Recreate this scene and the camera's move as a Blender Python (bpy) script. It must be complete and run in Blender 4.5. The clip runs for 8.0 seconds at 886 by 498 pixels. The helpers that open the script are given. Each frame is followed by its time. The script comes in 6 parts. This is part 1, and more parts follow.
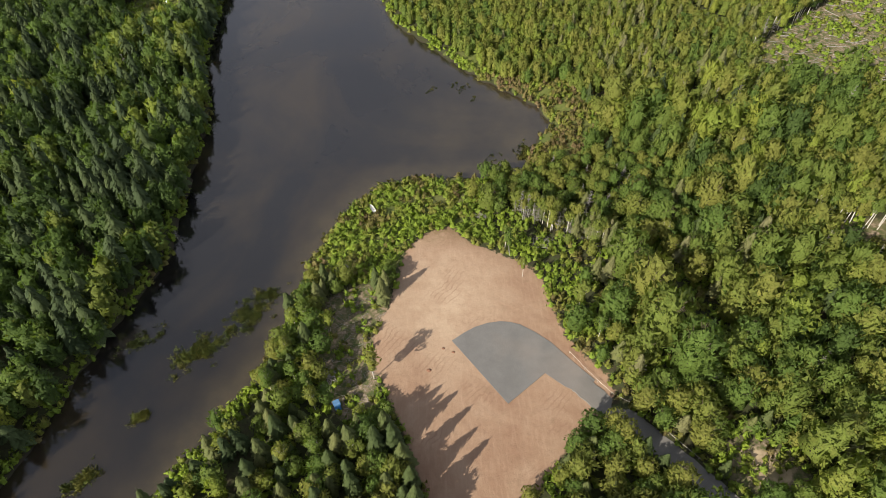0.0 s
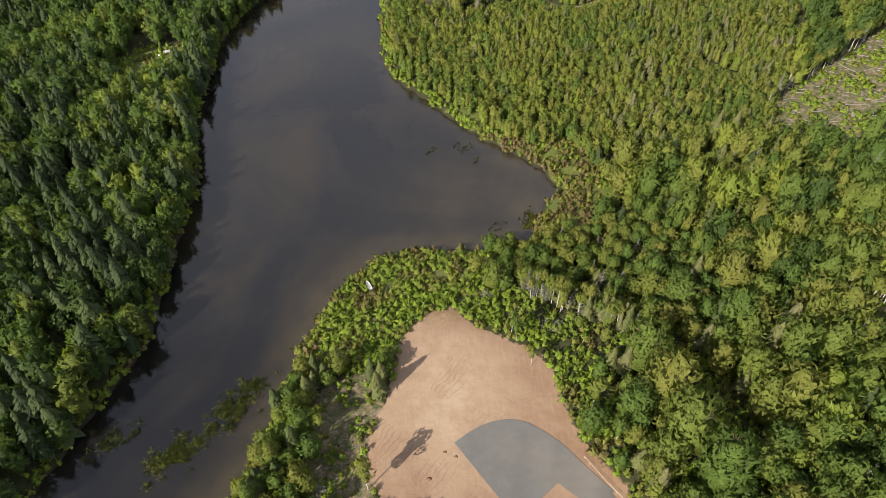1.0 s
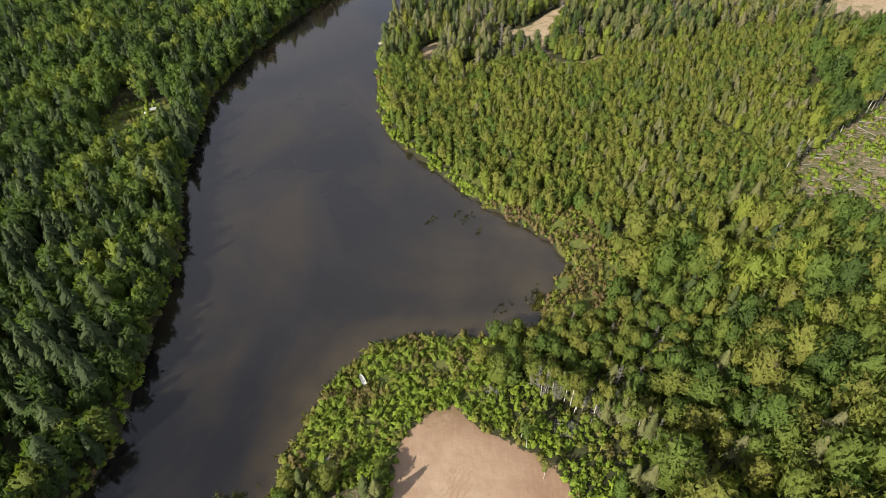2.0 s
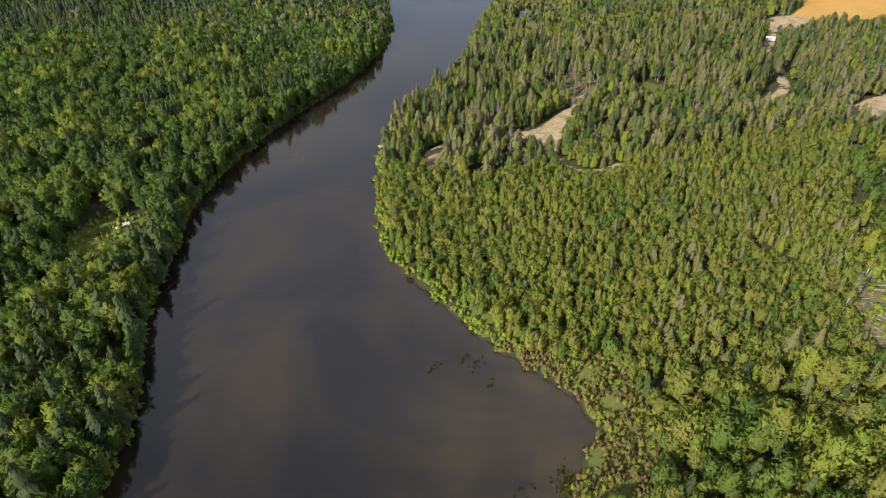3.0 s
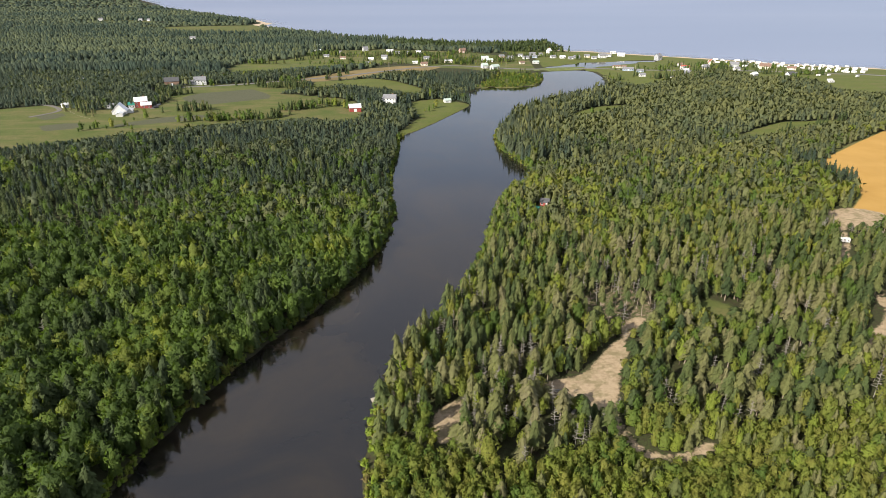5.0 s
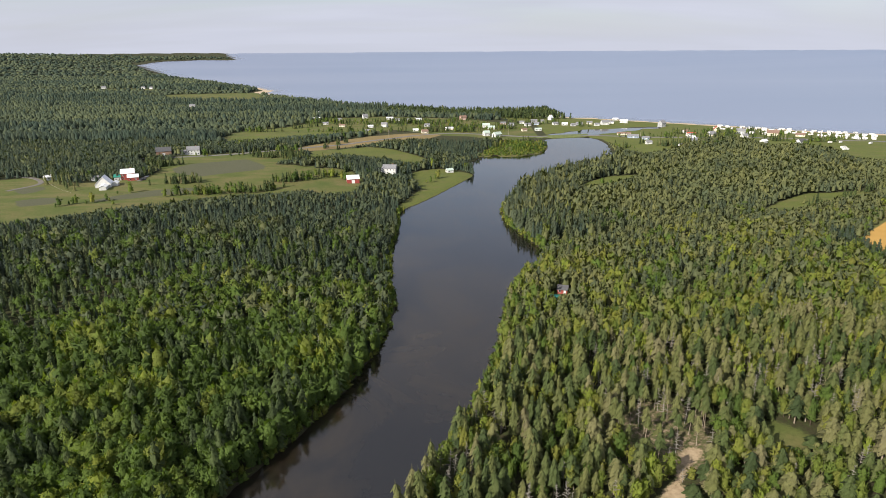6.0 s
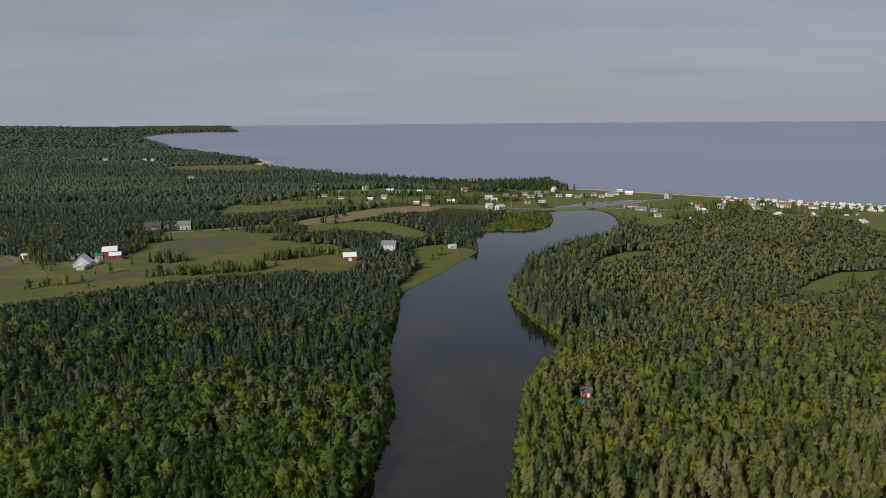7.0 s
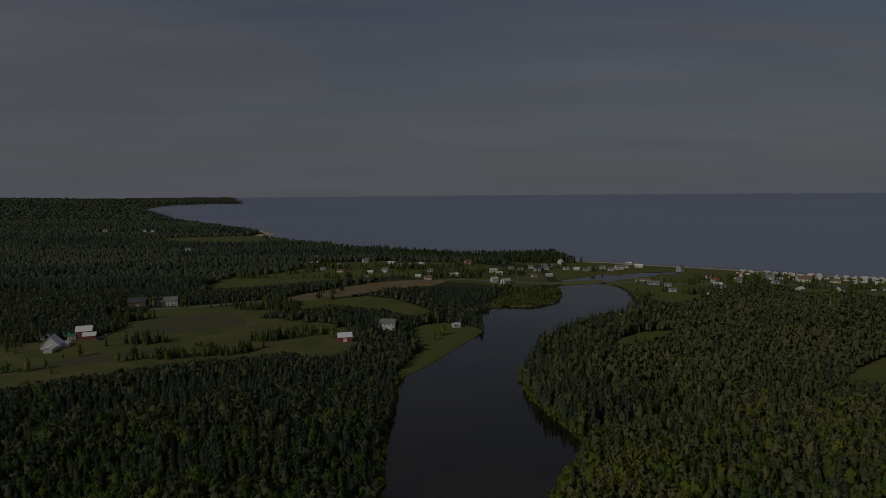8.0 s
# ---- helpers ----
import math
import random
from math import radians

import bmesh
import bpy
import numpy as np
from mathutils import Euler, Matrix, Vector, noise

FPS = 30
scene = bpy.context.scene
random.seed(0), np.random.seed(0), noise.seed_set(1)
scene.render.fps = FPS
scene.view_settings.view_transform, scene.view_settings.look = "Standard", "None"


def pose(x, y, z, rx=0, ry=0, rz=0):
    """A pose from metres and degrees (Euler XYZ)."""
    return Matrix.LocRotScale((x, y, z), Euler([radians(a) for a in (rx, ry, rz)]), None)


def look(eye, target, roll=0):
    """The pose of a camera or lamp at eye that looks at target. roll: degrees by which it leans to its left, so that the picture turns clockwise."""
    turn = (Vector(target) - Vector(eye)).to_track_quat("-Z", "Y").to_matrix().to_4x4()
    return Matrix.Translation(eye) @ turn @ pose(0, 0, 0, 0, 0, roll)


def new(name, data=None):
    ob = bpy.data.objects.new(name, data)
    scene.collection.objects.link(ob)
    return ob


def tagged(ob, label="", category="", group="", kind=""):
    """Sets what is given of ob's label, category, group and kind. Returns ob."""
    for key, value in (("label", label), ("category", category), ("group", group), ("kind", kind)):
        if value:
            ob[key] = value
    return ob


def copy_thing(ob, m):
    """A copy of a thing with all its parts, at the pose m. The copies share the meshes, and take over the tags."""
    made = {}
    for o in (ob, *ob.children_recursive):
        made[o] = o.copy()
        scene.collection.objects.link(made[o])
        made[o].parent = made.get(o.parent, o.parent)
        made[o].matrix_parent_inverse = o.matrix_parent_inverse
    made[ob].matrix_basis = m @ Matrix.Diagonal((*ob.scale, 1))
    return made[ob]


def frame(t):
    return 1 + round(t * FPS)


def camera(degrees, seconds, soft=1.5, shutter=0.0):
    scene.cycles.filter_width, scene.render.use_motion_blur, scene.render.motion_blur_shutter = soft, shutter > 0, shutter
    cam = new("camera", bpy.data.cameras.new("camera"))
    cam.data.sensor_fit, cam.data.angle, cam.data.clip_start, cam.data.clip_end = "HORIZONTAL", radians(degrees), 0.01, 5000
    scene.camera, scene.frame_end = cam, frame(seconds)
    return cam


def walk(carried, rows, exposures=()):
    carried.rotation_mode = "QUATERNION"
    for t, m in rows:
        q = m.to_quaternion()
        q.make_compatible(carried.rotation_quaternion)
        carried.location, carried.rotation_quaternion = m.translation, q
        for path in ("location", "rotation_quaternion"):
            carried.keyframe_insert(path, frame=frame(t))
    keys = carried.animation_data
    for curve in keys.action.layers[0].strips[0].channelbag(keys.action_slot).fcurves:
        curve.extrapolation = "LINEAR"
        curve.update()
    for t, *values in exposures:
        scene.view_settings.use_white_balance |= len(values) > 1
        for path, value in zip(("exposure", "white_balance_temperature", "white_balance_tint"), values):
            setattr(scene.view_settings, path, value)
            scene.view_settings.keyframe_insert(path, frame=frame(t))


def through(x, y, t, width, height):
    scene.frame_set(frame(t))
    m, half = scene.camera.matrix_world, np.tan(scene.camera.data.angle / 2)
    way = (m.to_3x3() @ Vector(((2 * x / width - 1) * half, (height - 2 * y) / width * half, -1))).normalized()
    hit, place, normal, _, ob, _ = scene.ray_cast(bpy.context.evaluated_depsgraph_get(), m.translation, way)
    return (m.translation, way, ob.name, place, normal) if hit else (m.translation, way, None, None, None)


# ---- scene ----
cam = camera(71.5, 8.0, soft=0.85)
PATH = [
    (0, (0.835, 3.645, 109.966), (0.868, 4.978, 108.476), -1.2),
    (0.5, (1.0, 12.099, 110.481), (1.034, 13.461, 109.017), -1.2),
    (1, (1.433, 19.705, 110.44), (1.466, 21.103, 109.01), -1.3),
    (1.2, (1.308, 22.924, 110.329), (1.344, 24.335, 108.912), -1.2),
    (2.3, (0.885, 44.374, 111.013), (0.938, 45.872, 109.689), -0.8),
    (2.5, (0.925, 50.129, 110.9), (0.976, 51.655, 109.608), -0.9),
    (3, (1.173, 68.086, 109.886), (1.227, 69.689, 108.692), -0.7),
    (3.5, (1.024, 87.137, 109.393), (1.081, 88.807, 108.294), -0.6),
    (4, (0.534, 104.837, 109.591), (0.595, 106.563, 108.582), -0.5),
    (4.5, (0.096, 122.985, 110.121), (0.16, 124.763, 109.207), -0.4),
    (4.7, (-0.095, 128.996, 109.856), (-0.033, 130.797, 108.989), -0.2),
    (6, (-2.113, 176.452, 110.317), (-2.043, 178.352, 109.696), -0.4),
    (6.5, (-2.866, 193.935, 110.591), (-2.792, 195.866, 110.076), -0.4),
    (7, (-2.618, 211.575, 110.962), (-2.545, 213.531, 110.552), -0.5),
    (7.5, (-3.25, 228.933, 110.945), (-3.175, 230.909, 110.646), -0.5),
    (8, (-2.02, 247.135, 110.159), (-1.951, 249.126, 109.975), -0.5),
]
EXPOSURES = [(0.0, 0.76), (4.5, 0.76), (6.0, 0.58), (6.5, 0.40), (7.0, -0.34), (7.5, -1.18), (8.0, -2.42)]
walk(cam, [(t, look(eye, target, roll)) for t, eye, target, roll in PATH], EXPOSURES)
SUN_POWER = 5.0
CLOUD = (4.22, 4.38, 5.12)
# ---- light ----
SUN_FROM = Vector((-0.70, -0.64, 0.60)).normalized()
world = bpy.data.worlds.new("world")
scene.world = world
world.use_nodes = True
wt = world.node_tree
wt.nodes.clear()


def wnode(kind, **ins):
    n = wt.nodes.new(kind)
    for k, v in ins.items():
        key = int(k[1:]) if k[0] == "i" and k[1:].isdigit() else k.replace("_", " ")
        if isinstance(v, bpy.types.NodeSocket):
            wt.links.new(v, n.inputs[key])
        else:
            n.inputs[key].default_value = v
    return n


sky = wt.nodes.new("ShaderNodeTexSky")
sky.sky_type, sky.sun_disc = "NISHITA", False
sky.sun_elevation, sky.sun_rotation = math.asin(SUN_FROM.z), math.atan2(SUN_FROM.x, SUN_FROM.y)
sky.altitude, sky.air_density, sky.dust_density, sky.ozone_density = 100.0, 1.0, 1.6, 1.5
coord = wt.nodes.new("ShaderNodeTexCoord")
sep = wnode("ShaderNodeSeparateXYZ", Vector=coord.outputs["Generated"])
up = wt.nodes.new("ShaderNodeMath")
up.operation = "MAXIMUM"
wt.links.new(sep.outputs["Z"], up.inputs[0])
up.inputs[1].default_value = 0.0
lift = wt.nodes.new("ShaderNodeMath")
lift.operation = "ADD"
wt.links.new(up.outputs[0], lift.inputs[0])
lift.inputs[1].default_value = 0.16
flat = wt.nodes.new("ShaderNodeVectorMath")
flat.operation = "DIVIDE"
wt.links.new(coord.outputs["Generated"], flat.inputs[0])
comb = wnode("ShaderNodeCombineXYZ", X=lift.outputs[0], Y=lift.outputs[0], Z=1.0)
wt.links.new(comb.outputs[0], flat.inputs[1])
streak = wt.nodes.new("ShaderNodeMapping")
streak.inputs["Scale"].default_value = (0.5, 1.35, 1.0)
streak.inputs["Rotation"].default_value = (0.0, 0.0, 0.12)
wt.links.new(flat.outputs[0], streak.inputs["Vector"])
cloud = wnode("ShaderNodeTexNoise", Vector=streak.outputs[0], Scale=0.8, Detail=5.0, Roughness=0.48, Distortion=0.5)
cover = wnode("ShaderNodeMapRange", Value=cloud.outputs["Fac"], i1=0.34, i2=0.58, i3=0.38, i4=0.97)
fluff = wnode("ShaderNodeTexNoise", Vector=streak.outputs[0], Scale=1.3, Detail=6.0, Roughness=0.5)
shade = wnode("ShaderNodeMapRange", Value=fluff.outputs["Fac"], i1=0.25, i2=0.75, i3=0.84, i4=1.10)
grey = wnode("ShaderNodeCombineXYZ", X=CLOUD[0], Y=CLOUD[1], Z=CLOUD[2])
puff = wt.nodes.new("ShaderNodeVectorMath")
puff.operation = "SCALE"
wt.links.new(grey.outputs[0], puff.inputs[0])
wt.links.new(shade.outputs[0], puff.inputs["Scale"])
mixs = wt.nodes.new("ShaderNodeMix")
mixs.data_type = "RGBA"
wt.links.new(cover.outputs[0], mixs.inputs[0])
wt.links.new(sky.outputs[0], mixs.inputs[6])
wt.links.new(puff.outputs[0], mixs.inputs[7])
veil = wnode("ShaderNodeMapRange", Value=up.outputs[0], i1=0.0, i2=0.12, i3=0.85, i4=0.0)
haze = wt.nodes.new("ShaderNodeMix")
haze.data_type = "RGBA"
wt.links.new(veil.outputs[0], haze.inputs[0])
wt.links.new(mixs.outputs[2], haze.inputs[6])
wt.links.new(grey.outputs[0], haze.inputs[7])
bright = wnode("ShaderNodeMapRange", Value=up.outputs[0], i1=0.25, i2=0.85, i3=1.0, i4=0.92)
high = wt.nodes.new("ShaderNodeVectorMath")
high.operation = "SCALE"
wt.links.new(haze.outputs[2], high.inputs[0])
wt.links.new(bright.outputs[0], high.inputs["Scale"])
back = wnode("ShaderNodeBackground", Color=high.outputs[0], Strength=0.10)
outw = wt.nodes.new("ShaderNodeOutputWorld")
wt.links.new(back.outputs[0], outw.inputs[0])

sun = new("sun", bpy.data.lights.new("sun", "SUN"))
sun.data.energy, sun.data.angle, sun.data.color = SUN_POWER, radians(0.6), (1.0, 0.93, 0.82)
sun.matrix_world = look(SUN_FROM * 200, (0, 0, 0))


# ---- materials ----
class Mat:
    """A node material under construction."""

    def __init__(self, name, rough=0.8, spec=0.3, metal=0.0):
        self.m = bpy.data.materials.new(name)
        self.m.use_nodes = True
        self.t = self.m.node_tree
        self.b = self.t.nodes["Principled BSDF"]
        self.b.inputs["Roughness"].default_value = rough
        self.b.inputs["Specular IOR Level"].default_value = spec
        self.b.inputs["Metallic"].default_value = metal

    def n(self, kind, **ins):
        n = self.t.nodes.new(kind)
        for k, v in ins.items():
            key = int(k[1:]) if k[0] == "i" and k[1:].isdigit() else k.replace("_", " ")
            if isinstance(v, bpy.types.NodeSocket):
                self.t.links.new(v, n.inputs[key])
            else:
                n.inputs[key].default_value = v
        return n

    def noise(self, scale, detail=4.0, rough=0.55, vec=None, distortion=0.0):
        vec = vec or self.t.nodes.new("ShaderNodeNewGeometry").outputs["Position"]
        return self.n("ShaderNodeTexNoise", Vector=vec, Scale=scale, Detail=detail, Roughness=rough, Distortion=distortion).outputs["Fac"]

    def attr(self, name):
        a = self.t.nodes.new("ShaderNodeAttribute")
        a.attribute_name = name
        return a.outputs["Fac"]

    def math(self, op, a, b=0.0):
        n = self.t.nodes.new("ShaderNodeMath")
        n.operation = op
        for i, v in ((0, a), (1, b)):
            if isinstance(v, bpy.types.NodeSocket):
                self.t.links.new(v, n.inputs[i])
            else:
                n.inputs[i].default_value = v
        return n.outputs[0]

    def span(self, v, a, b, c=0.0, d=1.0):
        return self.n("ShaderNodeMapRange", Value=v, i1=a, i2=b, i3=c, i4=d).outputs[0]

    def ramp(self, fac, *stops):
        r = self.n("ShaderNodeValToRGB", Fac=fac)
        e = r.color_ramp.elements
        while len(e) < len(stops):
            e.new(0.5)
        for i, (p, c) in enumerate(stops):
            e[i].position, e[i].color = p, (*c, 1.0)
        return r.outputs["Color"]

    def mix(self, fac, a, b, mode="MIX"):
        n = self.t.nodes.new("ShaderNodeMix")
        n.data_type, n.blend_type = "RGBA", mode
        for k, v in (("Factor", fac), ("A", a), ("B", b)):
            s = [i for i in n.inputs if i.name == k and i.type == ("VALUE" if k == "Factor" else "RGBA")][0]
            if isinstance(v, bpy.types.NodeSocket):
                self.t.links.new(v, s)
            else:
                s.default_value = v if k == "Factor" else (*v, 1.0)
        return [o for o in n.outputs if o.type == "RGBA"][0]

    def color(self, c):
        if isinstance(c, bpy.types.NodeSocket):
            self.t.links.new(c, self.b.inputs["Base Color"])
        else:
            self.b.inputs["Base Color"].default_value = (*c, 1.0)
        return self

    def bump(self, h, strength=0.5, dist=0.1):
        n = self.n("ShaderNodeBump", Height=h, Strength=strength, Distance=dist)
        self.t.links.new(n.outputs[0], self.b.inputs["Normal"])
        return self


def plain(name, c, rough=0.7, spec=0.3, metal=0.0, vary=0.25, scale=1.5):
    """A painted or natural surface: a base colour with stains at two scales and a fine relief."""
    k = Mat(name, rough, spec, metal)
    a, b = k.noise(scale, 4.0), k.noise(scale * 9, 3.0)
    lo, hi = [v * (1 - vary) for v in c], [min(1.0, v * (1 + vary)) for v in c]
    col = k.mix(k.span(a, 0.3, 0.7), lo, hi)
    col = k.mix(k.span(b, 0.35, 0.75, 0.0, 0.35), col, [v * 0.6 for v in c])
    return k.color(col).bump(b, 0.3, 0.03).m


def foliage(name, *stops, through=0.25, own=0.0, gaps=0.0):
    """Leaves: the tree's own tint along a ramp, with clump-by-clump and fine variation."""
    k = Mat(name, 0.65, 0.2)
    geo = k.t.nodes.new("ShaderNodeNewGeometry")
    tint = k.attr("tint")
    if own:
        info = k.t.nodes.new("ShaderNodeObjectInfo")
        tint = k.math("ADD", tint, k.math("MULTIPLY", k.math("SUBTRACT", info.outputs["Random"], 0.5), own))
    tint = k.math("ADD", tint, k.span(geo.outputs["Random Per Island"], 0.0, 1.0, -0.05, 0.05))
    col = k.ramp(tint, *stops)
    col = k.mix(k.span(geo.outputs["Random Per Island"], 0.0, 1.0, 0.0, 0.5), col, k.mix(1.0, col, (0.55, 0.58, 0.55), "MULTIPLY"))
    fine = k.noise(3.4, 3.0, 0.7)
    col = k.mix(k.span(fine, 0.40, 0.62, 0.0, 0.6), col, k.mix(1.0, col, (1.5, 1.45, 1.25), "MULTIPLY"))
    k.color(col).bump(fine, 0.8, 0.3)
    tr = k.n("ShaderNodeBsdfTranslucent", Color=k.mix(1.0, col, (1.25, 1.35, 0.6), "MULTIPLY"))
    ms = k.n("ShaderNodeMixShader", Fac=through)
    k.t.links.new(k.b.outputs[0], ms.inputs[1])
    k.t.links.new(tr.outputs[0], ms.inputs[2])
    last = ms
    if gaps:
        clear = k.t.nodes.new("ShaderNodeBsdfTransparent")
        last = k.n("ShaderNodeMixShader", Fac=k.span(k.noise(3.0, 2.0, 0.7), gaps - 0.01, gaps + 0.01, 1.0, 0.0))
        k.t.links.new(ms.outputs[0], last.inputs[1])
        k.t.links.new(clear.outputs[0], last.inputs[2])
    k.t.links.new(last.outputs[0], k.t.nodes["Material Output"].inputs["Surface"])
    return k.m


LEAVES = ((0.0, (0.064, 0.102, 0.026)), (0.25, (0.102, 0.158, 0.032)), (0.45, (0.155, 0.190, 0.038)), (0.60, (0.200, 0.200, 0.046)),
          (0.78, (0.190, 0.242, 0.040)), (0.92, (0.250, 0.268, 0.044)), (0.97, (0.22, 0.16, 0.05)), (1.0, (0.24, 0.12, 0.05)))
NEEDLES = ((0.0, (0.038, 0.058, 0.022)), (0.3, (0.068, 0.092, 0.030)), (0.55, (0.126, 0.134, 0.048)), (0.85, (0.160, 0.150, 0.076)), (1.0, (0.17, 0.14, 0.10)))
LEAF, LEAF_OWN = foliage("broad_leaves", *LEAVES, through=0.36, gaps=0.42), foliage("tree_leaves", *LEAVES, through=0.36, own=0.5, gaps=0.42)
# Far foliage: aerial haze put into the base colour as bluish, greyed ramps.
HAZY_LEAF = foliage("far_leaves_hazy", (0.0, (0.060, 0.080, 0.048)), (0.4, (0.110, 0.124, 0.056)), (1.0, (0.165, 0.165, 0.06)), through=0.2)
HAZY_NEEDLE = foliage("far_needles_hazy", (0.0, (0.034, 0.054, 0.040)), (0.5, (0.076, 0.092, 0.052)), (1.0, (0.12, 0.125, 0.06)), through=0.2)
NEEDLE, NEEDLE_OWN = foliage("needles", *NEEDLES, through=0.15, gaps=0.41), foliage("tree_needles", *NEEDLES, through=0.15, own=0.4, gaps=0.41)
SHRUB = foliage("shrub_leaves", (0.0, (0.175, 0.125, 0.065)), (0.2, (0.175, 0.155, 0.05)), (0.4, (0.185, 0.200, 0.036)), (0.6, (0.165, 0.235, 0.032)), (1.0, (0.23, 0.30, 0.034)), gaps=0.36)
REED = foliage("reed_blades", (0.0, (0.060, 0.072, 0.022)), (0.6, (0.090, 0.120, 0.026)), (1.0, (0.20, 0.19, 0.045)))


def bark(name, c):
    k = Mat(name, 0.85, 0.2)
    v = k.noise(4.0, 5.0)
    return k.color(k.mix(k.span(v, 0.35, 0.65), [x * 0.55 for x in c], c)).bump(v, 0.5, 0.05).m


BARK = bark("bark_brown", (0.13, 0.10, 0.075))
PINE_BARK = bark("bark_pine", (0.33, 0.27, 0.21))
BIRCH = bark("bark_birch", (0.62, 0.58, 0.50))
DEADWOOD = bark("dead_wood", (0.31, 0.285, 0.25))


def ground_material():
    """Forest floor, with grass, sand, grain, tilled rows and beach where the place has them."""
    k = Mat("ground", 0.95, 0.15)
    big, mid, fine = k.noise(0.06, 4.0), k.noise(0.7, 5.0), k.noise(6.0, 5.0)
    floor = k.mix(k.span(mid, 0.4, 0.6), (0.045, 0.036, 0.022), (0.050, 0.064, 0.020))
    col = k.mix(k.span(big, 0.4, 0.6), floor, (0.045, 0.050, 0.020))
    col = k.mix(k.span(k.noise(2.2, 5.0, 0.7), 0.45, 0.65), col, (0.030, 0.028, 0.015))

    def edge(name, rough=1.2, width=0.25):
        d = k.math("ADD", k.attr(name), k.math("MULTIPLY", k.math("SUBTRACT", k.noise(0.9, 5.0, 0.65), 0.5), rough * 2))
        return k.span(d, -width, width)

    grass = k.ramp(k.noise(0.05, 6.0, 0.6), (0.3, (0.066, 0.090, 0.022)), (0.5, (0.094, 0.108, 0.031)), (0.7, (0.132, 0.118, 0.046)))
    strip = k.n("ShaderNodeMapping", Vector=k.t.nodes.new("ShaderNodeNewGeometry").outputs["Position"], Rotation=(0, 0, -0.56), Scale=(0.012, 0.075, 1.0))
    grass = k.mix(k.span(k.noise(1.0, 3.0, 0.5, vec=strip.outputs[0]), 0.50, 0.62, 0, 0.6), grass, (0.155, 0.130, 0.058))
    grass = k.mix(k.span(mid, 0.4, 0.7, 0, 0.5), grass, (0.06, 0.075, 0.02))
    col = k.mix(edge("grass", 2.5, 0.8), col, grass)
    lush = k.mix(k.span(mid, 0.35, 0.65), (0.078, 0.100, 0.022), (0.118, 0.128, 0.034))
    lush = k.mix(k.span(k.noise(0.09, 5.0, 0.65), 0.42, 0.6, 0, 0.75), lush, grass)
    col = k.mix(edge("lush", 2.0, 0.8), col, lush)
    meadow = k.ramp(k.noise(0.03, 5.0, 0.6), (0.3, (0.16, 0.125, 0.055)), (0.7, (0.22, 0.165, 0.075)))
    col = k.mix(edge("hay", 2.0, 0.8), col, meadow)
    pos = k.t.nodes.new("ShaderNodeNewGeometry").outputs["Position"]
    rot = k.n("ShaderNodeMapping", Vector=pos, Rotation=(0, 0, 0.45))
    rows = k.n("ShaderNodeTexWave", Vector=rot.outputs[0], Scale=0.35, Distortion=1.0, Detail=2.0)
    rows.bands_direction = "Y"
    soil = k.mix(k.span(rows.outputs["Fac"], 0.2, 0.8), (0.066, 0.074, 0.040), (0.100, 0.096, 0.060))
    col = k.mix(edge("tilled", 0.8, 0.5), col, soil)
    grain = k.ramp(k.noise(0.05, 5.0), (0.3, (0.36, 0.21, 0.055)), (0.7, (0.43, 0.26, 0.075)))
    col = k.mix(edge("grain", 0.8, 0.5), col, grain)
    slash = k.ramp(k.noise(0.7, 6.0, 0.75), (0.40, (0.056, 0.072, 0.022)), (0.49, (0.105, 0.098, 0.045)), (0.56, (0.160, 0.122, 0.080)), (0.66, (0.30, 0.235, 0.165)))
    col = k.mix(edge("slash", 2.0, 0.6), col, slash)
    sand = k.ramp(k.noise(0.12, 6.0, 0.62, distortion=0.6), (0.25, (0.195, 0.113, 0.070)), (0.5, (0.250, 0.163, 0.103)), (0.75, (0.31, 0.222, 0.148)))
    sand = k.mix(k.span(fine, 0.4, 0.7, 0, 0.6), sand, (0.21, 0.118, 0.078))
    scrape = k.n("ShaderNodeMapping", Vector=pos, Rotation=(0, 0, 0.7), Scale=(1.0, 0.16, 1.0))
    sand = k.mix(k.span(k.noise(1.6, 5.0, 0.6, vec=scrape.outputs[0]), 0.5, 0.72, 0, 0.3), sand, (0.36, 0.25, 0.17))
    sand = k.mix(k.span(k.noise(0.35, 6.0, 0.7), 0.58, 0.74, 0, 0.5), sand, (0.17, 0.115, 0.07))
    sand = k.mix(k.math("MULTIPLY", k.attr("pale"), k.span(k.noise(0.22, 6.0, 0.65), 0.3, 0.6, 0.25, 0.95)), sand, (0.37, 0.275, 0.185))
    sand = k.mix(k.math("MULTIPLY", k.attr("dry"), k.span(k.noise(0.8, 6.0, 0.7), 0.4, 0.6, 0.2, 0.9)), sand, (0.17, 0.115, 0.06))
    ruts = k.n("ShaderNodeTexWave", Vector=k.n("ShaderNodeMapping", Vector=pos, Rotation=(0, 0, 0.72)).outputs[0], Scale=0.30, Distortion=9.0, Detail=3.0)
    sand = k.mix(k.math("MULTIPLY", k.span(ruts.outputs["Fac"], 0.72, 0.95, 0, 0.4), k.span(k.noise(0.09, 3.0), 0.55, 0.66)), sand, (0.17, 0.092, 0.06))
    col = k.mix(edge("sand", 2.0, 0.3), col, sand)
    track = k.mix(k.span(mid, 0.3, 0.7), (0.27, 0.20, 0.125), (0.40, 0.31, 0.20))
    track = k.mix(k.span(k.noise(0.22, 5.0, 0.65), 0.48, 0.64, 0, 0.65), track, (0.15, 0.13, 0.06))
    col = k.mix(edge("track", 1.8, 0.4), col, track)
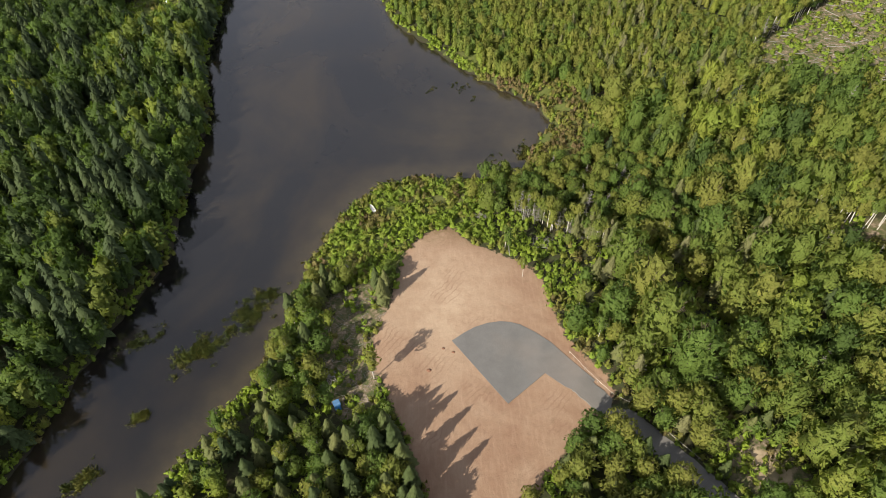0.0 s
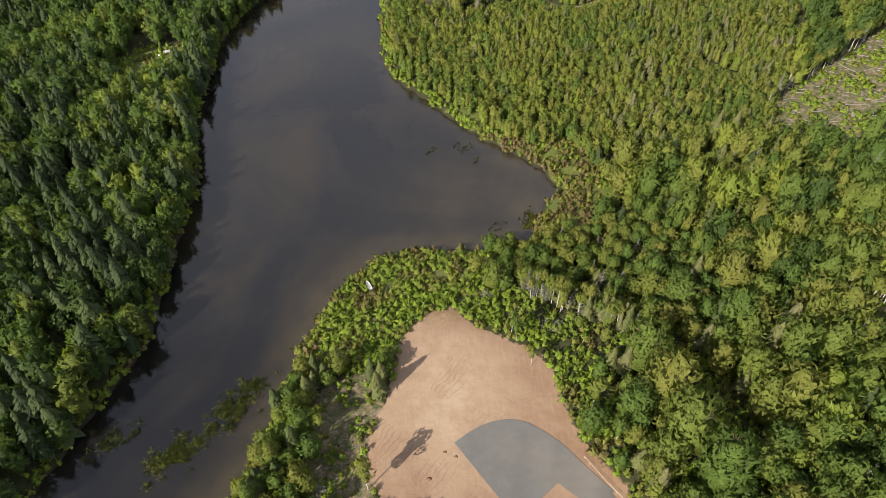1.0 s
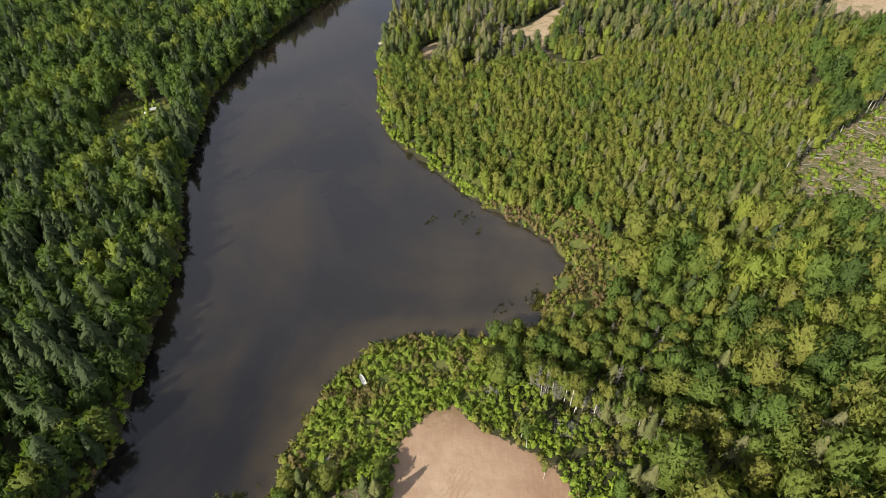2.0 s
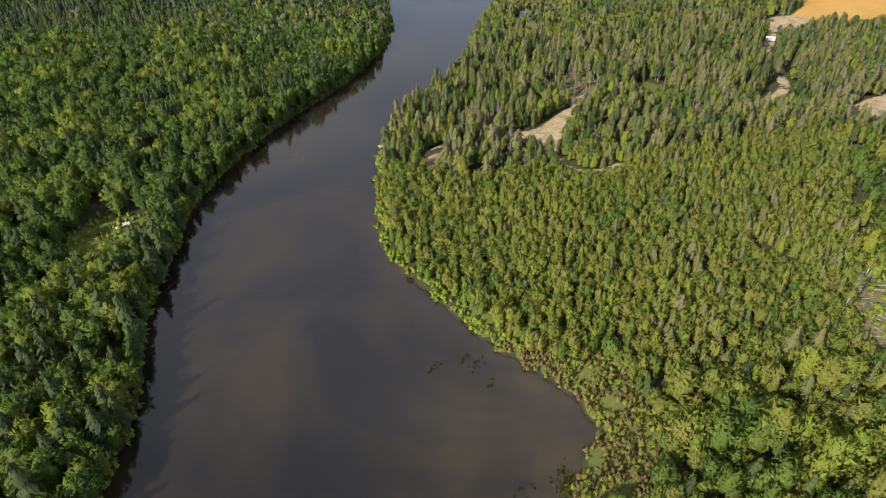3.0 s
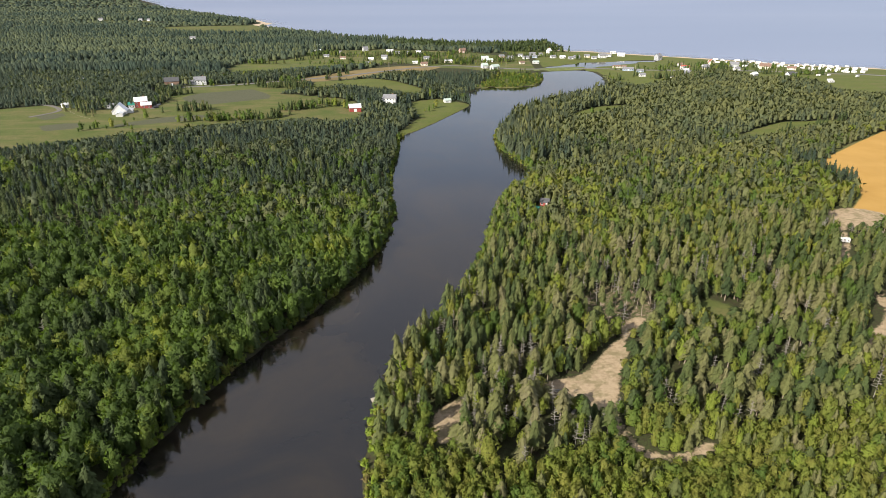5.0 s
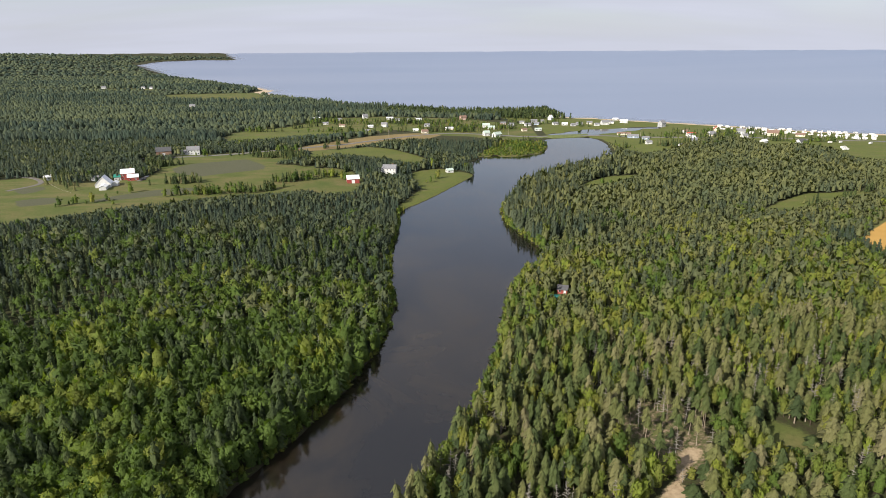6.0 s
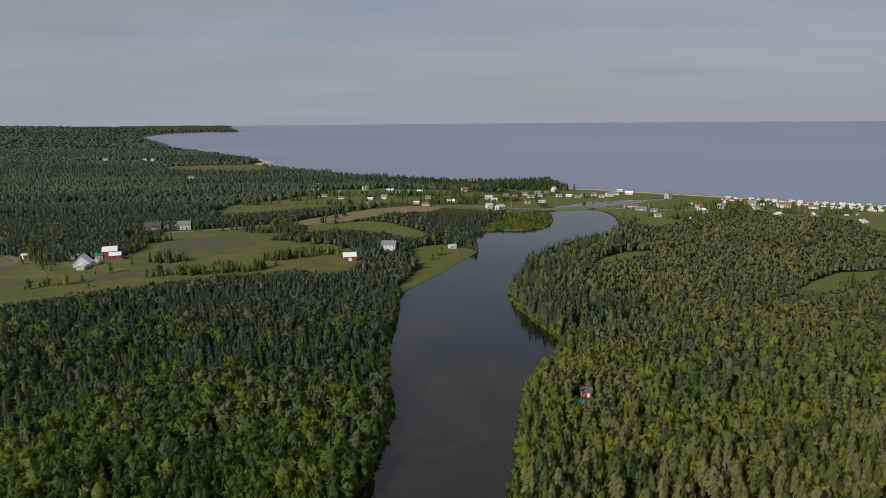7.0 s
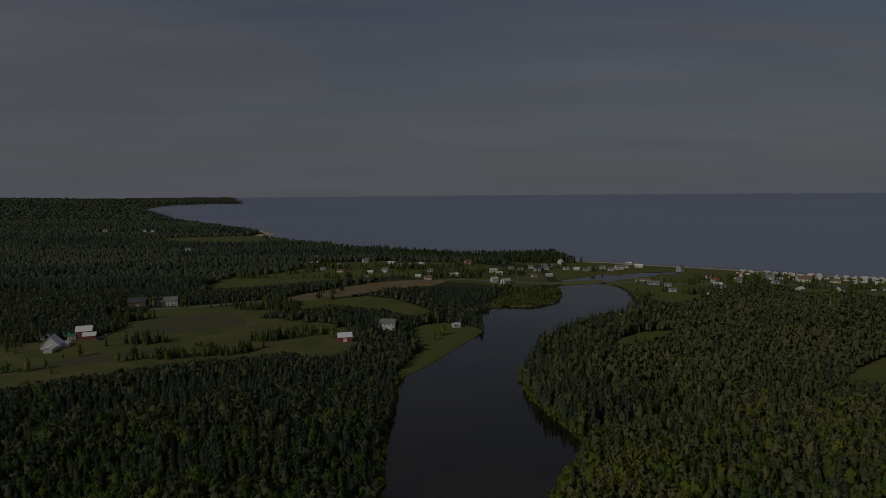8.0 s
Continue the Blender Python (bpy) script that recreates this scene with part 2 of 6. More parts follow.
    # Muddy water's edge, its colour darkened for the shade under overhanging trees.
    shore = k.span(k.math("ADD", k.attr("shore"), k.math("MULTIPLY", k.math("SUBTRACT", mid, 0.5), 0.8)), 0.1, 0.5, 1.0, 0.0)
    col = k.mix(shore, col, (0.035, 0.03, 0.02))
    col = k.mix(edge("beach", 3.0, 1.5), col, k.mix(k.span(mid, 0.3, 0.7), (0.42, 0.32, 0.22), (0.52, 0.42, 0.30)))
    return k.color(col).bump(k.math("ADD", k.math("MULTIPLY", mid, 1.0), k.math("MULTIPLY", fine, 0.25)), 0.55, 0.25).m


def water_material():
    """Tannin-brown, almost still water; its bed shows as lighter silt in the shallows."""
    k = Mat("water", 0.06, 0.85)
    silt = k.noise(0.018, 5.0, 0.6, distortion=1.2)
    col = k.mix(k.span(silt, 0.42, 0.68), (0.0078, 0.0073, 0.0072), (0.023, 0.0172, 0.0100))
    shallow = k.math("MULTIPLY", k.attr("shallow"), k.span(k.noise(0.1, 5.0, 0.6), 0.35, 0.65, 0.4, 1.0))
    col = k.mix(shallow, col, (0.060, 0.046, 0.023))
    # Sea: the sky's mirrored blue-grey is put into the base, in soft bands.
    band = k.noise(0.0016, 2.0, 0.45, vec=k.n("ShaderNodeMapping", Vector=k.t.nodes.new("ShaderNodeNewGeometry").outputs["Position"], Scale=(0.35, 1.6, 1.0)).outputs[0])
    col = k.mix(k.attr("sea"), col, k.mix(k.span(band, 0.3, 0.7), (0.132, 0.170, 0.262), (0.172, 0.204, 0.292)))
    pos = k.t.nodes.new("ShaderNodeNewGeometry").outputs["Position"]
    calm = k.noise(0.02, 4.0, 0.6, distortion=1.5)
    k.t.links.new(k.math("ADD", k.math("MULTIPLY", k.span(calm, 0.4, 0.8, 0.05, 0.14), k.math("SUBTRACT", 1.0, k.attr("sea"))), k.math("MULTIPLY", k.attr("sea"), 0.28)), k.b.inputs["Roughness"])
    h = k.math("MULTIPLY", k.n("ShaderNodeTexNoise", Vector=pos, Scale=0.8, Detail=4.0, Roughness=0.5).outputs["Fac"], k.span(k.attr("sea"), 0.0, 1.0, 1.0, 0.0))
    k.b.inputs["IOR"].default_value = 1.38
    k.b.subsurface_method = "BURLEY"
    k.t.links.new(k.math("SUBTRACT", 1.0, k.attr("sea")), k.b.inputs["Subsurface Weight"])
    k.b.inputs["Subsurface Radius"].default_value = (1.0, 0.9, 0.8)
    k.b.inputs["Subsurface Scale"].default_value = 1.6
    return k.color(col).bump(h, 0.035, 0.3).m


GROUND, WATER = ground_material(), water_material()

# ---- the lie of the land ----
LEFT_BANK = [(-140, -90), (-95, 15), (-77.6, 51), (-74.5, 61), (-72, 74.6), (-69, 83), (-65, 93), (-61.5, 101), (-63, 115), (-63, 128),
             (-64.5, 145), (-63, 155), (-69, 176), (-73.5, 194), (-73.5, 220), (-76, 240), (-73, 257), (-65, 285), (-55, 310), (-36, 342),
             (-23, 378), (-13, 426), (-17.5, 458), (-20, 512), (-16, 560), (-19, 600), (-2, 626), (23, 676), (51, 734), (42, 763),
             (51, 803), (75, 835), (91, 823), (130, 838), (150, 897), (153, 957)]
RIGHT_BANK = [(215, 973), (222, 930), (218, 880), (208, 825), (178, 762), (143, 746), (114, 723), (80, 667), (60, 622), (53.5, 585), (56.5, 555), (69, 508), (62, 488),
              (44, 462), (35, 427), (27, 389), (17, 358), (2, 324), (-10, 304), (-15, 284), (-16.5, 270), (-15.8, 252), (-14.5, 230),
              (-12.8, 218), (-8.5, 208), (1.5, 196), (9, 185), (22, 169), (31, 161), (35, 155.5), (36.6, 148), (32, 143), (29, 138),
              (28, 132), (22, 128), (15, 127), (5, 127), (-6, 127.5), (-14, 124.5), (-18, 119), (-22, 114), (-26, 104), (-29, 95),
              (-31, 83), (-34, 74), (-39, 64), (-45, 55), (-50, 46), (-55, 38), (-74, 0), (-115, -90)]
RIVER = LEFT_BANK + RIGHT_BANK
LAGOON = [(158, 988), (194, 1010), (239, 1047), (309, 1053), (351, 1054), (300, 1030), (268, 1010), (227, 986), (190, 982)]
COAST = [(-1400, 4900), (-1250, 4450), (-1119, 4175), (-1267, 4160), (-1400, 4091), (-1523, 3977), (-1540, 3751), (-1456, 3585), (-1349, 3428), (-1110, 2993), (-963, 2788), (-796, 2555),
         (-650, 2341), (-486, 2099), (-399, 1934), (-417, 1869), (-303, 1700), (-119, 1478), (-25, 1392), (49, 1339), (125, 1269), (227, 1212), (284, 1180), (388, 1106), (451, 1058),
         (534, 993), (600, 959), (900, 800), (2000, 300), (7000, -1500)]
SEA = COAST + [(7000, 7000), (-1400, 7000)]
POND = [(-539, 1645), (-510, 1691), (-443, 1665), (-435, 1616), (-497, 1590)]
SANDPIT = [(1.5, 107), (5.7, 107.8), (9.4, 102), (18.3, 97.1), (25.3, 91.5), (26, 81.3), (28.5, 72), (36, 63.5), (32, 56), (24, 51), (17, 42),
           (12, 33), (2, 31), (-3.0, 45), (-4.8, 52), (-9, 62.7), (-12.4, 70.5), (-12.5, 77.3), (-9, 84.5), (-7.3, 92.4), (-6, 99.2), (-2.6, 104.4)]
PAD = [(4, 74.6), (6.4, 76.3), (9, 77.8), (11.8, 78.7), (14.5, 79), (16.6, 78.7), (18.6, 78), (21.6, 75.9), (24.5, 73.2), (28, 68.6), (31.8, 64), (28.9, 61.0), (25.6, 62.9), (22.2, 66), (14.1, 59.7)]
LOT = [(53, 51), (59.3, 49.3), (63.5, 45), (64, 39), (54, 38), (49.5, 44.5)]
SCRUB = [(-25, 88), (-13, 92), (-9, 84), (-12, 77), (-12, 70), (-9, 61), (-19, 57), (-24, 70)]
CLEARCUT = [(101, 166), (106, 180), (131, 198), (152, 213), (185, 234), (240, 250), (235, 190), (165, 150), (137, 152), (113, 158)]
GLADE = [(33.5, 286.5), (46, 288), (55, 300), (62, 308), (65.5, 303.5), (57, 289), (52, 274), (47.7, 269.5), (42, 276), (33, 281.5)]
GAP = [(1, 274), (6, 279), (10, 281), (8, 263), (2, 262)]
DRIVE = [(28.5, 63.5), (33.4, 57.5), (39, 50.6), (44.3, 44), (52, 34), (70, 8)]
TRAIL = [(49, 270), (50, 258), (54.3, 253.1), (61.6, 251.8), (70, 256)]
TRACK = [(190, 398), (177, 370), (161, 349), (165, 338), (158, 319), (152, 306), (136, 297)]
SHORT_TRACK = [(95, 207), (101, 200.5)]
GRAIN = [(236, 492), (359, 590), (560, 560), (330, 425), (228, 390), (200, 404), (226, 432), (238, 458)]
YARD = [(187, 406), (208, 416), (221, 401), (194, 383), (183, 392)]
LANDING = [(162, 284), (185, 301), (208, 306), (212, 285), (188, 273), (170, 277)]
CABIN_PLOT = [(56, 429), (66, 438), (67.5, 444), (61, 445), (54.5, 434)]
PINE_GAP = [(92, 316), (100, 312), (108, 322), (101, 331), (94, 326)]
PINE_GAP_FAR = [(63, 306), (68, 312), (76, 318), (72, 322), (64, 314)]
OPEN_PINES = [(58, 312), (50, 330), (56, 341), (70, 346), (82, 338), (80, 322), (72, 310)]
CAMP = [(-106, 225), (-103, 234), (-92, 236), (-84, 237), (-82, 228), (-90, 219), (-94, 215), (-104, 215)]
FARMLAND = [(-330, 505), (-272, 538), (-214, 568), (-184, 592), (-150, 616), (-128, 632), (-104, 646), (-98, 668), (-120, 680), (-108, 706), (-130, 724), (-136, 752),
            (-114, 796), (-144, 836), (-175, 824), (-210, 808), (-246, 800), (-238, 772), (-268, 776), (-266, 765), (-228, 720), (-232, 690), (-262, 668), (-285, 668), (-308, 690), (-330, 690), (-420, 640)]
EAST_FIELD = [(-167, 729), (-138, 742), (-120, 748), (-101, 734), (-81, 737), (-65, 726), (-61, 673), (-70, 659), (-91, 647), (-121, 632), (-136, 627), (-160, 680)]
GREEN_FIELD = [(-117, 827), (-60, 868), (-28, 852), (8, 796), (-8, 764), (-36, 792), (-84, 805), (-108, 780)]
RIVER_MEADOW = [(-10, 730), (16, 750), (31, 740), (50, 728), (23, 672), (0, 624), (-17, 600), (-17, 614), (-1, 668), (-8, 696)]
BARN_PATCH = [(-86, 640), (-72, 716), (-62, 722), (-50, 690), (-54, 655), (-64, 640)]
BACK_PATCH = [(-124, 725), (-109, 738), (-95, 746), (-100, 724)]
UPPER_STRIP = [(-241, 1035), (-214, 1058), (-152, 1122), (-133, 1090), (-179, 1029), (-221, 990)]
LOWER_STRIP = [(-239, 967), (-215, 980), (-132, 1030), (-81, 1044), (-36, 1066), (-78, 1006), (-149, 958), (-199, 924), (-232, 915)]
HAY = [(-144, 822), (-130, 866), (-96, 914), (-67, 960), (-4, 992), (29, 981), (10, 938), (-37, 912), (-67, 878), (-110, 832)]
TILLED = [(-223, 728), (-211, 752), (-168, 772), (-136, 728), (-153, 714), (-183, 689), (-211, 706)]
LONG_BED = [(-233, 600), (-212, 609), (-181, 629), (-167, 646), (-177, 650), (-205, 638), (-231, 611)]
BEDS = [(-288, 611), (-265, 621), (-249, 603), (-274, 590)]
BEDS_BACK = [(-311, 647), (-294, 657), (-284, 643), (-298, 627)]
FAR_MEADOW = [(-970, 1985), (-930, 2040), (-860, 2040), (-780, 2025), (-700, 1960), (-690, 1930), (-800, 1960), (-900, 1960)]
TRUNK_GAP = [(92, 96), (96, 102), (108, 103), (114, 98), (104, 94)]
VILLAGE = [(-250, 1016), (-226, 1036), (-182, 1096), (-150, 1190), (-60, 1210), (75, 1170), (120, 1110), (160, 1100), (150, 960), (100, 930), (60, 960), (20, 975), (-30, 1036), (-78, 1010), (-161, 988), (-247, 943)]
SHORE_GRASS = [(140, 1240), (284, 1175), (440, 1060), (600, 950), (900, 790), (740, 700), (560, 735), (430, 722), (412, 745), (428, 795), (415, 835), (375, 830), (380, 880), (365, 912),
               (335, 900), (300, 870), (268, 834), (235, 818), (225, 850), (226, 950), (165, 985), (170, 1100), (130, 1180)]
SALT_MARSH = [(-629, 1759), (-585, 1791), (-495, 1818), (-424, 1849), (-356, 1654), (-354, 1560), (-430, 1580), (-586, 1670)]
CLEARING_RIGHT = [(224, 557), (228, 566), (246, 582), (281, 606), (303, 608), (335, 612), (330, 602), (300, 590), (276, 576), (262, 566), (240, 554)]
CLEARING_FAR = [(130, 664), (139, 682), (161, 704), (190, 704), (176, 680), (150, 662)]
PARK = [(406, 758), (510, 842), (640, 800), (560, 730)]
POINT_MARSH = [(62, 776), (88, 806), (126, 822), (142, 832), (152, 895), (150, 925), (118, 925), (96, 905), (78, 870), (60, 830)]
GROVE = [(21, 109), (32, 106), (39, 101), (45, 96)]
HOLLOW = [(46, 99), (53, 97), (58, 85), (60, 72), (56, 64), (51, 70), (47, 86)]
SPIT = [(-30, 94), (-27, 104), (-22, 114), (-18, 119), (-14, 124.5), (-6, 127), (8, 126), (14, 118), (17, 100), (9, 104), (1, 109), (-4, 105), (-8, 95), (-14, 91)]


def inside(pts, poly):
    x, y = pts[:, 0], pts[:, 1]
    got = np.zeros(len(pts), bool)
    for (ax, ay), (bx, by) in zip(poly, poly[1:] + poly[:1]):
        cross = (ay > y) != (by > y)
        got ^= cross & (x < (bx - ax) * (y - ay) / ((by - ay) or 1e-9) + ax)
    return got


def to_line(pts, line):
    best = np.full(len(pts), 1e9)
    for a, b in zip(line, line[1:]):
        a, b = np.array(a, float), np.array(b, float)
        ab = b - a
        f = np.clip(((pts - a) @ ab) / (ab @ ab + 1e-9), 0, 1)
        q = pts - a - f[:, None] * ab
        best = np.minimum(best, np.einsum("ij,ij->i", q, q))
    return np.sqrt(best)


def rounded(poly, closed=True, cuts=2):
    """The outline with its corners cut."""
    p = [tuple(map(float, q)) for q in poly]
    for _ in range(cuts):
        out = []
        pairs = list(zip(p, p[1:] + p[:1])) if closed else list(zip(p, p[1:]))
        for (ax, ay), (bx, by) in pairs:
            out += [(0.75 * ax + 0.25 * bx, 0.75 * ay + 0.25 * by), (0.25 * ax + 0.75 * bx, 0.25 * ay + 0.75 * by)]
        p = out if closed else [p[0]] + out + [p[-1]]
    return p


def within(pts, poly, cuts=1):
    """Signed distance to an outline, positive inside, cut off at 40 m."""
    poly = rounded(poly, True, cuts) if cuts else poly
    box = np.array(poly)
    lo, hi = box.min(0) - 40, box.max(0) + 40
    out = np.full(len(pts), -40.0)
    near = ((pts >= lo) & (pts <= hi)).all(1)
    p = pts[near]
    if len(p):
        out[near] = np.where(inside(p, poly), 1, -1) * to_line(p, poly + poly[:1])
    return out


def along(pts, line, half):
    return half - to_line(pts, rounded(line, False))


def wob(p, scale, seed=0.0):
    """Smooth wandering values, about -1 to 1."""
    x, y = p[:, 0] * scale, p[:, 1] * scale
    return (np.sin(x * 1.3 + y * 0.7 + seed) + np.sin(-x * 0.6 + y * 1.7 + seed * 2.1) + np.sin(x * 2.1 - y * 1.1 + seed * 3.3 + np.sin(y * 0.9 + seed))) / 2.4


RIVER_LINE = rounded(RIVER, True, 1)


def to_water(p):
    """Metres from the nearest water's edge, positive on land."""
    d = np.full(len(p), 1e9)
    for poly in (RIVER_LINE, rounded(LAGOON), SEA, POND):
        d = np.minimum(d, np.where(inside(p, poly), -1, 1) * to_line(p, poly + poly[:1]))
    return d + 0.9 * wob(p, 0.45) * (np.abs(d) < 30)


def far_lift(p):
    """Beyond 2.6 km the sheet curves up to where the true horizon stands."""
    r = np.hypot(p[:, 0], p[:, 1] - 200)
    return 84 * np.clip((r - 2600) / 2100, 0, 1.0) ** 1.7


def heights(p, d=None):
    d = to_water(p) if d is None else d
    x, y = p[:, 0], p[:, 1]
    bank = 0.2 + 1.2 * (1 - np.exp(-np.maximum(d, 0) / 4))
    left = x < np.interp(y, [-90, 51, 240, 426, 560, 734, 957], [-125, -66, -45, 5, 20, 80, 180])
    rise = np.where(left, 0.05 * np.clip(d - 12, 0, 170), 0.055 * np.clip(d - 30, 0, 110))
    rise = rise * (1 - 0.75 * np.clip((y - 780) / 250, 0, 1)) + 2.0 * np.clip((-x - 200) / 600, 0, 1)
    z = bank + rise + 0.35 * wob(p, 0.06) * np.clip(d / 10, 0, 1)
    flat = np.clip(within(p, SANDPIT) / 3 + 1.0, 0, 1)
    z = z * (1 - flat) + 2.0 * flat
    z = np.where(d > 0, z, np.maximum(-2.0, 0.22 * d) - 0.02)
    edge = np.clip(d / 1.2, 0, 1)
    return np.where(d > 0, z * edge, z) + far_lift(p)


def height(x, y):
    return float(heights(np.array([[x, y]], float))[0])


def spaced(lo, a, b, hi, step, growth, most=75.0):
    """Grid lines: even between a and b, then wider and wider out to lo and hi."""
    mid = list(np.arange(a, b, step))
    s, v, right = step, mid[-1], []
    while v < hi:
        s = min(s * growth, most)
        v += s
        right.append(v)
    s, v, left = step, a, []
    while v > lo:
        s = min(s * growth, most)
        v -= s
        left.append(v)
    return np.array(left[::-1] + mid + right)


def sheet(name, xs, ys, keep, z, attrs, material):
    gx, gy = np.meshgrid(xs, ys)
    p = np.stack([gx.ravel(), gy.ravel()], 1)
    d = to_water(p)
    zz = z(p, d)
    nx = len(xs)
    i = (np.arange(len(ys) - 1)[:, None] * nx + np.arange(nx - 1)[None, :]).ravel()
    quads = np.stack([i, i + 1, i + 1 + nx, i + nx], 1)
    ok = keep(p, d)[quads].any(1) & (np.hypot(p[:, 0], p[:, 1] - 200) < 4750)[quads].all(1)
    quads = quads[ok]
    used = np.unique(quads)
    remap = np.zeros(len(p), int)
    remap[used] = np.arange(len(used))
    p, d, zz, quads = p[used], d[used], zz[used], remap[quads]
    me = bpy.data.meshes.new(name)
    me.vertices.add(len(p))
    me.vertices.foreach_set("co", np.column_stack([p, zz]).astype(np.float32).ravel())
    me.loops.add(len(quads) * 4)
    me.loops.foreach_set("vertex_index", quads.ravel().astype(np.int32))
    me.polygons.add(len(quads))
    me.polygons.foreach_set("loop_start", (np.arange(len(quads)) * 4).astype(np.int32))
    me.polygons.foreach_set("use_smooth", np.ones(len(quads), bool))
    for key, values in attrs(p, d).items():
        me.attributes.new(key, "FLOAT", "POINT").data.foreach_set("value", values.astype(np.float32))
    me.update()
    me.validate()
    me.materials.append(material)
    return new(name, me)


def union(p, *polys):
    return np.max([within(p, q, 0) for q in polys], 0)


def ground_cover(p, d):
    return {
        "sand": within(p, SANDPIT),
        "track": np.max([within(p, GLADE), within(p, GAP), within(p, YARD), within(p, LANDING), within(p, PINE_GAP_FAR), within(p, LOT) - 2.2, along(p, TRAIL, 1.4), along(p, TRACK, 2.2), along(p, SHORT_TRACK, 1.0)], 0),
        "slash": np.max([within(p, CLEARCUT), within(p, SCRUB), within(p, TRUNK_GAP), within(p, LOT), within(p, OPEN_PINES)], 0),
        "grass": np.maximum(union(p, FARMLAND, EAST_FIELD, GREEN_FIELD, RIVER_MEADOW, BARN_PATCH, BACK_PATCH, UPPER_STRIP, LOWER_STRIP, FAR_MEADOW, VILLAGE, SHORE_GRASS, SALT_MARSH, CLEARING_RIGHT, CLEARING_FAR, PARK, CAMP, SPIT, PINE_GAP, CABIN_PLOT, POINT_MARSH), 4 - np.abs(within(p, GRAIN))),
        "lush": np.maximum(union(p, CAMP, SHORE_GRASS, UPPER_STRIP, LOWER_STRIP, CLEARING_RIGHT, CLEARING_FAR, RIVER_MEADOW, GREEN_FIELD), np.where((p[:, 0] > -14) & (p[:, 1] > 120) & (p[:, 1] < 190) & (d > 0), 16 - d, -40.0)),
        "hay": within(p, HAY, 0),
        "tilled": np.max([within(p, q, 0) for q in (TILLED, LONG_BED, BEDS, BEDS_BACK)], 0),
        "grain": within(p, GRAIN, 0),
        "shore": np.clip(d, -3, 3),
        "dry": np.clip((p[:, 1] - 101) / 4, 0, 1) * (np.abs(p[:, 0]) < 30),
        "pale": np.exp(-((p[:, 0] - 3) / 13) ** 2 - ((p[:, 1] - 84) / 17) ** 2),
        "beach": np.where((p[:, 1] > 850) & (p[:, 1] < 2100), 22 - to_line(p, COAST), -20),
    }


GX = spaced(-4900, -50, 70, 4900, 2.6, 1.036)
GY = spaced(-900, 25, 330, 4950, 2.6, 1.024)
ground = sheet("ground", GX, GY, lambda p, d: d > -9, lambda p, d: heights(p, d), ground_cover, GROUND)
tagged(ground, "forest floor with reddish sand, meadows and farm fields", "ground", kind="structure")
WX = spaced(-4900, -90, 80, 4900, 3.5, 1.05)
WY = spaced(-900, 30, 420, 4950, 3.5, 1.035)
water = sheet("water", WX, WY, lambda p, d: d < 7, lambda p, d: far_lift(p),
              lambda p, d: {"shallow": np.clip(1 + d / 9, 0, 1) * np.clip(1.2 - p[:, 1] / 260, 0, 1) * np.clip((p[:, 0] + 66 - 0.25 * (p[:, 1] - 51)) / 14, 0, 1) + 0.45 * np.exp(-((p[:, 0] - 14) / 22) ** 2 - ((p[:, 1] - 148) / 18) ** 2),
                            "sea": np.clip(within(p, SEA, 0) / 20, 0, 1)}, WATER)
tagged(water, "calm dark brown river widening to a grey-blue sea", "water", kind="structure")


# ---- trees ----
rng = np.random.default_rng(7)


class Shape:
    """Vertices, triangles, the slot of each triangle and the way each vertex faces, in a unit of height and radius."""

    def __init__(self):
        self.v, self.f, self.s, self.n = [], [], [], []

    def add(self, pts, tris, slot, facing=None):
        n = len(self.v)
        self.v += [tuple(q) for q in pts]
        self.f += [tuple(n + i for i in t) for t in tris]
        self.s += [slot] * len(tris)
        if facing is None:
            facing = [(q[0], q[1], (q[2] - 0.5) * 1.3 + 0.4) for q in pts]
        self.n += [tuple(q) for q in facing]

    def stick(self, a, b, ra, rb, slot, sides=3):
        a, b = np.array(a, float), np.array(b, float)
        w = b - a
        u = np.cross(w, (0.3, 0.8, 0.5))
        u /= np.linalg.norm(u) + 1e-9
        v = np.cross(w, u)
        v /= np.linalg.norm(v) + 1e-9
        ring = [math.tau * i / sides for i in range(sides)]
        round_ = [math.cos(t) * u + math.sin(t) * v for t in ring]
        tris = []
        for i in range(sides):
            j = (i + 1) % sides
            tris += [(i, j, sides + j), (i, sides + j, sides + i)]
        self.add([a + ra * q for q in round_] + [b + rb * q for q in round_], tris, slot, round_ * 2)

    def arrays(self):
        n = np.array(self.n, float)
        n /= np.linalg.norm(n, axis=1)[:, None] + 1e-9
        return np.array(self.v, float), np.array(self.f, int), np.array(self.s, int), n


def hull(s, rings, sides, low, high, wide, blunt, rough=0.2):
    """The closed inner body of a crown, uneven all round."""
    pts, tris, facing = [(0, 0, high)], [], [(0, 0, 1)]
    for k in range(rings):
        f = (k + 1) / rings
        for j in range(sides):
            a = math.tau * (j + 0.5 * k + rng.uniform(-0.2, 0.2)) / sides
            r = wide * (math.sin(f * 1.5) if blunt else f) * rng.uniform(1 - rough, 1 + 0.75 * rough)
            pts.append((r * math.cos(a), r * math.sin(a), high - (high - low) * f ** (1.6 if blunt else 1.0) + rng.uniform(-0.2, 0.2) * rough))
            facing.append((math.cos(a), math.sin(a), (1.7 - 2.0 * f) if blunt else 0.35))
    for j in range(sides):
        tris.append((0, 1 + j, 1 + (j + 1) % sides))
        for k in range(rings - 1):
            a, b = 1 + k * sides + j, 1 + k * sides + (j + 1) % sides
            tris += [(a, a + sides, b + sides), (a, b + sides, b)]
    s.add(pts, tris, 0, facing)


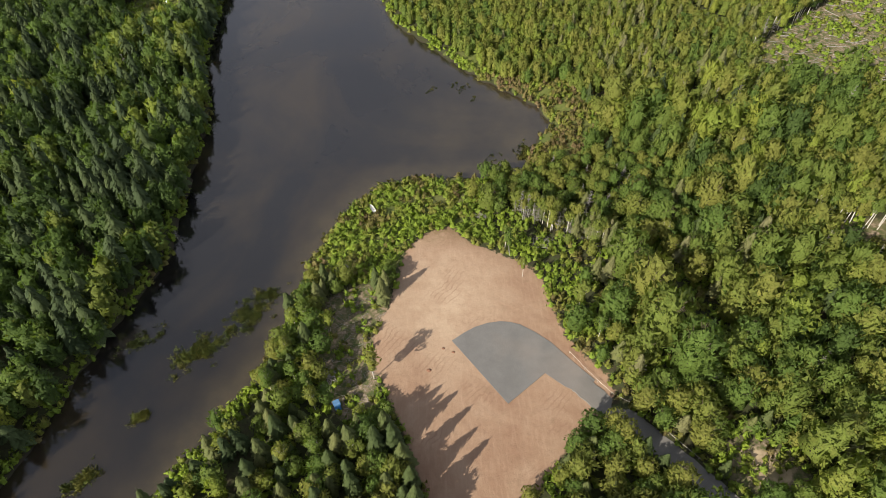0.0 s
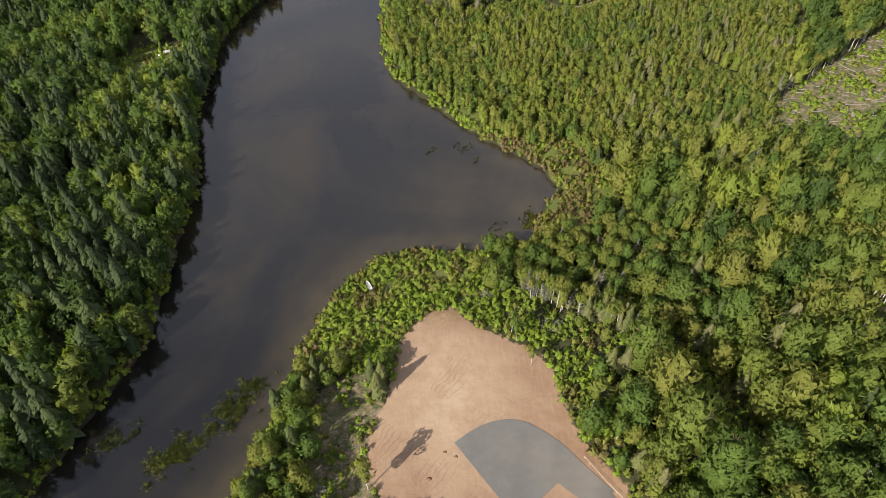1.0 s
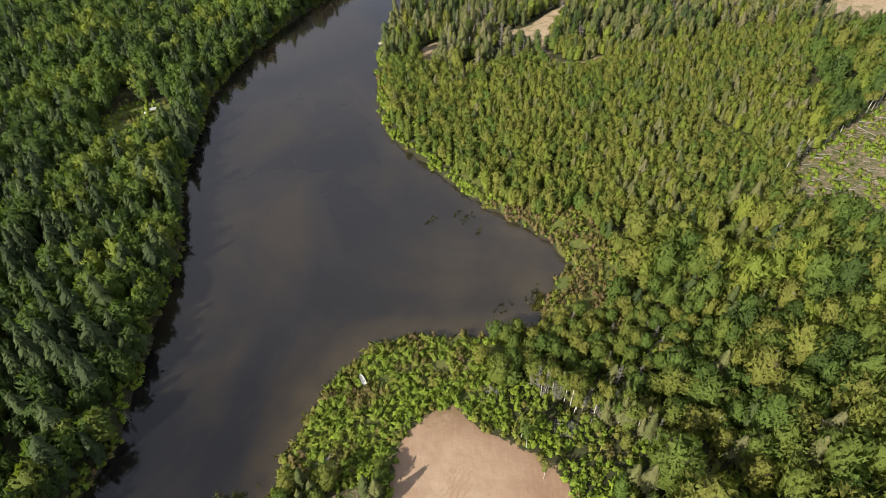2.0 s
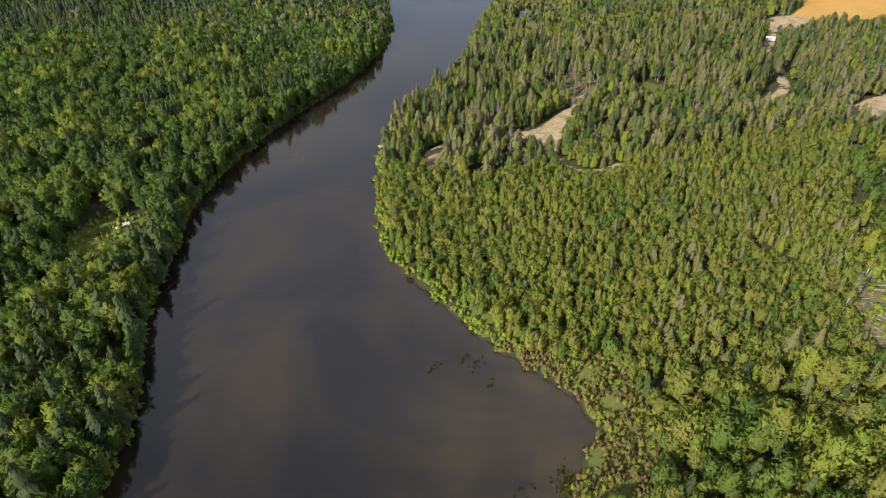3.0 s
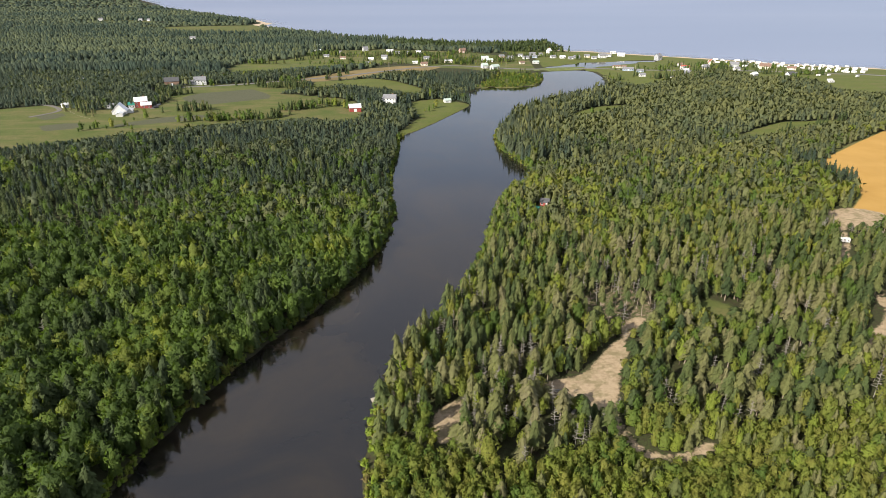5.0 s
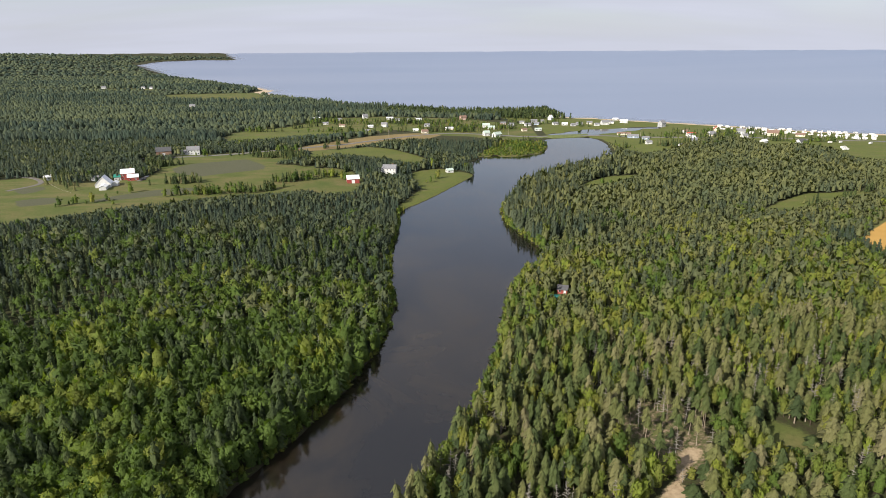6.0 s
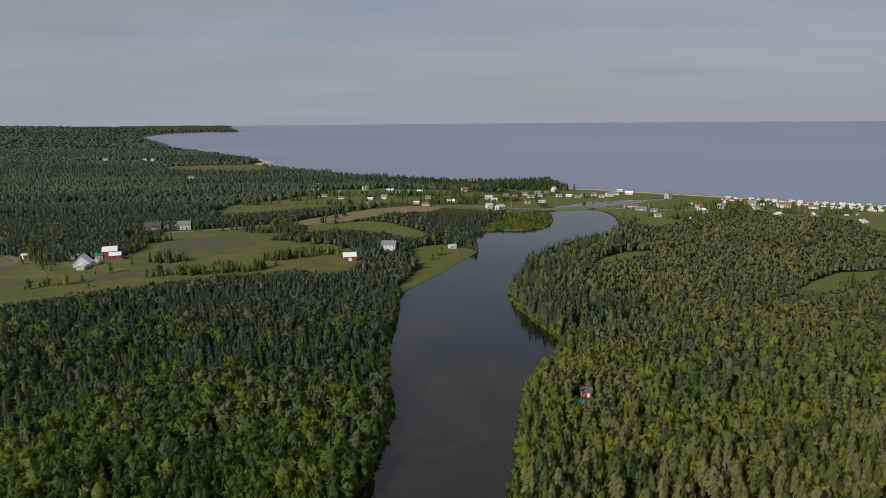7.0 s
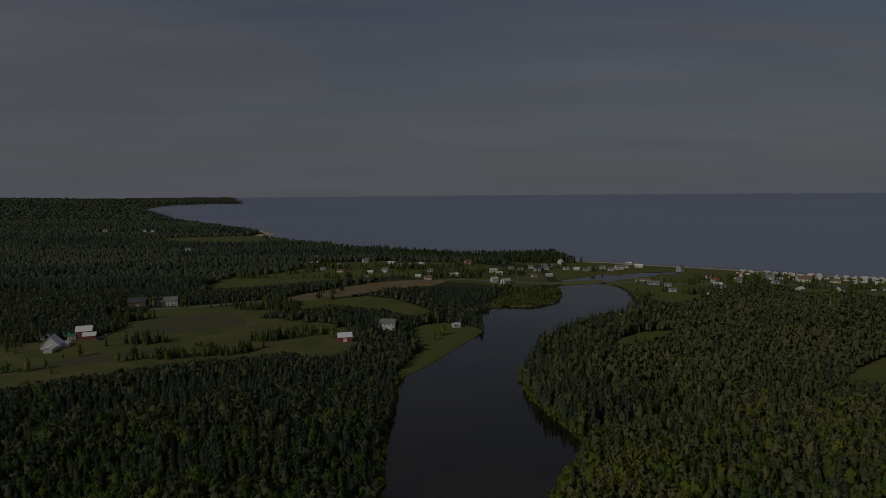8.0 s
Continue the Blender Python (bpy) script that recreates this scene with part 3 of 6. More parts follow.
def conifer(tiers, per, trunk=True, bare=0.0, kite=True, slim=0.62):
    """A spire of drooping boughs, tier over tier, round a narrow inner cone."""
    s = Shape()
    hull(s, 1, 6, 0.10 + bare, 0.95, 0.52, False)
    twist = rng.uniform(0, 6)
    for k in range(tiers):
        f = (k + rng.uniform(-0.25, 0.25)) / tiers if k else 0.0
        z = 0.09 + bare + (0.86 - bare) * f
        for j in range(per):
            a = twist + math.tau * (j + rng.uniform(-0.3, 0.3)) / per + k * 0.9
            ln = ((1 - f) ** slim + 0.05) * rng.uniform(0.6, 1.15)
            wd = ln * (0.26 if kite else 0.44) + 0.05
            c, n = np.array((math.cos(a), math.sin(a), 0)), np.array((-math.sin(a), math.cos(a), 0))
            tip = c * ln + np.array((0, 0, z - 0.03 - 0.03 * rng.random()))
            face = c * 0.8 + np.array((0, 0, 0.55)) + rng.normal(0, 0.16, 3)
            if kite:
                base, mid = np.array((0, 0, z + 0.08)), c * ln * 0.6 + np.array((0, 0, z + 0.03))
                s.add([base, mid + n * wd, tip, mid - n * wd], [(0, 3, 2), (0, 2, 1)], 0, [face, face + n * 0.4, face, face - n * 0.4])
            else:
                mid = c * ln * 0.25 + np.array((0, 0, z + 0.07))
                s.add([mid + n * wd, tip, mid - n * wd], [(0, 2, 1)], 0, [face + n * 0.35, face, face - n * 0.35])
    s.add([(0.07, 0, 0.87), (-0.04, 0.06, 0.87), (-0.04, -0.06, 0.87), (0, 0, 1.05)], [(0, 1, 3), (1, 2, 3), (2, 0, 3)], 0)
    if trunk:
        s.stick((0, 0, -0.05), (0, 0, 0.5), 0.08, 0.05, 1)
    return s.arrays()


def crown(s, count, lobes, low, mid, size, full=0.66, slender=3.4):
    """Leaf sprays over several round lobes, each lobe facing its own way, round an inner body."""
    tall = 1 - mid
    hull(s, 2 if count < 60 else 3, 5 if count < 20 else 7, low + 0.06, mid + tall * (0.55 + 0.35 * full), full, True)
    flat = np.array((1, 1, 1 / slender))
    cs, rs = [np.array((rng.uniform(-0.12, 0.12), rng.uniform(-0.12, 0.12), 1 - 0.40 / slender - 0.02))], [0.42]
    first = rng.uniform(0, math.tau)
    for i in range(lobes):
        a = first + i * 2.4 + rng.uniform(-0.4, 0.4)
        u = 0.75 - 1.15 * (i + 0.5) / lobes + rng.uniform(-0.15, 0.15)
        out = math.sqrt(max(0.0, 1 - u * u)) * rng.uniform(0.48, 0.64)
        cs.append(np.array((out * math.cos(a), out * math.sin(a), mid + u * 0.62 * (tall if u > 0 else mid - low))))
        rs.append(rng.uniform(0.32, 0.50))
    share = np.array(rs) ** 2 / np.sum(np.array(rs) ** 2)
    heart = np.array((0, 0, mid - 0.1))
    for i in range(count):
        for attempt in range(4):
            li = rng.choice(len(cs), p=share)
            u, a = rng.uniform(-0.3, 1.0), rng.uniform(0, math.tau)
            n = np.array((math.sqrt(1 - u * u) * math.cos(a), math.sqrt(1 - u * u) * math.sin(a), u))
            at = cs[li] + n * rs[li] * flat * rng.uniform(0.85, 1.08)
            if all(j == li or np.linalg.norm((at - cs[j]) / flat) > 0.85 * rs[j] for j in range(len(cs))):
                break
        away = (at - heart) / flat
        away /= np.linalg.norm(away) + 1e-9
        face = 0.45 * n + 0.65 * away + rng.normal(0, 0.17, 3)
        lay = n + rng.normal(0, 0.38, 3)
        lay /= np.linalg.norm(lay)
        way = away + np.array((0, 0, 0.35)) + rng.normal(0, 0.45, 3)
        way -= lay * (way @ lay) * 0.8
        way /= np.linalg.norm(way) + 1e-9
        side = np.cross(lay, way)
        side /= np.linalg.norm(side) + 1e-9
        c = size * rng.uniform(0.65, 1.3)
        s.add([at + (side * 0.50 - way * 0.45) * c * flat, at - (side * 0.50 + way * 0.45) * c * flat, at + way * c * 1.25 * flat], [(0, 1, 2)], 0, [face] * 3)


def broadleaf(count, lobes=4, low=0.22, mid=0.62, size=0.30, trunk=True, slender=3.4):
    s = Shape()
    crown(s, count, lobes, low, mid, size, slender=slender)
    if trunk:
        s.stick((0, 0, -0.05), (0.05, 0.03, 0.6), 0.06, 0.03, 1)
    return s.arrays()


def dome(sides=6):
    """A far tree: one uneven crown."""
    s = Shape()
    hull(s, 2, sides, 0.1, 1.0, 1.0, True, 0.34)
    return s.arrays()


def snag():
    """A dead grey tree with bare branches."""
    s = Shape()
    top = np.array((rng.uniform(-0.2, 0.2), rng.uniform(-0.2, 0.2), 1.0))
    s.stick((0, 0, -0.04), top, 0.06, 0.015, 1)
    for i in range(22):
        f = 0.28 + 0.7 * (i + rng.random()) / 22
        a = i * 2.4 + rng.uniform(-0.5, 0.5)
        ln = (1.1 - f) * rng.uniform(0.6, 1.3) + 0.08
        b = top * f
        e = b + np.array((math.cos(a) * ln, math.sin(a) * ln, rng.uniform(-0.03, 0.07)))
        s.stick(b, e, 0.016, 0.005, 1)
        if i % 2:
            m = b + (e - b) * 0.55
            a2 = a + rng.choice((-0.8, 0.8))
            s.stick(m, m + np.array((math.cos(a2) * ln * 0.45, math.sin(a2) * ln * 0.45, 0.02)), 0.010, 0.004, 1)
    return s.arrays()


def tuft(blades):
    s = Shape()
    for i in range(blades):
        a, r = rng.uniform(0, math.tau), rng.uniform(0, 0.8)
        c = np.array((r * math.cos(a), r * math.sin(a), 0))
        b = rng.uniform(0, math.tau)
        n = np.array((math.cos(b), math.sin(b), 0)) * 0.16
        t = c * 1.5 + np.array((rng.uniform(-0.3, 0.3), rng.uniform(-0.3, 0.3), rng.uniform(0.6, 1.0)))
        s.add([c - n, c + n, t], [(0, 1, 2)], 0)
    return s.arrays()


def mesh_of(name, v, f, slots, tint, mats, normals=None):
    me = bpy.data.meshes.new(name)
    me.vertices.add(len(v))
    me.vertices.foreach_set("co", v.astype(np.float32).ravel())
    me.loops.add(len(f) * 3)
    me.loops.foreach_set("vertex_index", f.ravel().astype(np.int32))
    me.polygons.add(len(f))
    me.polygons.foreach_set("loop_start", (np.arange(len(f)) * 3).astype(np.int32))
    me.polygons.foreach_set("material_index", slots.astype(np.int32))
    me.attributes.new("tint", "FLOAT", "POINT").data.foreach_set("value", tint.astype(np.float32))
    if normals is not None:
        me.polygons.foreach_set("use_smooth", np.ones(len(f), bool))
        me.attributes.new("custom_normal", "FLOAT_VECTOR", "POINT").data.foreach_set("vector", normals.astype(np.float32).ravel())
    me.update()
    for m in mats:
        me.materials.append(m)
    return me


def woods(name, shapes, p, h, r, tint, mats, label, category="woods", low=True, up=0.42):
    """All of one kind of tree in one mesh."""
    n = len(p)
    pick = rng.integers(len(shapes), size=n)
    turn = rng.uniform(0, math.tau, n)
    lean = rng.normal(0, 0.045, (n, 2))
    if low:
        h = np.minimum(h * low_here(p), sight_line(p))
        stay = h > 1.8
        p, h, r, tint, pick, turn, lean, n = p[stay], h[stay], r[stay], tint[stay], pick[stay], turn[stay], lean[stay], int(stay.sum())
    z = heights(p)
    vs, fs, ss, ts, ns, base = [], [], [], [], [], 0
    for k, (v, f, s, facing) in enumerate(shapes):
        i = np.where(pick == k)[0]
        if not len(i):
            continue
        c, sn = np.cos(turn[i])[:, None], np.sin(turn[i])[:, None]
        x = (v[None, :, 0] * c - v[None, :, 1] * sn) * r[i][:, None] + v[None, :, 2] * (h[i] * lean[i, 0])[:, None]
        y = (v[None, :, 0] * sn + v[None, :, 1] * c) * r[i][:, None] + v[None, :, 2] * (h[i] * lean[i, 1])[:, None]
        q = np.stack([x + p[i, 0][:, None], y + p[i, 1][:, None], v[None, :, 2] * h[i][:, None] + z[i][:, None]], -1)
        vs.append(q.reshape(-1, 3))
        out = facing + (0, 0, 0.35 * up)
        out = out / np.linalg.norm(out, axis=1)[:, None]
        ns.append(np.stack([out[None, :, 0] * c - out[None, :, 1] * sn, out[None, :, 0] * sn + out[None, :, 1] * c, np.repeat(out[None, :, 2], len(i), 0)], -1).reshape(-1, 3))
        fs.append((f[None] + (base + np.arange(len(i)) * len(v))[:, None, None]).reshape(-1, 3))
        ss.append(np.tile(s, len(i)))
        ts.append(np.repeat(tint[i], len(v)))
        base += len(i) * len(v)
    me = mesh_of(name, np.concatenate(vs), np.concatenate(fs), np.concatenate(ss), np.concatenate(ts), mats, np.concatenate(ns))
    ob = new(name, me)
    return tagged(ob, label, category, kind="stuff")


def jittered(x0, x1, y0, y1, step):
    gx, gy = np.meshgrid(np.arange(x0, x1, step), np.arange(y0, y1, step))
    p = np.stack([gx.ravel(), gy.ravel()], 1)
    p[:, 0] += (np.round(p[:, 1] / step) % 2) * step * 0.5
    return p + rng.uniform(-0.56, 0.56, p.shape) * step


def free(p, margin=1.0):
    """True where trees may stand."""
    d = to_water(p)
    open_ground = np.max([within(p, SANDPIT) + 0.6, within(p, PAD), within(p, LOT), within(p, SCRUB) - 1, within(p, CLEARCUT), within(p, GLADE), within(p, GAP),
                          within(p, YARD), within(p, LANDING), within(p, PINE_GAP), within(p, PINE_GAP_FAR), within(p, CABIN_PLOT), within(p, CAMP), along(p, DRIVE, 2.6), along(p, TRAIL, 1.6), along(p, TRACK, 2.6), along(p, SHORT_TRACK, 1.4), within(p, GRAIN) + 1,
                          union(p, FARMLAND, EAST_FIELD, GREEN_FIELD, RIVER_MEADOW, BARN_PATCH, BACK_PATCH, UPPER_STRIP, LOWER_STRIP, FAR_MEADOW, TRUNK_GAP, VILLAGE, SHORE_GRASS, SALT_MARSH, CLEARING_RIGHT, CLEARING_FAR, PARK, HAY, TILLED), within(p, POINT_MARSH, 0) - 3, within(p, SPIT), np.where(p[:, 1] > 1300, 30, 16) - to_line(p, COAST)], 0)
    return (d > margin) & (open_ground < -0.4), d


OPEN_LOW = [(GLADE, 0), (GAP, 0), (YARD, 0), (LANDING, 0), (CAMP, 0), (CABIN_PLOT, 0), (PINE_GAP, 0), (PINE_GAP_FAR, 0), (TRUNK_GAP, 0), (CLEARING_RIGHT, 0), (CLEARING_FAR, 0), (GRAIN, 0), (TRAIL, 2.0), (TRACK, 3.2), (SHORT_TRACK, 1.5)]


def low_here(p):
    """Young growth stands low on the sunny side of the openings."""
    out = np.ones(len(p))
    for dy, f in ((2.5, 0.42), (5.0, 0.55), (8.5, 0.78)):
        q = p + (0, dy)
        near = np.max([within(q, a, 0) if not w else along(q, a, w) for a, w in OPEN_LOW], 0) > -0.4
        out = np.where(near, np.minimum(out, f), out)
    return out


FIELDS = (FARMLAND, EAST_FIELD, GREEN_FIELD, RIVER_MEADOW, BARN_PATCH, UPPER_STRIP, LOWER_STRIP, HAY, TILLED, VILLAGE, SHORE_GRASS, CLEARING_RIGHT, CLEARING_FAR, SALT_MARSH, FAR_MEADOW)
HOMES = ((-232, 812), (-259, 805), (-29, 722), (-58, 683), (25, 735), (5, 995), (-441, 1416), (-903, 2032))


def sight_line(p):
    """The height that the young woods reach beside the fields, rising away from them."""
    way = p - (0, 210)
    far = np.hypot(way[:, 0], way[:, 1])
    way = way / (far[:, None] + 1e-6)
    out = np.full(len(p), 99.0)
    outer = far > 280
    w, f = way[outer], far[outer]
    cap = np.full(len(w), 99.0)
    for s in (6, 14, 24, 36, 50):
        q = p[outer] + w * s
        hit = np.max([within(q, a, 0) for a in FIELDS], 0) > -1
        for hx, hy in HOMES:
            hit |= np.hypot(q[:, 0] - hx, q[:, 1] - hy) < 10
        cap = np.where(hit, np.minimum(cap, 0.8 + s * 105 / f), cap)
    out[outer] = cap
    return out


def is_left(p):
    return p[:, 0] < np.interp(p[:, 1], [-90, 51, 240, 426, 560, 734, 957], [-125, -66, -45, 5, 20, 80, 180])


# ---- the forest ----
CLOSE = (-34, 62, 36, 131)  # round the sand clearing every tree is a thing of its own


def in_close(p):
    return (p[:, 0] > CLOSE[0]) & (p[:, 0] < CLOSE[1]) & (p[:, 1] > CLOSE[2]) & (p[:, 1] < CLOSE[3]) & ~is_left(p)


def in_reach(p, slack=0.0):
    return np.abs(p[:, 0]) < 0.56 * np.maximum(p[:, 1], 0) + 78 + slack


def grow():
    spruce_near = [conifer(9, 7) for _ in range(6)]
    spruce_mid = [conifer(5, 5, False, 0.0, False) for _ in range(6)]
    spruce_far = [conifer(2, 5, False, 0.0, False) for _ in range(4)]
    leaf_near = [broadleaf(98, 8, 0.18, 0.60, 0.28) for _ in range(8)]
    leaf_big = [broadleaf(170, 11, 0.18, 0.58, 0.19, slender=3.0) for _ in range(8)]
    sapling = [broadleaf(76, 6, 0.10, 0.58, 0.30, False, 4.0) for _ in range(8)]
    leaf_mid = [broadleaf(22, 5, 0.15, 0.60, 0.42, False, 3.0) for _ in range(8)]
    leaf_far = [dome(5) for _ in range(8)]
    leaf_small = [broadleaf(7, 4, 0.15, 0.60, 0.55, False, 3.0) for _ in range(8)]
    pines = [conifer(7, 7, True, 0.22, True, 0.45) for _ in range(6)]
    tall_pines = [conifer(6, 6, True, 0.46, True, 0.4) for _ in range(5)]
    snags = [snag() for _ in range(5)]
    bushes = [broadleaf(12, 4, 0.0, 0.45, 0.5, False, 1.2) for _ in range(6)]

    # both banks of the near reaches
    def put(name, shapes, p, m, h, r, tint, mats, label):
        if m.any():
            woods(name, shapes, p[m], h[m], r[m], np.clip(tint[m], 0, 0.86), mats, label)

    def young_zone(p):
        return ~is_left(p) & (p[:, 1] > 158) & (p[:, 1] < 262 + 10 * wob(p, 0.05, 1.0)) & (p[:, 0] < 0.5 * (p[:, 1] - 20) + 30)

    p = jittered(-320, 330, -70, 390, 2.7)
    ok, d = free(p, 0.1)
    ok &= in_reach(p, 14) & ~in_close(p) & ~young_zone(p) & (d > np.where(is_left(p), 0.3, 1.0))
    p, d = p[ok], d[ok]
    left, x, y = is_left(p), p[:, 0], p[:, 1]
    k = len(p)
    patch = wob(p, 0.07) + 0.6 * wob(p, 0.19, 2.0)
    marsh = ~left & (y > 126) & (y < 168) & (d < 14 + 4 * patch)
    verge = ~left & (d < 3.5)
    pineland = ~left & (y >= 255)
    shore = ~left & (y < 62) & (x < 8)
    oldwood = ~left & ~pineland & ~shore
    chance = np.where(left, np.where(y > 225, 0.26, 0.36) - 0.3 * patch, np.where(pineland, 0.62, np.where(shore, 0.5, 0.12)))
    is_con = (rng.random(k) < chance) & ~marsh & ~verge
    grey = wob(p, 0.045, 4.0) > 0.1
    dead = (rng.random(k) < np.where(pineland, 0.13 * grey + 0.02, np.where(oldwood, 0.02, 0.005))) & ~marsh & ~verge
    thin = (oldwood & (rng.random(k) < 0.60 - 0.14 * ~in_reach(p, -6))) | (left & (rng.random(k) < np.where(y > 225, 0.34, 0.26))) | (pineland & (rng.random(k) < 0.36)) | (shore & (rng.random(k) < 0.22))
    airy = within(p, OPEN_PINES) > 0
    thin |= airy & (rng.random(k) < 0.3)
    live = ~dead & ~marsh & ~verge & ~thin
    near = (y < 345) & (np.abs(x) < 190)
    con, dec = live & is_con, live & ~is_con
    h = np.where(left, 7.0 + 6.5 * rng.random(k) ** 1.5 + 1.5 * (d < 14), np.where(pineland, rng.uniform(6.5, 11.0, k), rng.uniform(6, 10, k))) + 0.8 * patch
    r = h * rng.uniform(0.21, 0.29, k)
    t = np.minimum(np.where(pineland, 0.40 + 0.13 * grey, 0.20) + 0.2 * rng.normal(size=k) + 0.10 * patch, 0.88)
    # Left bank: dark needles, tinted darker still for the deeper shade there.
    t = np.where(left, np.minimum(t - 0.10, 0.2), t)
    stand = wob(p, 0.025, 3.0)
    h = h * (1 + 0.16 * stand)
    pine = con & pineland & ~airy & (rng.random(k) < 0.6)
    put("pine_woods", pines, p, pine, h * 1.14, r * 1.08, t, (NEEDLE, PINE_BARK), "olive-green pine woods with soft rounded tops")
    con &= ~pine
    put("thin_pines", tall_pines, p, live & airy, h * 1.25, r * 0.8, t, (NEEDLE, PINE_BARK), "tall thin pines with bare pale trunks over mossy ground")
    con, dec = con & ~airy, dec & ~airy
    put("spruce_woods", spruce_near, p, con & near, h, r, t, (NEEDLE, BARK), "dense dark green spruce woods along the river bank")
    put("spruce_woods", spruce_mid, p, con & ~near, h, r * 1.1, t, (NEEDLE, BARK), "dense dark green spruce woods farther along the river")
    big = rng.random(k) ** 2
    r = np.where(oldwood, 1.9 + 2.7 * big, np.where(left, np.where(y > 225, 2.0, 1.7) + 1.9 * big, 1.5 + 0.9 * big))
    h = np.where(oldwood, 4.2 + 2.0 * r, np.where(left, 5.0 + 1.5 * r, 4.5 + 1.8 * r)) * rng.uniform(0.85, 1.15, k)
    t = np.where(left, 0.13 + 0.22 * patch, np.where(oldwood, 0.44, 0.50) + 0.18 * patch) + 0.20 * rng.normal(size=k)
    t = np.where(left & (t > 0.46), 0.46 + np.maximum(0, (t - 0.6)) * 1.2 + 0.28 * (t > 0.62), t)
    put("broadleaf_woods", leaf_near, p, dec & near & ~oldwood, h, r, t, (LEAF, BARK), "mixed green broadleaf woods with uneven rounded crowns")
    put("old_woods", leaf_big, p, dec & near & oldwood, h, r, t, (LEAF, BARK), "tall green broadleaf woods with wide crowns of many sizes")
    put("broadleaf_woods", leaf_mid, p, dec & ~near, h, r * 1.1, t, (LEAF, BARK), "mixed green broadleaf woods beyond the river bend")
    put("dead_woods", snags, p, dead, rng.uniform(6, 10.5, k), rng.uniform(1.3, 2.2, k), t, (DEADWOOD, DEADWOOD), "bare grey dead trees scattered through the woods")

    # the lower storey of the old wood
    p = jittered(30, 125, 40, 172, 2.5)
    ok, d = free(p, 5.0)
    ok &= ~young_zone(p) & in_reach(p, 4) & ~is_left(p) & (within(p, HOLLOW) < 0) & ~((p[:, 1] > 126) & (d < 13)) & (rng.random(len(p)) < np.where(in_close(p), 0.12, 0.85))
    p = p[ok]
    k = len(p)
    t = 0.42 + 0.14 * wob(p, 0.07) + 0.08 * wob(p, 0.19, 2.0) + 0.14 * rng.normal(size=k)
    put("old_woods", sapling, p, np.ones(k, bool), rng.uniform(3.2, 6.0, k), rng.uniform(1.4, 2.4, k), t, (LEAF, BARK), "young green trees filling the gaps below the tall woods")

    # the young wood on the right bank
    p = jittered(-40, 190, 150, 285, 2.15)
    ok, d = free(p, 3.5)
    ok &= young_zone(p) & ~((p[:, 1] < 168) & (d < 14)) & (rng.random(len(p)) < 0.93)
    p = p[ok]
    k = len(p)
    patch = wob(p, 0.07) + 0.5 * wob(p, 0.2, 3.0)
    con = rng.random(k) < 0.07 + 0.10 * (p[:, 0] > 55) + 0.06 * patch
    r = 1.25 + 1.25 * rng.random(k) ** 2.2
    h = rng.uniform(4.6, 6.2, k) + 0.5 * patch + 0.9 * (r - 1.5)
    t = 0.53 + 0.10 * patch + 0.13 * rng.normal(size=k) + np.where(rng.random(k) < 0.08, 0.2, 0)
    put("young_woods", sapling, p, ~con, h, r, t, (LEAF, BARK), "dense olive-green young broadleaf trees of even height")
    put("young_spruces", spruce_near, p, con, h * 1.15, r * 1.05, t, (NEEDLE, BARK), "young spruces mixed into the dense young wood")

    # low growth: marsh edge, river verges, spit, under the trees
    q = jittered(-110, 200, 30, 300, 1.25)
    dq = to_water(q)
    spit = within(q, SPIT)
    m = ((dq > 0.1) & (dq < 4.0 + 1.5 * wob(q, 0.2)) & ~is_left(q)) | ((dq > 0.1) & (dq < 19 + 4 * wob(q, 0.07)) & (q[:, 1] > 126) & (q[:, 1] < 180) & ~is_left(q)) | (spit > 0.3)
    m |= (within(q, CLEARCUT) > 0) & (q[:, 0] < 200) & (rng.random(len(q)) < 0.36 + 0.34 * wob(q, 0.25))
    m |= (within(q, SCRUB) > -1) & (rng.random(len(q)) < 0.30 + 0.3 * wob(q, 0.4, 4.0))
    m |= (dq > -0.3) & (dq < 2.6) & is_left(q)
    m |= (q[:, 0] > 36) & (q[:, 1] < 168) & (dq > 2) & (rng.random(len(q)) < 0.22)
    m |= (within(q, CAMP) > -2) & (rng.random(len(q)) < 0.4)
    m |= (within(q, SANDPIT) < 0.2) & (within(q, SANDPIT) > np.where((q[:, 0] > 14) & (q[:, 1] > 66), -12.0, -5.5)) & (dq > 1) & ((q[:, 0] > 4) | (q[:, 1] > 92) | (rng.random(len(q)) < 0.12))
    m |= in_close(q) & (dq > 1) & (rng.random(len(q)) < np.where(within(q, HOLLOW) > -2, 1.0, 0.62)) & (within(q, SCRUB) < 0) & (within(q, LOT) < 0)
    m |= (along(q, DRIVE, 4.2) > 0) & (along(q, DRIVE, 2.0) < 0)
    m |= (within(q, LOT) > -2) & (rng.random(len(q)) < 0.35)
    m &= (within(q, SANDPIT) < 0.5 * wob(q, 0.5) + 0.2) & (within(q, PAD) < -0.3) & (along(q, DRIVE, 2.2) < 0)
    m &= (rng.random(len(q)) < 0.86) & (wob(q, 0.33, 5.0) < 0.85)
    q, spit = q[m], spit[m]
    n = len(q)
    marshy = (q[:, 1] > 126) & (q[:, 1] < 175) & (q[:, 0] > -5)
    tint = np.where(spit > 0, 0.42 + 0.45 * np.exp(within(q, SANDPIT) / 6.0) + 0.24 * wob(q, 0.26, 1.5), np.where(marshy, 0.24 + 0.14 * wob(q, 0.2), 0.62 + 0.3 * wob(q, 0.3, 2.5))) + 0.16 * rng.normal(size=n)
    cut = within(q, CLEARCUT) > -1
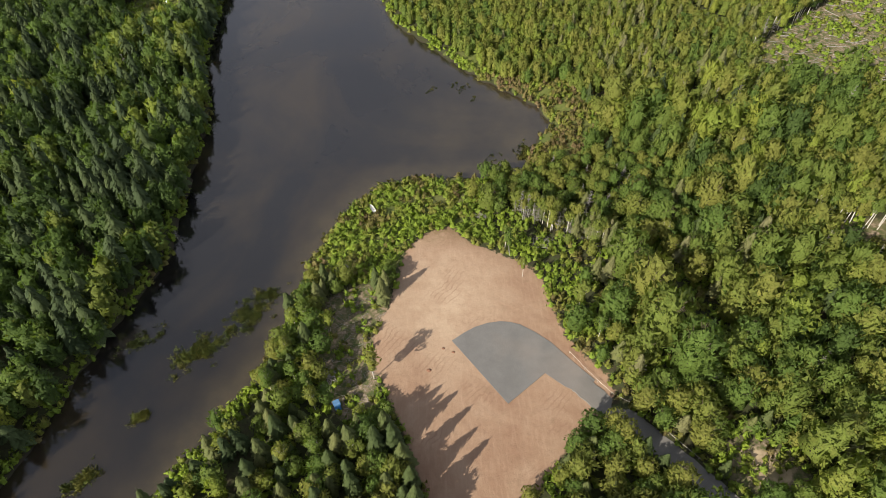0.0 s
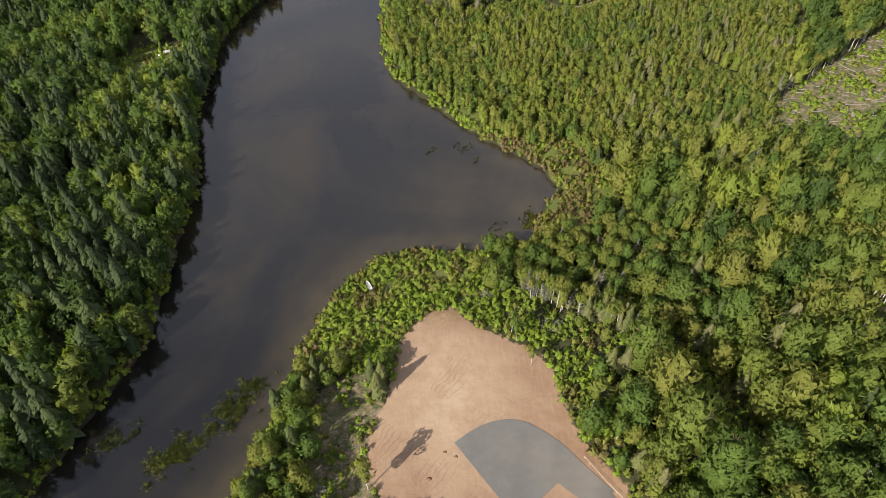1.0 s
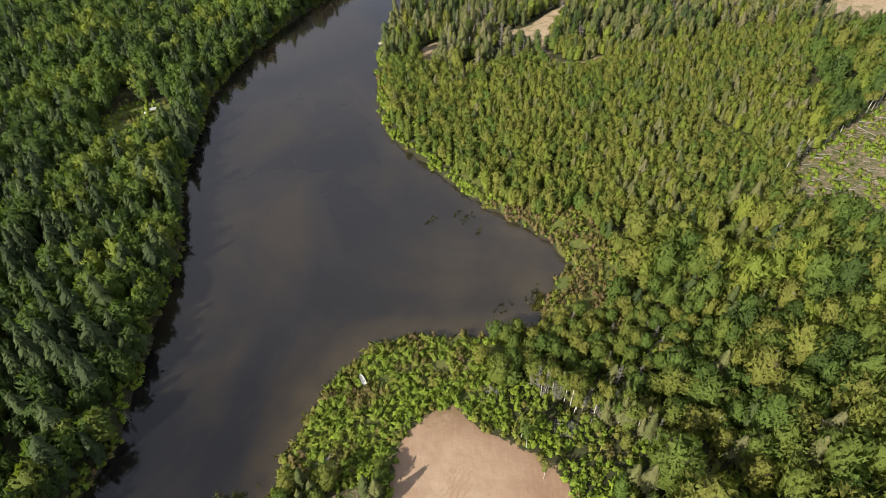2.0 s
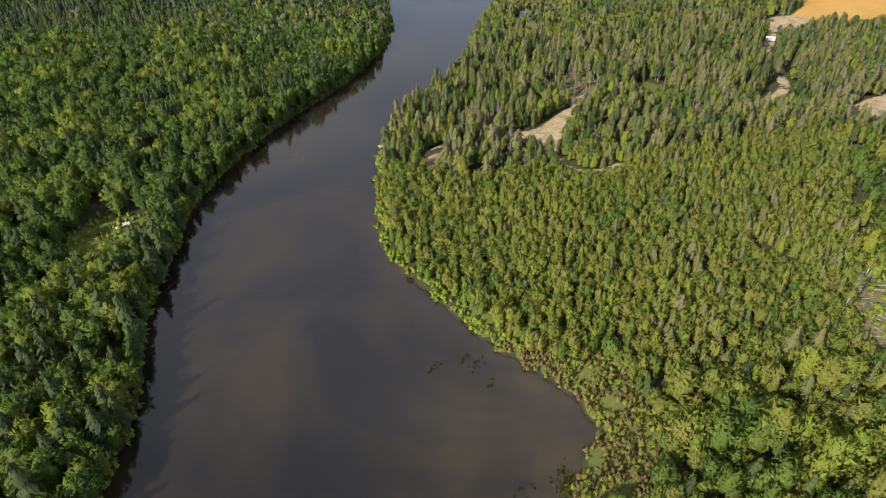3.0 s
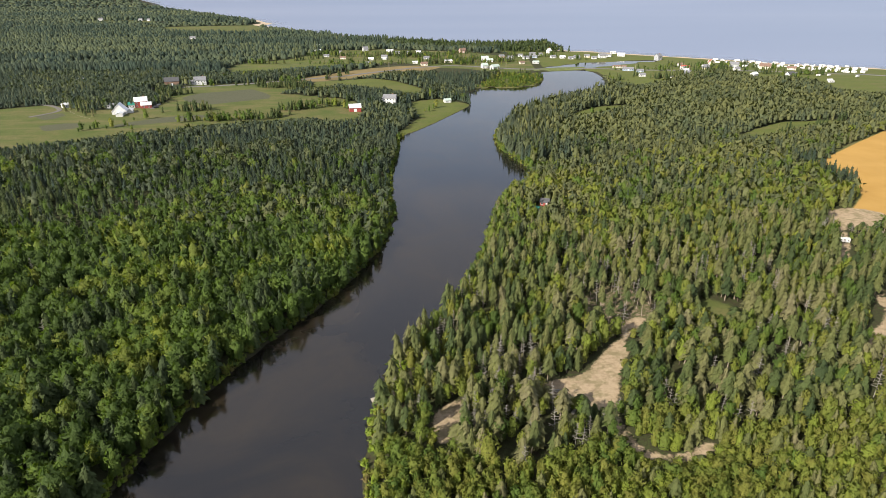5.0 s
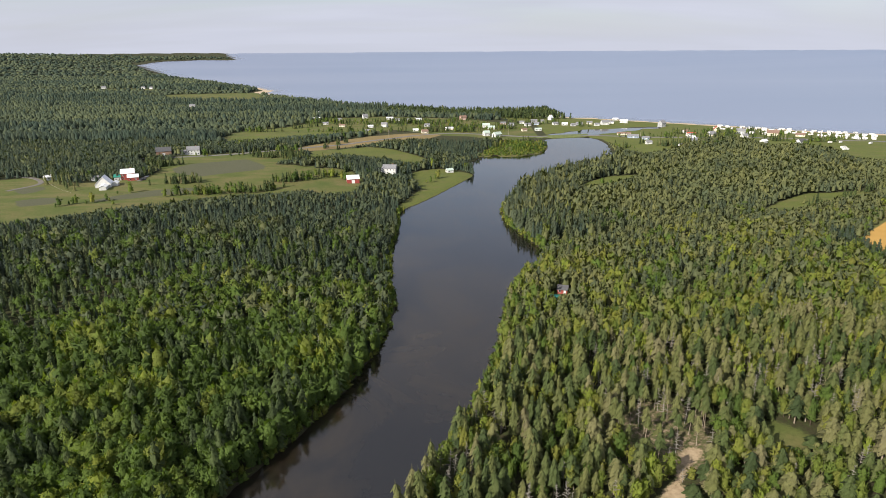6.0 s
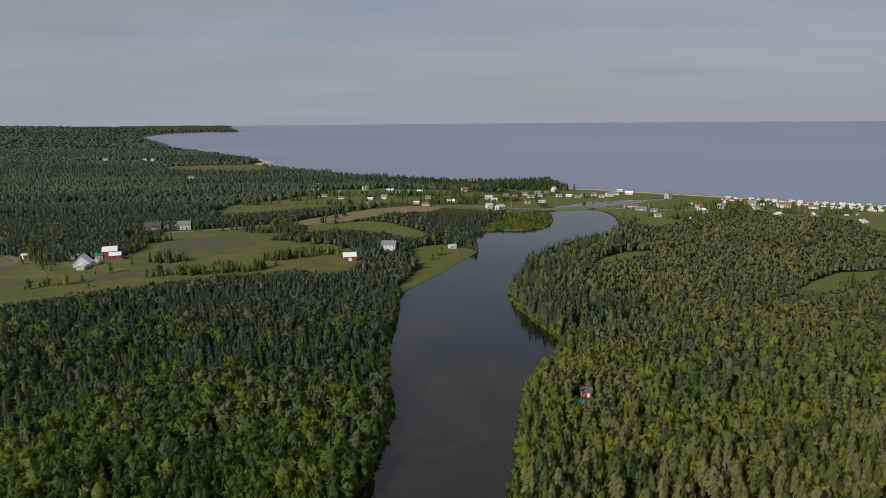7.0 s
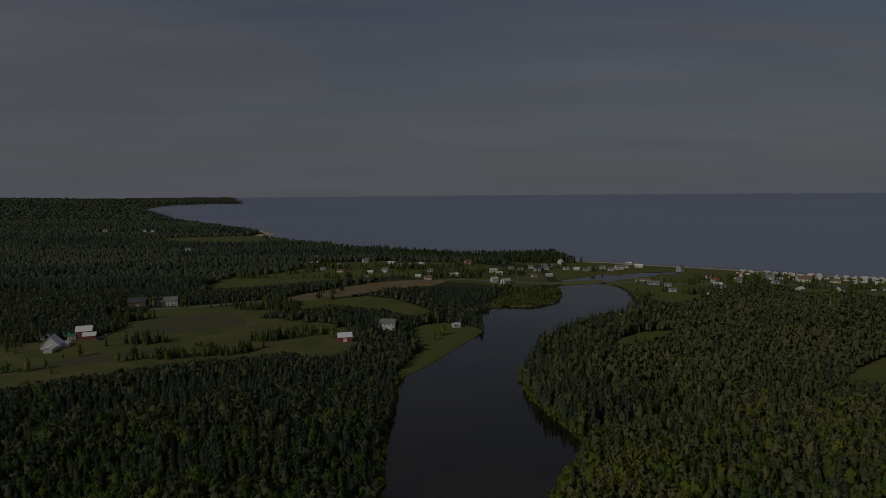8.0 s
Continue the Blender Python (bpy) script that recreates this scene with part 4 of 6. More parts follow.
    tint = np.where(cut, 0.58 + 0.16 * rng.normal(size=n), tint)
    tall = np.where(cut, rng.uniform(0.5, 1.3, n), rng.uniform(0.6, 1.6, n))
    woods("shrubs", bushes, q, tall, np.where(cut, 1.15, np.where(spit > 0, 1.25, 1.0)) * rng.uniform(0.75, 1.25, n), np.clip(tint, 0, 1), (SHRUB, BARK), "bright green and brownish shrubs on the shore", "shrubs", False, 1.5)

    # mid distance, up to the farm fields and the shore
    def stretch(y0, y1, step, leafs, spires, words):
        p = jittered(-480, 560, y0, y1, step)
        ok, d = free(p, 1.5)
        ok &= in_reach(p, 20) & (within(p, POINT_MARSH) < -1)
        p, d = p[ok], d[ok]
        k = len(p)
        left = is_left(p)
        patch = wob(p, 0.035) + 0.5 * wob(p, 0.12, 2.0)
        bank = left & (p[:, 1] < 455 + 12 * wob(p, 0.03, 7.0)) & (d < 130 + 25 * wob(p, 0.04, 2.0))
        head = ~left & (p[:, 1] > 520) & (p[:, 0] < 190) & (d < 45 + 12 * wob(p, 0.05, 4.0))
        share = np.where(bank, 0.22, np.where(left, 0.70 + 0.3 * wob(p, 0.03, 1.0), np.where(p[:, 1] < 560, 0.40, 0.25) + 0.2 * wob(p, 0.04, 6.0)))
        is_con = rng.random(k) < np.where(head, 0.7, share) + 0.2 * np.exp(-d / 10)
        edge = (within(p, GRAIN) > -16) & (p[:, 0] < 240) & (p[:, 1] > 440)
        is_con |= edge
        h = (5.8 + 4.0 * rng.random(k) ** 1.6 + 1.0 * patch) * (1 + 0.2 * wob(p, 0.022, 3.0)) + 4.2 * head
        r = np.minimum(h, 10) * rng.uniform(0.22, 0.34, k) * step / 3.4
        t = 0.16 + 0.14 * rng.normal(size=k) + 0.1 * patch + np.where(left | edge, 0.0, np.where(head, 0.2, 0.34))
        # More trees take the haze-tinted colours farther up the valley.
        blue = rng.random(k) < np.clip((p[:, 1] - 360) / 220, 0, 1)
        for m, mat, tone in ((is_con & ~blue, NEEDLE, "olive-green"), (is_con & blue, HAZY_NEEDLE, "haze-tinted bluish green")):
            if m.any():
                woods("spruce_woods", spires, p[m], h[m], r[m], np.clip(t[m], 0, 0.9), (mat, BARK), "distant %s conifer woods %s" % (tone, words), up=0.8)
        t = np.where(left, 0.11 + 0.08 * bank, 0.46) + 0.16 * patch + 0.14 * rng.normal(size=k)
        for m, mat, tone in ((~is_con & ~blue, LEAF, "yellowish green"), (~is_con & blue, HAZY_LEAF, "haze-tinted dull green")):
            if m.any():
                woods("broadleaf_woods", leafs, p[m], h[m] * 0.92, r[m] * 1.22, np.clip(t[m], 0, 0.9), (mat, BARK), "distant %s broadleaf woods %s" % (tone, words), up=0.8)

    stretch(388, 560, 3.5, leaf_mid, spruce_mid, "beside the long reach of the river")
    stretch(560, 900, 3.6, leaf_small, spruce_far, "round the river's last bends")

    # far woods, with distance haze put into their foliage colours
    far = []
    for y0, y1, x0, x1, step in ((560, 1000, -900, -100, 6.2), (900, 1700, -1300, 260, 7.8), (1700, 2700, -2100, -200, 13.5), (2700, 4300, -3300, -600, 26.0), (500, 900, 440, 900, 9.0)):
        q = jittered(x0, x1, y0, y1, step)
        ok, d = free(q, 3.0)
        ok &= ~((q[:, 1] < 900) & in_reach(q, 20))
        ok &= np.abs(q[:, 0]) < 0.70 * q[:, 1] + 60
        if y0 == 900:
            ok &= ~((q[:, 0] > -60) & (q[:, 1] < 1150)) & (q[:, 1] > 900)
        q = q[ok]
        far.append(np.column_stack([q, np.full(len(q), step)]))
    far = np.concatenate(far)
    q, step = far[:, :2], far[:, 2]
    n = len(q)
    tint = 0.08 + 0.12 * wob(q * (0.4, 1.6), 0.012) + 0.08 * wob(q, 0.05, 2.0) + 0.08 * rng.normal(size=n)
    m = rng.random(n) < 0.5 + 0.5 * wob(q * (0.4, 1.5), 0.012, 5.0)
    hh = rng.uniform(5.5, 9.0, n) * (1 + 0.25 * wob(q * (0.4, 1.5), 0.012, 5.0) + 0.3 * (wob(q * (0.35, 1.6), 0.016, 8.0) > 0.15))
    woods("far_woods", leaf_far, q[~m], hh[~m], step[~m] * rng.uniform(0.36, 0.60, (~m).sum()), np.clip(tint[~m], 0, 1), (HAZY_LEAF, BARK), "far green woods reaching to the coast", up=0.9)
    woods("far_woods", spruce_far + leaf_far[:2], q[m], hh[m] * 1.1, step[m] * rng.uniform(0.36, 0.54, m.sum()), np.clip(tint[m], 0, 1), (HAZY_NEEDLE, BARK), "far dark conifer woods reaching to the coast", up=0.9)

    # the woods go on around the valley
    def inner(q):
        return (np.abs(q[:, 0]) < 200) & (q[:, 1] > -110) & (q[:, 1] < 260)

    q = jittered(-200, 200, -110, 260, 6.5)
    ok, d = free(q, 0.5)
    q = q[ok & ~(in_reach(q, 14) & (q[:, 1] > -70)) & ~in_close(q)]
    n = len(q)
    woods("outer_woods", leaf_mid + spruce_mid[:3], q, rng.uniform(6.0, 9.5, n), rng.uniform(2.0, 3.0, n), np.clip(0.35 + 0.2 * rng.normal(size=n), 0, 0.8), (LEAF, BARK), "green mixed woods on both sides of the valley")
    q = jittered(-560, 640, -300, 600, 14.0)
    ok, d = free(q, 5.0)
    ok &= ~inner(q) & ~in_reach(q, 20) & ~in_close(q) & ~((np.abs(q[:, 0]) < 330) & (q[:, 1] > -70) & in_reach(q, 14)) & ~((q[:, 1] > 500) & (np.abs(q[:, 0]) > 440))
    q = q[ok]
    n = len(q)
    tint = 0.2 + 0.15 * wob(q, 0.03) + 0.12 * rng.normal(size=n)
    woods("outer_woods", leaf_far + spruce_far[:2], q, rng.uniform(6.0, 9.5, n), rng.uniform(5.2, 7.0, n), np.clip(tint, 0, 1), (HAZY_LEAF, BARK), "green mixed woods spreading around the river valley", up=1.0)

    # low growth on the marshy point below the village
    q = jittered(40, 160, 770, 930, 2.6)
    q = q[(within(q, POINT_MARSH) > -1) & (to_water(q) > 0.8) & (rng.random(len(q)) < 0.55 + 0.4 * wob(q, 0.08, 2.0))]
    n = len(q)
    woods("marsh_bushes", bushes, q, rng.uniform(0.8, 2.8, n) + 1.5 * (wob(q, 0.06) > 0.5), rng.uniform(1.2, 2.2, n), np.clip(0.34 + 0.2 * rng.normal(size=n), 0, 0.9), (LEAF, BARK), "low green bushes and reeds on the marshy point", "bushes", False, 0.8)

    # bushes under the bank woods farther down the river
    q = jittered(-110, 110, 298, 640, 1.9)
    dq = to_water(q)
    q = q[(dq > -0.4) & (dq < 2.8) & (within(q, RIVER_MEADOW) < 0)]
    n = len(q)
    woods("bank_bushes", bushes, q, rng.uniform(1.2, 2.6, n), rng.uniform(1.1, 1.8, n), np.clip(0.35 + 0.2 * rng.normal(size=n), 0, 1), (LEAF, BARK), "dark green bushes hanging over the river's edge", "bushes", False, 0.8)


grow()


# ---- helpers for things ----
def part(name, bm, material, parent=None, label=""):
    """One mesh object under a thing or a part."""
    me = bpy.data.meshes.new(name)
    bm.to_mesh(me)
    bm.free()
    me.materials.append(material)
    ob = new(name, me)
    ob.parent = parent
    return tagged(ob, label)


def thing(name, x, y, turn=0.0, z=None, label="", category="", group=""):
    ob = new(name)
    ob.empty_display_size = 0.5
    ob.matrix_world = pose(x, y, height(x, y) if z is None else z, 0, 0, turn)
    return tagged(ob, label, category, group)


def box(x0, x1, y0, y1, z0, z1, bm=None, bevel=0.0):
    bm = bm or bmesh.new()
    vs = [bm.verts.new((x, y, z)) for z in (z0, z1) for x, y in ((x0, y0), (x1, y0), (x1, y1), (x0, y1))]
    fs = [bm.faces.new([vs[i] for i in q]) for q in ((3, 2, 1, 0), (4, 5, 6, 7), (0, 1, 5, 4), (1, 2, 6, 5), (2, 3, 7, 6), (3, 0, 4, 7))]
    if bevel:
        es = list({e for f in fs for e in f.edges})
        bmesh.ops.bevel(bm, geom=es, offset=bevel, segments=2, affect="EDGES", profile=0.5)
    return bm


def rod(a, b, ra, rb, bm=None, sides=8):
    bm = bm or bmesh.new()
    a, b = Vector(a), Vector(b)
    w = (b - a).normalized()
    u = w.cross(Vector((0.3, 0.8, 0.5))).normalized()
    v = w.cross(u)
    r0 = [bm.verts.new(a + ra * (math.cos(math.tau * i / sides) * u + math.sin(math.tau * i / sides) * v)) for i in range(sides)]
    r1 = [bm.verts.new(b + rb * (math.cos(math.tau * i / sides) * u + math.sin(math.tau * i / sides) * v)) for i in range(sides)]
    for i in range(sides):
        j = (i + 1) % sides
        bm.faces.new((r0[i], r0[j], r1[j], r1[i]))
    bm.faces.new(r0[::-1])
    bm.faces.new(r1)
    return bm


def slab(outline, z0, z1, inset=0.15):
    """A flat body with sloping edges over an outline."""
    bm = bmesh.new()
    c = Vector((sum(p[0] for p in outline) / len(outline), sum(p[1] for p in outline) / len(outline)))
    low = [bm.verts.new((p[0], p[1], z0)) for p in outline]
    top = []
    for p in outline:
        q = Vector(p[:2])
        q += (c - q).normalized() * inset
        top.append(bm.verts.new((q.x, q.y, z1)))
    n = len(outline)
    for i in range(n):
        bm.faces.new((low[i], low[(i + 1) % n], top[(i + 1) % n], top[i]))
    bm.faces.new(top)
    bmesh.ops.recalc_face_normals(bm, faces=bm.faces)
    return bm


def ribbon(line, half, z_over, name, material, label, category):
    """A road that follows the ground, a little proud of it."""
    pts = rounded(line, False, 3)
    bm = bmesh.new()
    prev = None
    for i, (x, y) in enumerate(pts):
        a, b = pts[max(0, i - 1)], pts[min(len(pts) - 1, i + 1)]
        t = Vector((b[0] - a[0], b[1] - a[1])).normalized()
        n = Vector((-t.y, t.x))
        row = []
        for f, dz in ((-1.0, -0.35), (-0.93, 0.0), (0.0, 0.06), (0.93, 0.0), (1.0, -0.35)):
            q = Vector((x, y)) + n * half * f * (1 + 0.05 * math.sin(i * 1.7 + f))
            row.append(bm.verts.new((q.x, q.y, height(x, y) + z_over + dz)))
        if prev:
            for k in range(4):
                bm.faces.new((prev[k], prev[k + 1], row[k + 1], row[k]))
        prev = row
    bmesh.ops.recalc_face_normals(bm, faces=bm.faces)
    ob = part(name, bm, material)
    return tagged(ob, label, category, kind="structure")


def gravel_material(name, c, grain=14.0):
    k = Mat(name, 0.95, 0.2)
    a, b, s = k.noise(0.25, 5.0, 0.6), k.noise(grain, 4.0, 0.7), k.noise(0.06, 3.0)
    col = k.mix(k.span(a, 0.35, 0.65), [v * 0.88 for v in c], [v * 1.08 for v in c])
    col = k.mix(k.span(b, 0.35, 0.7, 0, 0.5), col, [v * 0.6 for v in c])
    col = k.mix(k.span(s, 0.5, 0.75, 0, 0.25), col, (0.34, 0.25, 0.18))
    return k.color(col).bump(b, 0.6, 0.05).m


GRAVEL = gravel_material("grey_gravel", (0.150, 0.143, 0.132))
DIRT_ROAD = gravel_material("drive_gravel", (0.155, 0.145, 0.130))
TARMAC = gravel_material("worn_tarmac", (0.16, 0.155, 0.15), 6.0)

# ---- the clearing: gravel pad, drive, edging ----
pad = part("pavement_gravel_pad", slab(PAD, 1.7, 2.09, 0.05), GRAVEL)
tagged(pad, "smooth grey gravel pad spread on the reddish sand", "gravel pad", kind="structure")
ribbon(DRIVE, 2.3, 0.16, "road_drive", DIRT_ROAD, "narrow grey gravel drive leading to the pad", "drive")

WOODPOLE = plain("weathered_pole", (0.42, 0.37, 0.30), 0.8)
TWINE = plain("pale_rope", (0.55, 0.50, 0.42), 0.9)


def rope_fence(line, label):
    """Low posts with a rope along the drive's edge."""
    f = thing("rope_fence", *line[0], z=0, label=label, category="fence")
    f.matrix_world = Matrix.Identity(4)
    pts = rounded(line, False, 2)
    spots = [Vector((x, y, height(x, y))) for x, y in pts]
    post = None
    for p in spots[::2]:
        if post is None:
            post = part("post", rod((0, 0, -0.2), (0, 0, 0.75), 0.06, 0.05), WOODPOLE, f)
            post.location = p
        else:
            q = new("post", post.data)
            q.parent, q.location = f, p
    bm = bmesh.new()
    for a, b in zip(spots, spots[1:]):
        m = (a + b) / 2 + Vector((0, 0, 0.58))
        rod(a + Vector((0, 0, 0.68)), m, 0.03, 0.03, bm, 5)
        rod(m, b + Vector((0, 0, 0.68)), 0.03, 0.03, bm, 5)
    part("rope", bm, TWINE, f, "pale rope strung between posts")


rope_fence([(27.8, 70.4), (31.6, 64.2), (35.8, 58.9), (41.6, 51.9), (46.2, 46)], "low rope fence along the gravel drive")
rope_fence([(31.5, 54.2), (36, 48.6), (40.3, 42.6)], "low rope fence on the drive's wooded side")

# ---- trees round the clearing, each a thing ----
CROWN_SEEDS = {}


def tree_meshes(kind, variant):
    """Trunk and crown meshes of one kind of tree, in metres."""
    key = (kind, variant)
    if key in CROWN_SEEDS:
        return CROWN_SEEDS[key]
    trunk, leaves = Shape(), Shape()
    if kind == "spruce":
        h, r = 10.0, 2.4
        v, f, s, n = conifer(15, 9, False)
        leaves.add(v, f, 0, n)
        trunk.stick((0, 0, -0.03), (0, 0, 0.9), 0.085, 0.01, 0, 6)
        mats, tint = (NEEDLE_OWN, BARK), 0.35
    elif kind == "pine":
        h, r = 11.0, 2.6
        v, f, s, n = conifer(11, 8, False, 0.12)
        leaves.add(v, f, 0, n)
        trunk.stick((0, 0, -0.03), (0.05, 0, 0.95), 0.075, 0.01, 0, 6)
        for i in range(10):
            a = rng.uniform(0, math.tau)
            trunk.stick((0, 0, rng.uniform(0.2, 0.5)), (0.8 * math.cos(a), 0.8 * math.sin(a), rng.uniform(0.25, 0.55)), 0.02, 0.006, 0)
        mats, tint = (NEEDLE_OWN, DEADWOOD), 0.62
    elif kind == "dead":
        h, r = 9.0, 1.8
        v, f, s, n = snag()
        trunk.add(v, f, 0, n)
        v, f, s, n = snag()
        trunk.add(v[6:] * np.array((0.9, 0.9, 0.95)), f[6:] - 6, 0, n[6:])
        mats, tint = (NEEDLE_OWN, DEADWOOD), 0.5
    else:
        slim, bare = kind != "broad", kind == "tall_birch"
        h, r = (10.0, 2.0) if slim else (10.5, 3.6)
        low, mid = (0.58, 0.80) if bare else (0.38, 0.72) if slim else (0.2, 0.6)
        crown(leaves, 210 if slim else 350, 6 if slim else 10, low, mid, 0.22 if slim else 0.16, 0.5 if slim else 0.72, h / r)
        lean = np.array((rng.uniform(-0.25, 0.25), rng.uniform(-0.25, 0.25), 0.0))
        fork = lean * (0.9 if bare else 0.5) + np.array((0, 0, 0.66 if bare else 0.45))
        trunk.stick((0, 0, -0.03), fork, 0.075 if bare else 0.055, 0.05 if bare else 0.038, 0, 6)
        for i in range(4 if slim else 6):
            a = rng.uniform(0, math.tau)
            q = np.array((0.45 * math.cos(a), 0.45 * math.sin(a), rng.uniform(0.72, 0.92)))
            trunk.stick(fork * rng.uniform(0.75, 1.0), q, 0.028, 0.008, 0, 4)
            trunk.stick(q * 0.8, q * 0.8 + np.array((0.25 * math.cos(a + 0.9), 0.25 * math.sin(a + 0.9), 0.12)), 0.014, 0.005, 0, 3)
        mats, tint = (LEAF_OWN, BIRCH if slim else BARK), (0.50 if slim else 0.41)
    out = []
    for label, s, m in (("trunk", trunk, mats[1]), ("crown", leaves, mats[0])):
        if s.v:
            v, f, k, n = s.arrays()
            v = v * np.array((r, r, h))
            out.append((label, mesh_of(kind + "_" + label, v, f, np.zeros(len(f), int), np.full(len(v), tint), (m,), n if label == "crown" else None)))
    CROWN_SEEDS[key] = out
    return out


TREE_WORDS = {
    "spruce": ("spruce_tree", "pointed dark green spruce at the edge of the clearing", "spruce tree"),
    "pine": ("pine_tree", "tall grey-green pine with thin bare lower branches", "pine tree"),
    "dead": ("dead_tree", "bare grey dead tree with broken branches", "dead tree"),
    "birch": ("birch_tree", "slender birch with a white trunk and light green leaves", "birch tree"),
    "tall_birch": ("birch_tree", "tall birch with a long bare white trunk and a small crown", "birch tree"),
    "broad": ("broadleaf_tree", "leafy green broadleaf tree with a wide uneven crown", "broadleaf tree"),
}


def tree(kind, x, y, size=1.0, turn=None, tall=1.0, label=""):
    name, words, cat = TREE_WORDS[kind]
    root = thing(name, x, y, label=label or words, category=cat, group=cat + "s round the clearing")
    turn = rng.uniform(0, 360) if turn is None else turn
    root.matrix_world = pose(x, y, height(x, y), rng.normal(0, 2), rng.normal(0, 2), turn) @ Matrix.Diagonal((size, size, size * tall, 1))
    for label_, me in tree_meshes(kind, int(rng.integers(5))):
        ob = new(label_, me)
        ob.parent = root
    return root


def plant_close():
    named = [("birch", -11.8, 66.5, 1.0, 1.0), ("birch", 18.6, 97.5, 0.62, 1.45), ("birch", 20.8, 91.0, 0.5, 1.3), ("birch", 17.6, 99.0, 0.6, 1.5),
             ("broad", 14.5, 113, 0.85, 1.0), ("broad", 17.5, 115.5, 0.7, 1.1), ("broad", 11.5, 118, 0.55, 1.1), ("broad", 22, 113, 0.65, 1.0), ("birch", 31.2, 80.5, 1.05, 1.05), ("birch", 34, 73, 0.8, 1.0),
             ("broad", 28.3, 52.8, 0.78, 0.8), ("broad", 25.6, 46.5, 0.75, 0.8), ("broad", 15.2, 41.5, 0.42, 1.1), ("broad", 21.5, 44, 0.55, 0.9), ("broad", -10.6, 57.2, 0.62, 0.75),
             ("dead", 53, 60.5, 0.75, 0.8), ("broad", 47.5, 56, 0.95, 0.8), ("broad", 45, 71.5, 1.55, 1.05), ("broad", 41, 67.5, 1.05, 1.0), ("broad", 37.5, 77.5, 1.0, 1.0),
             ("pine", 38.8, 87.5, 0.9, 1.0), ("pine", 36.4, 89, 0.75, 1.0), ("birch", 29.2, 104.6, 0.8, 1.1),
             ("broad", 55.5, 104.5, 1.0, 0.9), ("broad", -24.5, 78.5, 0.8, 0.85), ("broad", -22.5, 73.5, 0.7, 0.9), ("birch", -26.5, 81, 0.85, 0.9), ("birch", -21.5, 78.5, 0.7, 0.9)]
    named += [("broad", 44, 80, 1.45, 1.15), ("broad", 42, 89, 1.35, 1.15), ("broad", 48.5, 63.5, 1.4, 1.1), ("broad", 71.7, 116, 1.1, 1.0), ("pine", 73.8, 94, 1.15, 1.0)]
    named += [("spruce", -7.5, 52, 0.95, 1.15), ("spruce", -5.6, 48.5, 1.0, 1.15), ("spruce", -4.6, 44.5, 0.9, 1.2), ("spruce", -3.8, 40.5, 1.0, 1.2), ("spruce", -9, 55, 0.9, 1.1), ("broad", -7.2, 46, 0.7, 1.1),
              ("broad", -4.0, 37, 0.8, 1.1), ("spruce", -10.5, 51, 1.0, 1.15), ("broad", -12.5, 54, 0.75, 1.0), ("spruce", 1.5, 30, 1.0, 1.1), ("broad", 67.6, 108, 1.15, 1.0), ("pine", 68, 90, 1.1, 1.0)]
    for kind, x, y, s, tall in named:
        tree(kind, x, y, s, tall=tall)
    taken = np.array([(q[1], q[2]) for q in named])
    # the bare grove of thin trunks north-east of the sand
    for i in range(58):
        f = (i + rng.random()) / 58
        x, y = 21.5 + 22.5 * f, 109.5 - 12.0 * f ** 1.25 + rng.uniform(-1.2, 3.2)
        tree(str(rng.choice(["dead", "dead", "tall_birch", "tall_birch", "tall_birch", "pine"])), x, y, rng.uniform(0.5, 0.78), tall=rng.uniform(1.0, 1.35))
    # pale trunks along the edges of the clear-cut and of the opening
    for i in range(16):
        tree("tall_birch", 91 + 1.5 * i + rng.uniform(-0.5, 0.5), 103.6 - 0.5 * i + rng.uniform(-0.8, 1.6), rng.uniform(0.75, 1.0), tall=rng.uniform(1.0, 1.25), label="tall birch with a bare white trunk beside the opening")
    for i in range(34):
        f = i / 33
        tree(str(rng.choice(["tall_birch", "tall_birch", "dead"])), 104.5 + 48 * f + rng.uniform(-1, 1), 179.5 + 33.5 * f + rng.uniform(-1.2, 0.6), rng.uniform(0.6, 0.85), tall=rng.uniform(0.9, 1.25), label="pale thin tree at the edge of the clear-cut")
    for kind, x, y, s, tall in (("birch", 75, 153.5, 1.0, 1.1), ("pine", 84, 165, 1.0, 1.0), ("pine", 88, 163, 1.1, 1.0), ("dead", 83, 150, 0.9, 1.0), ("dead", 20.5, 286, 1.1, 1.0), ("dead", 19.5, 283, 1.0, 1.0), ("dead", 22, 297, 1.1, 1.1), ("dead", 32, 296, 1.0, 1.2), ("dead", -2.3, 273, 0.9, 1.0), ("dead", -8.5, 281, 0.9, 1.0), ("dead", -61, 108, 0.6, 0.8)):
        tree(kind, x, y, s, tall=tall, label="weathered grey tree standing above the young wood")
    for i in range(16):
        tree("dead", rng.uniform(10, 34), rng.uniform(264, 292), rng.uniform(0.8, 1.05), label="bare grey dead tree among the pines by the glade")
    p = jittered(CLOSE[0], CLOSE[1], CLOSE[2], CLOSE[3], 2.75)
    ok, d = free(p, 0.8)
    ok &= in_close(p) & (np.min(np.hypot(p[:, None, 0] - taken[None, :, 0], p[:, None, 1] - taken[None, :, 1]), 1) > 2.2)
    ok &= ~((p[:, 0] > -2) & (p[:, 0] < 21) & (p[:, 1] < 48))
    ok &= ~((p[:, 0] > 18) & (p[:, 0] < 36) & (p[:, 1] > 97) & (p[:, 1] < 112))
    ok &= ~((p[:, 0] > 8) & (p[:, 0] < 30) & (p[:, 1] > 110) & (rng.random(len(p)) < 0.5))
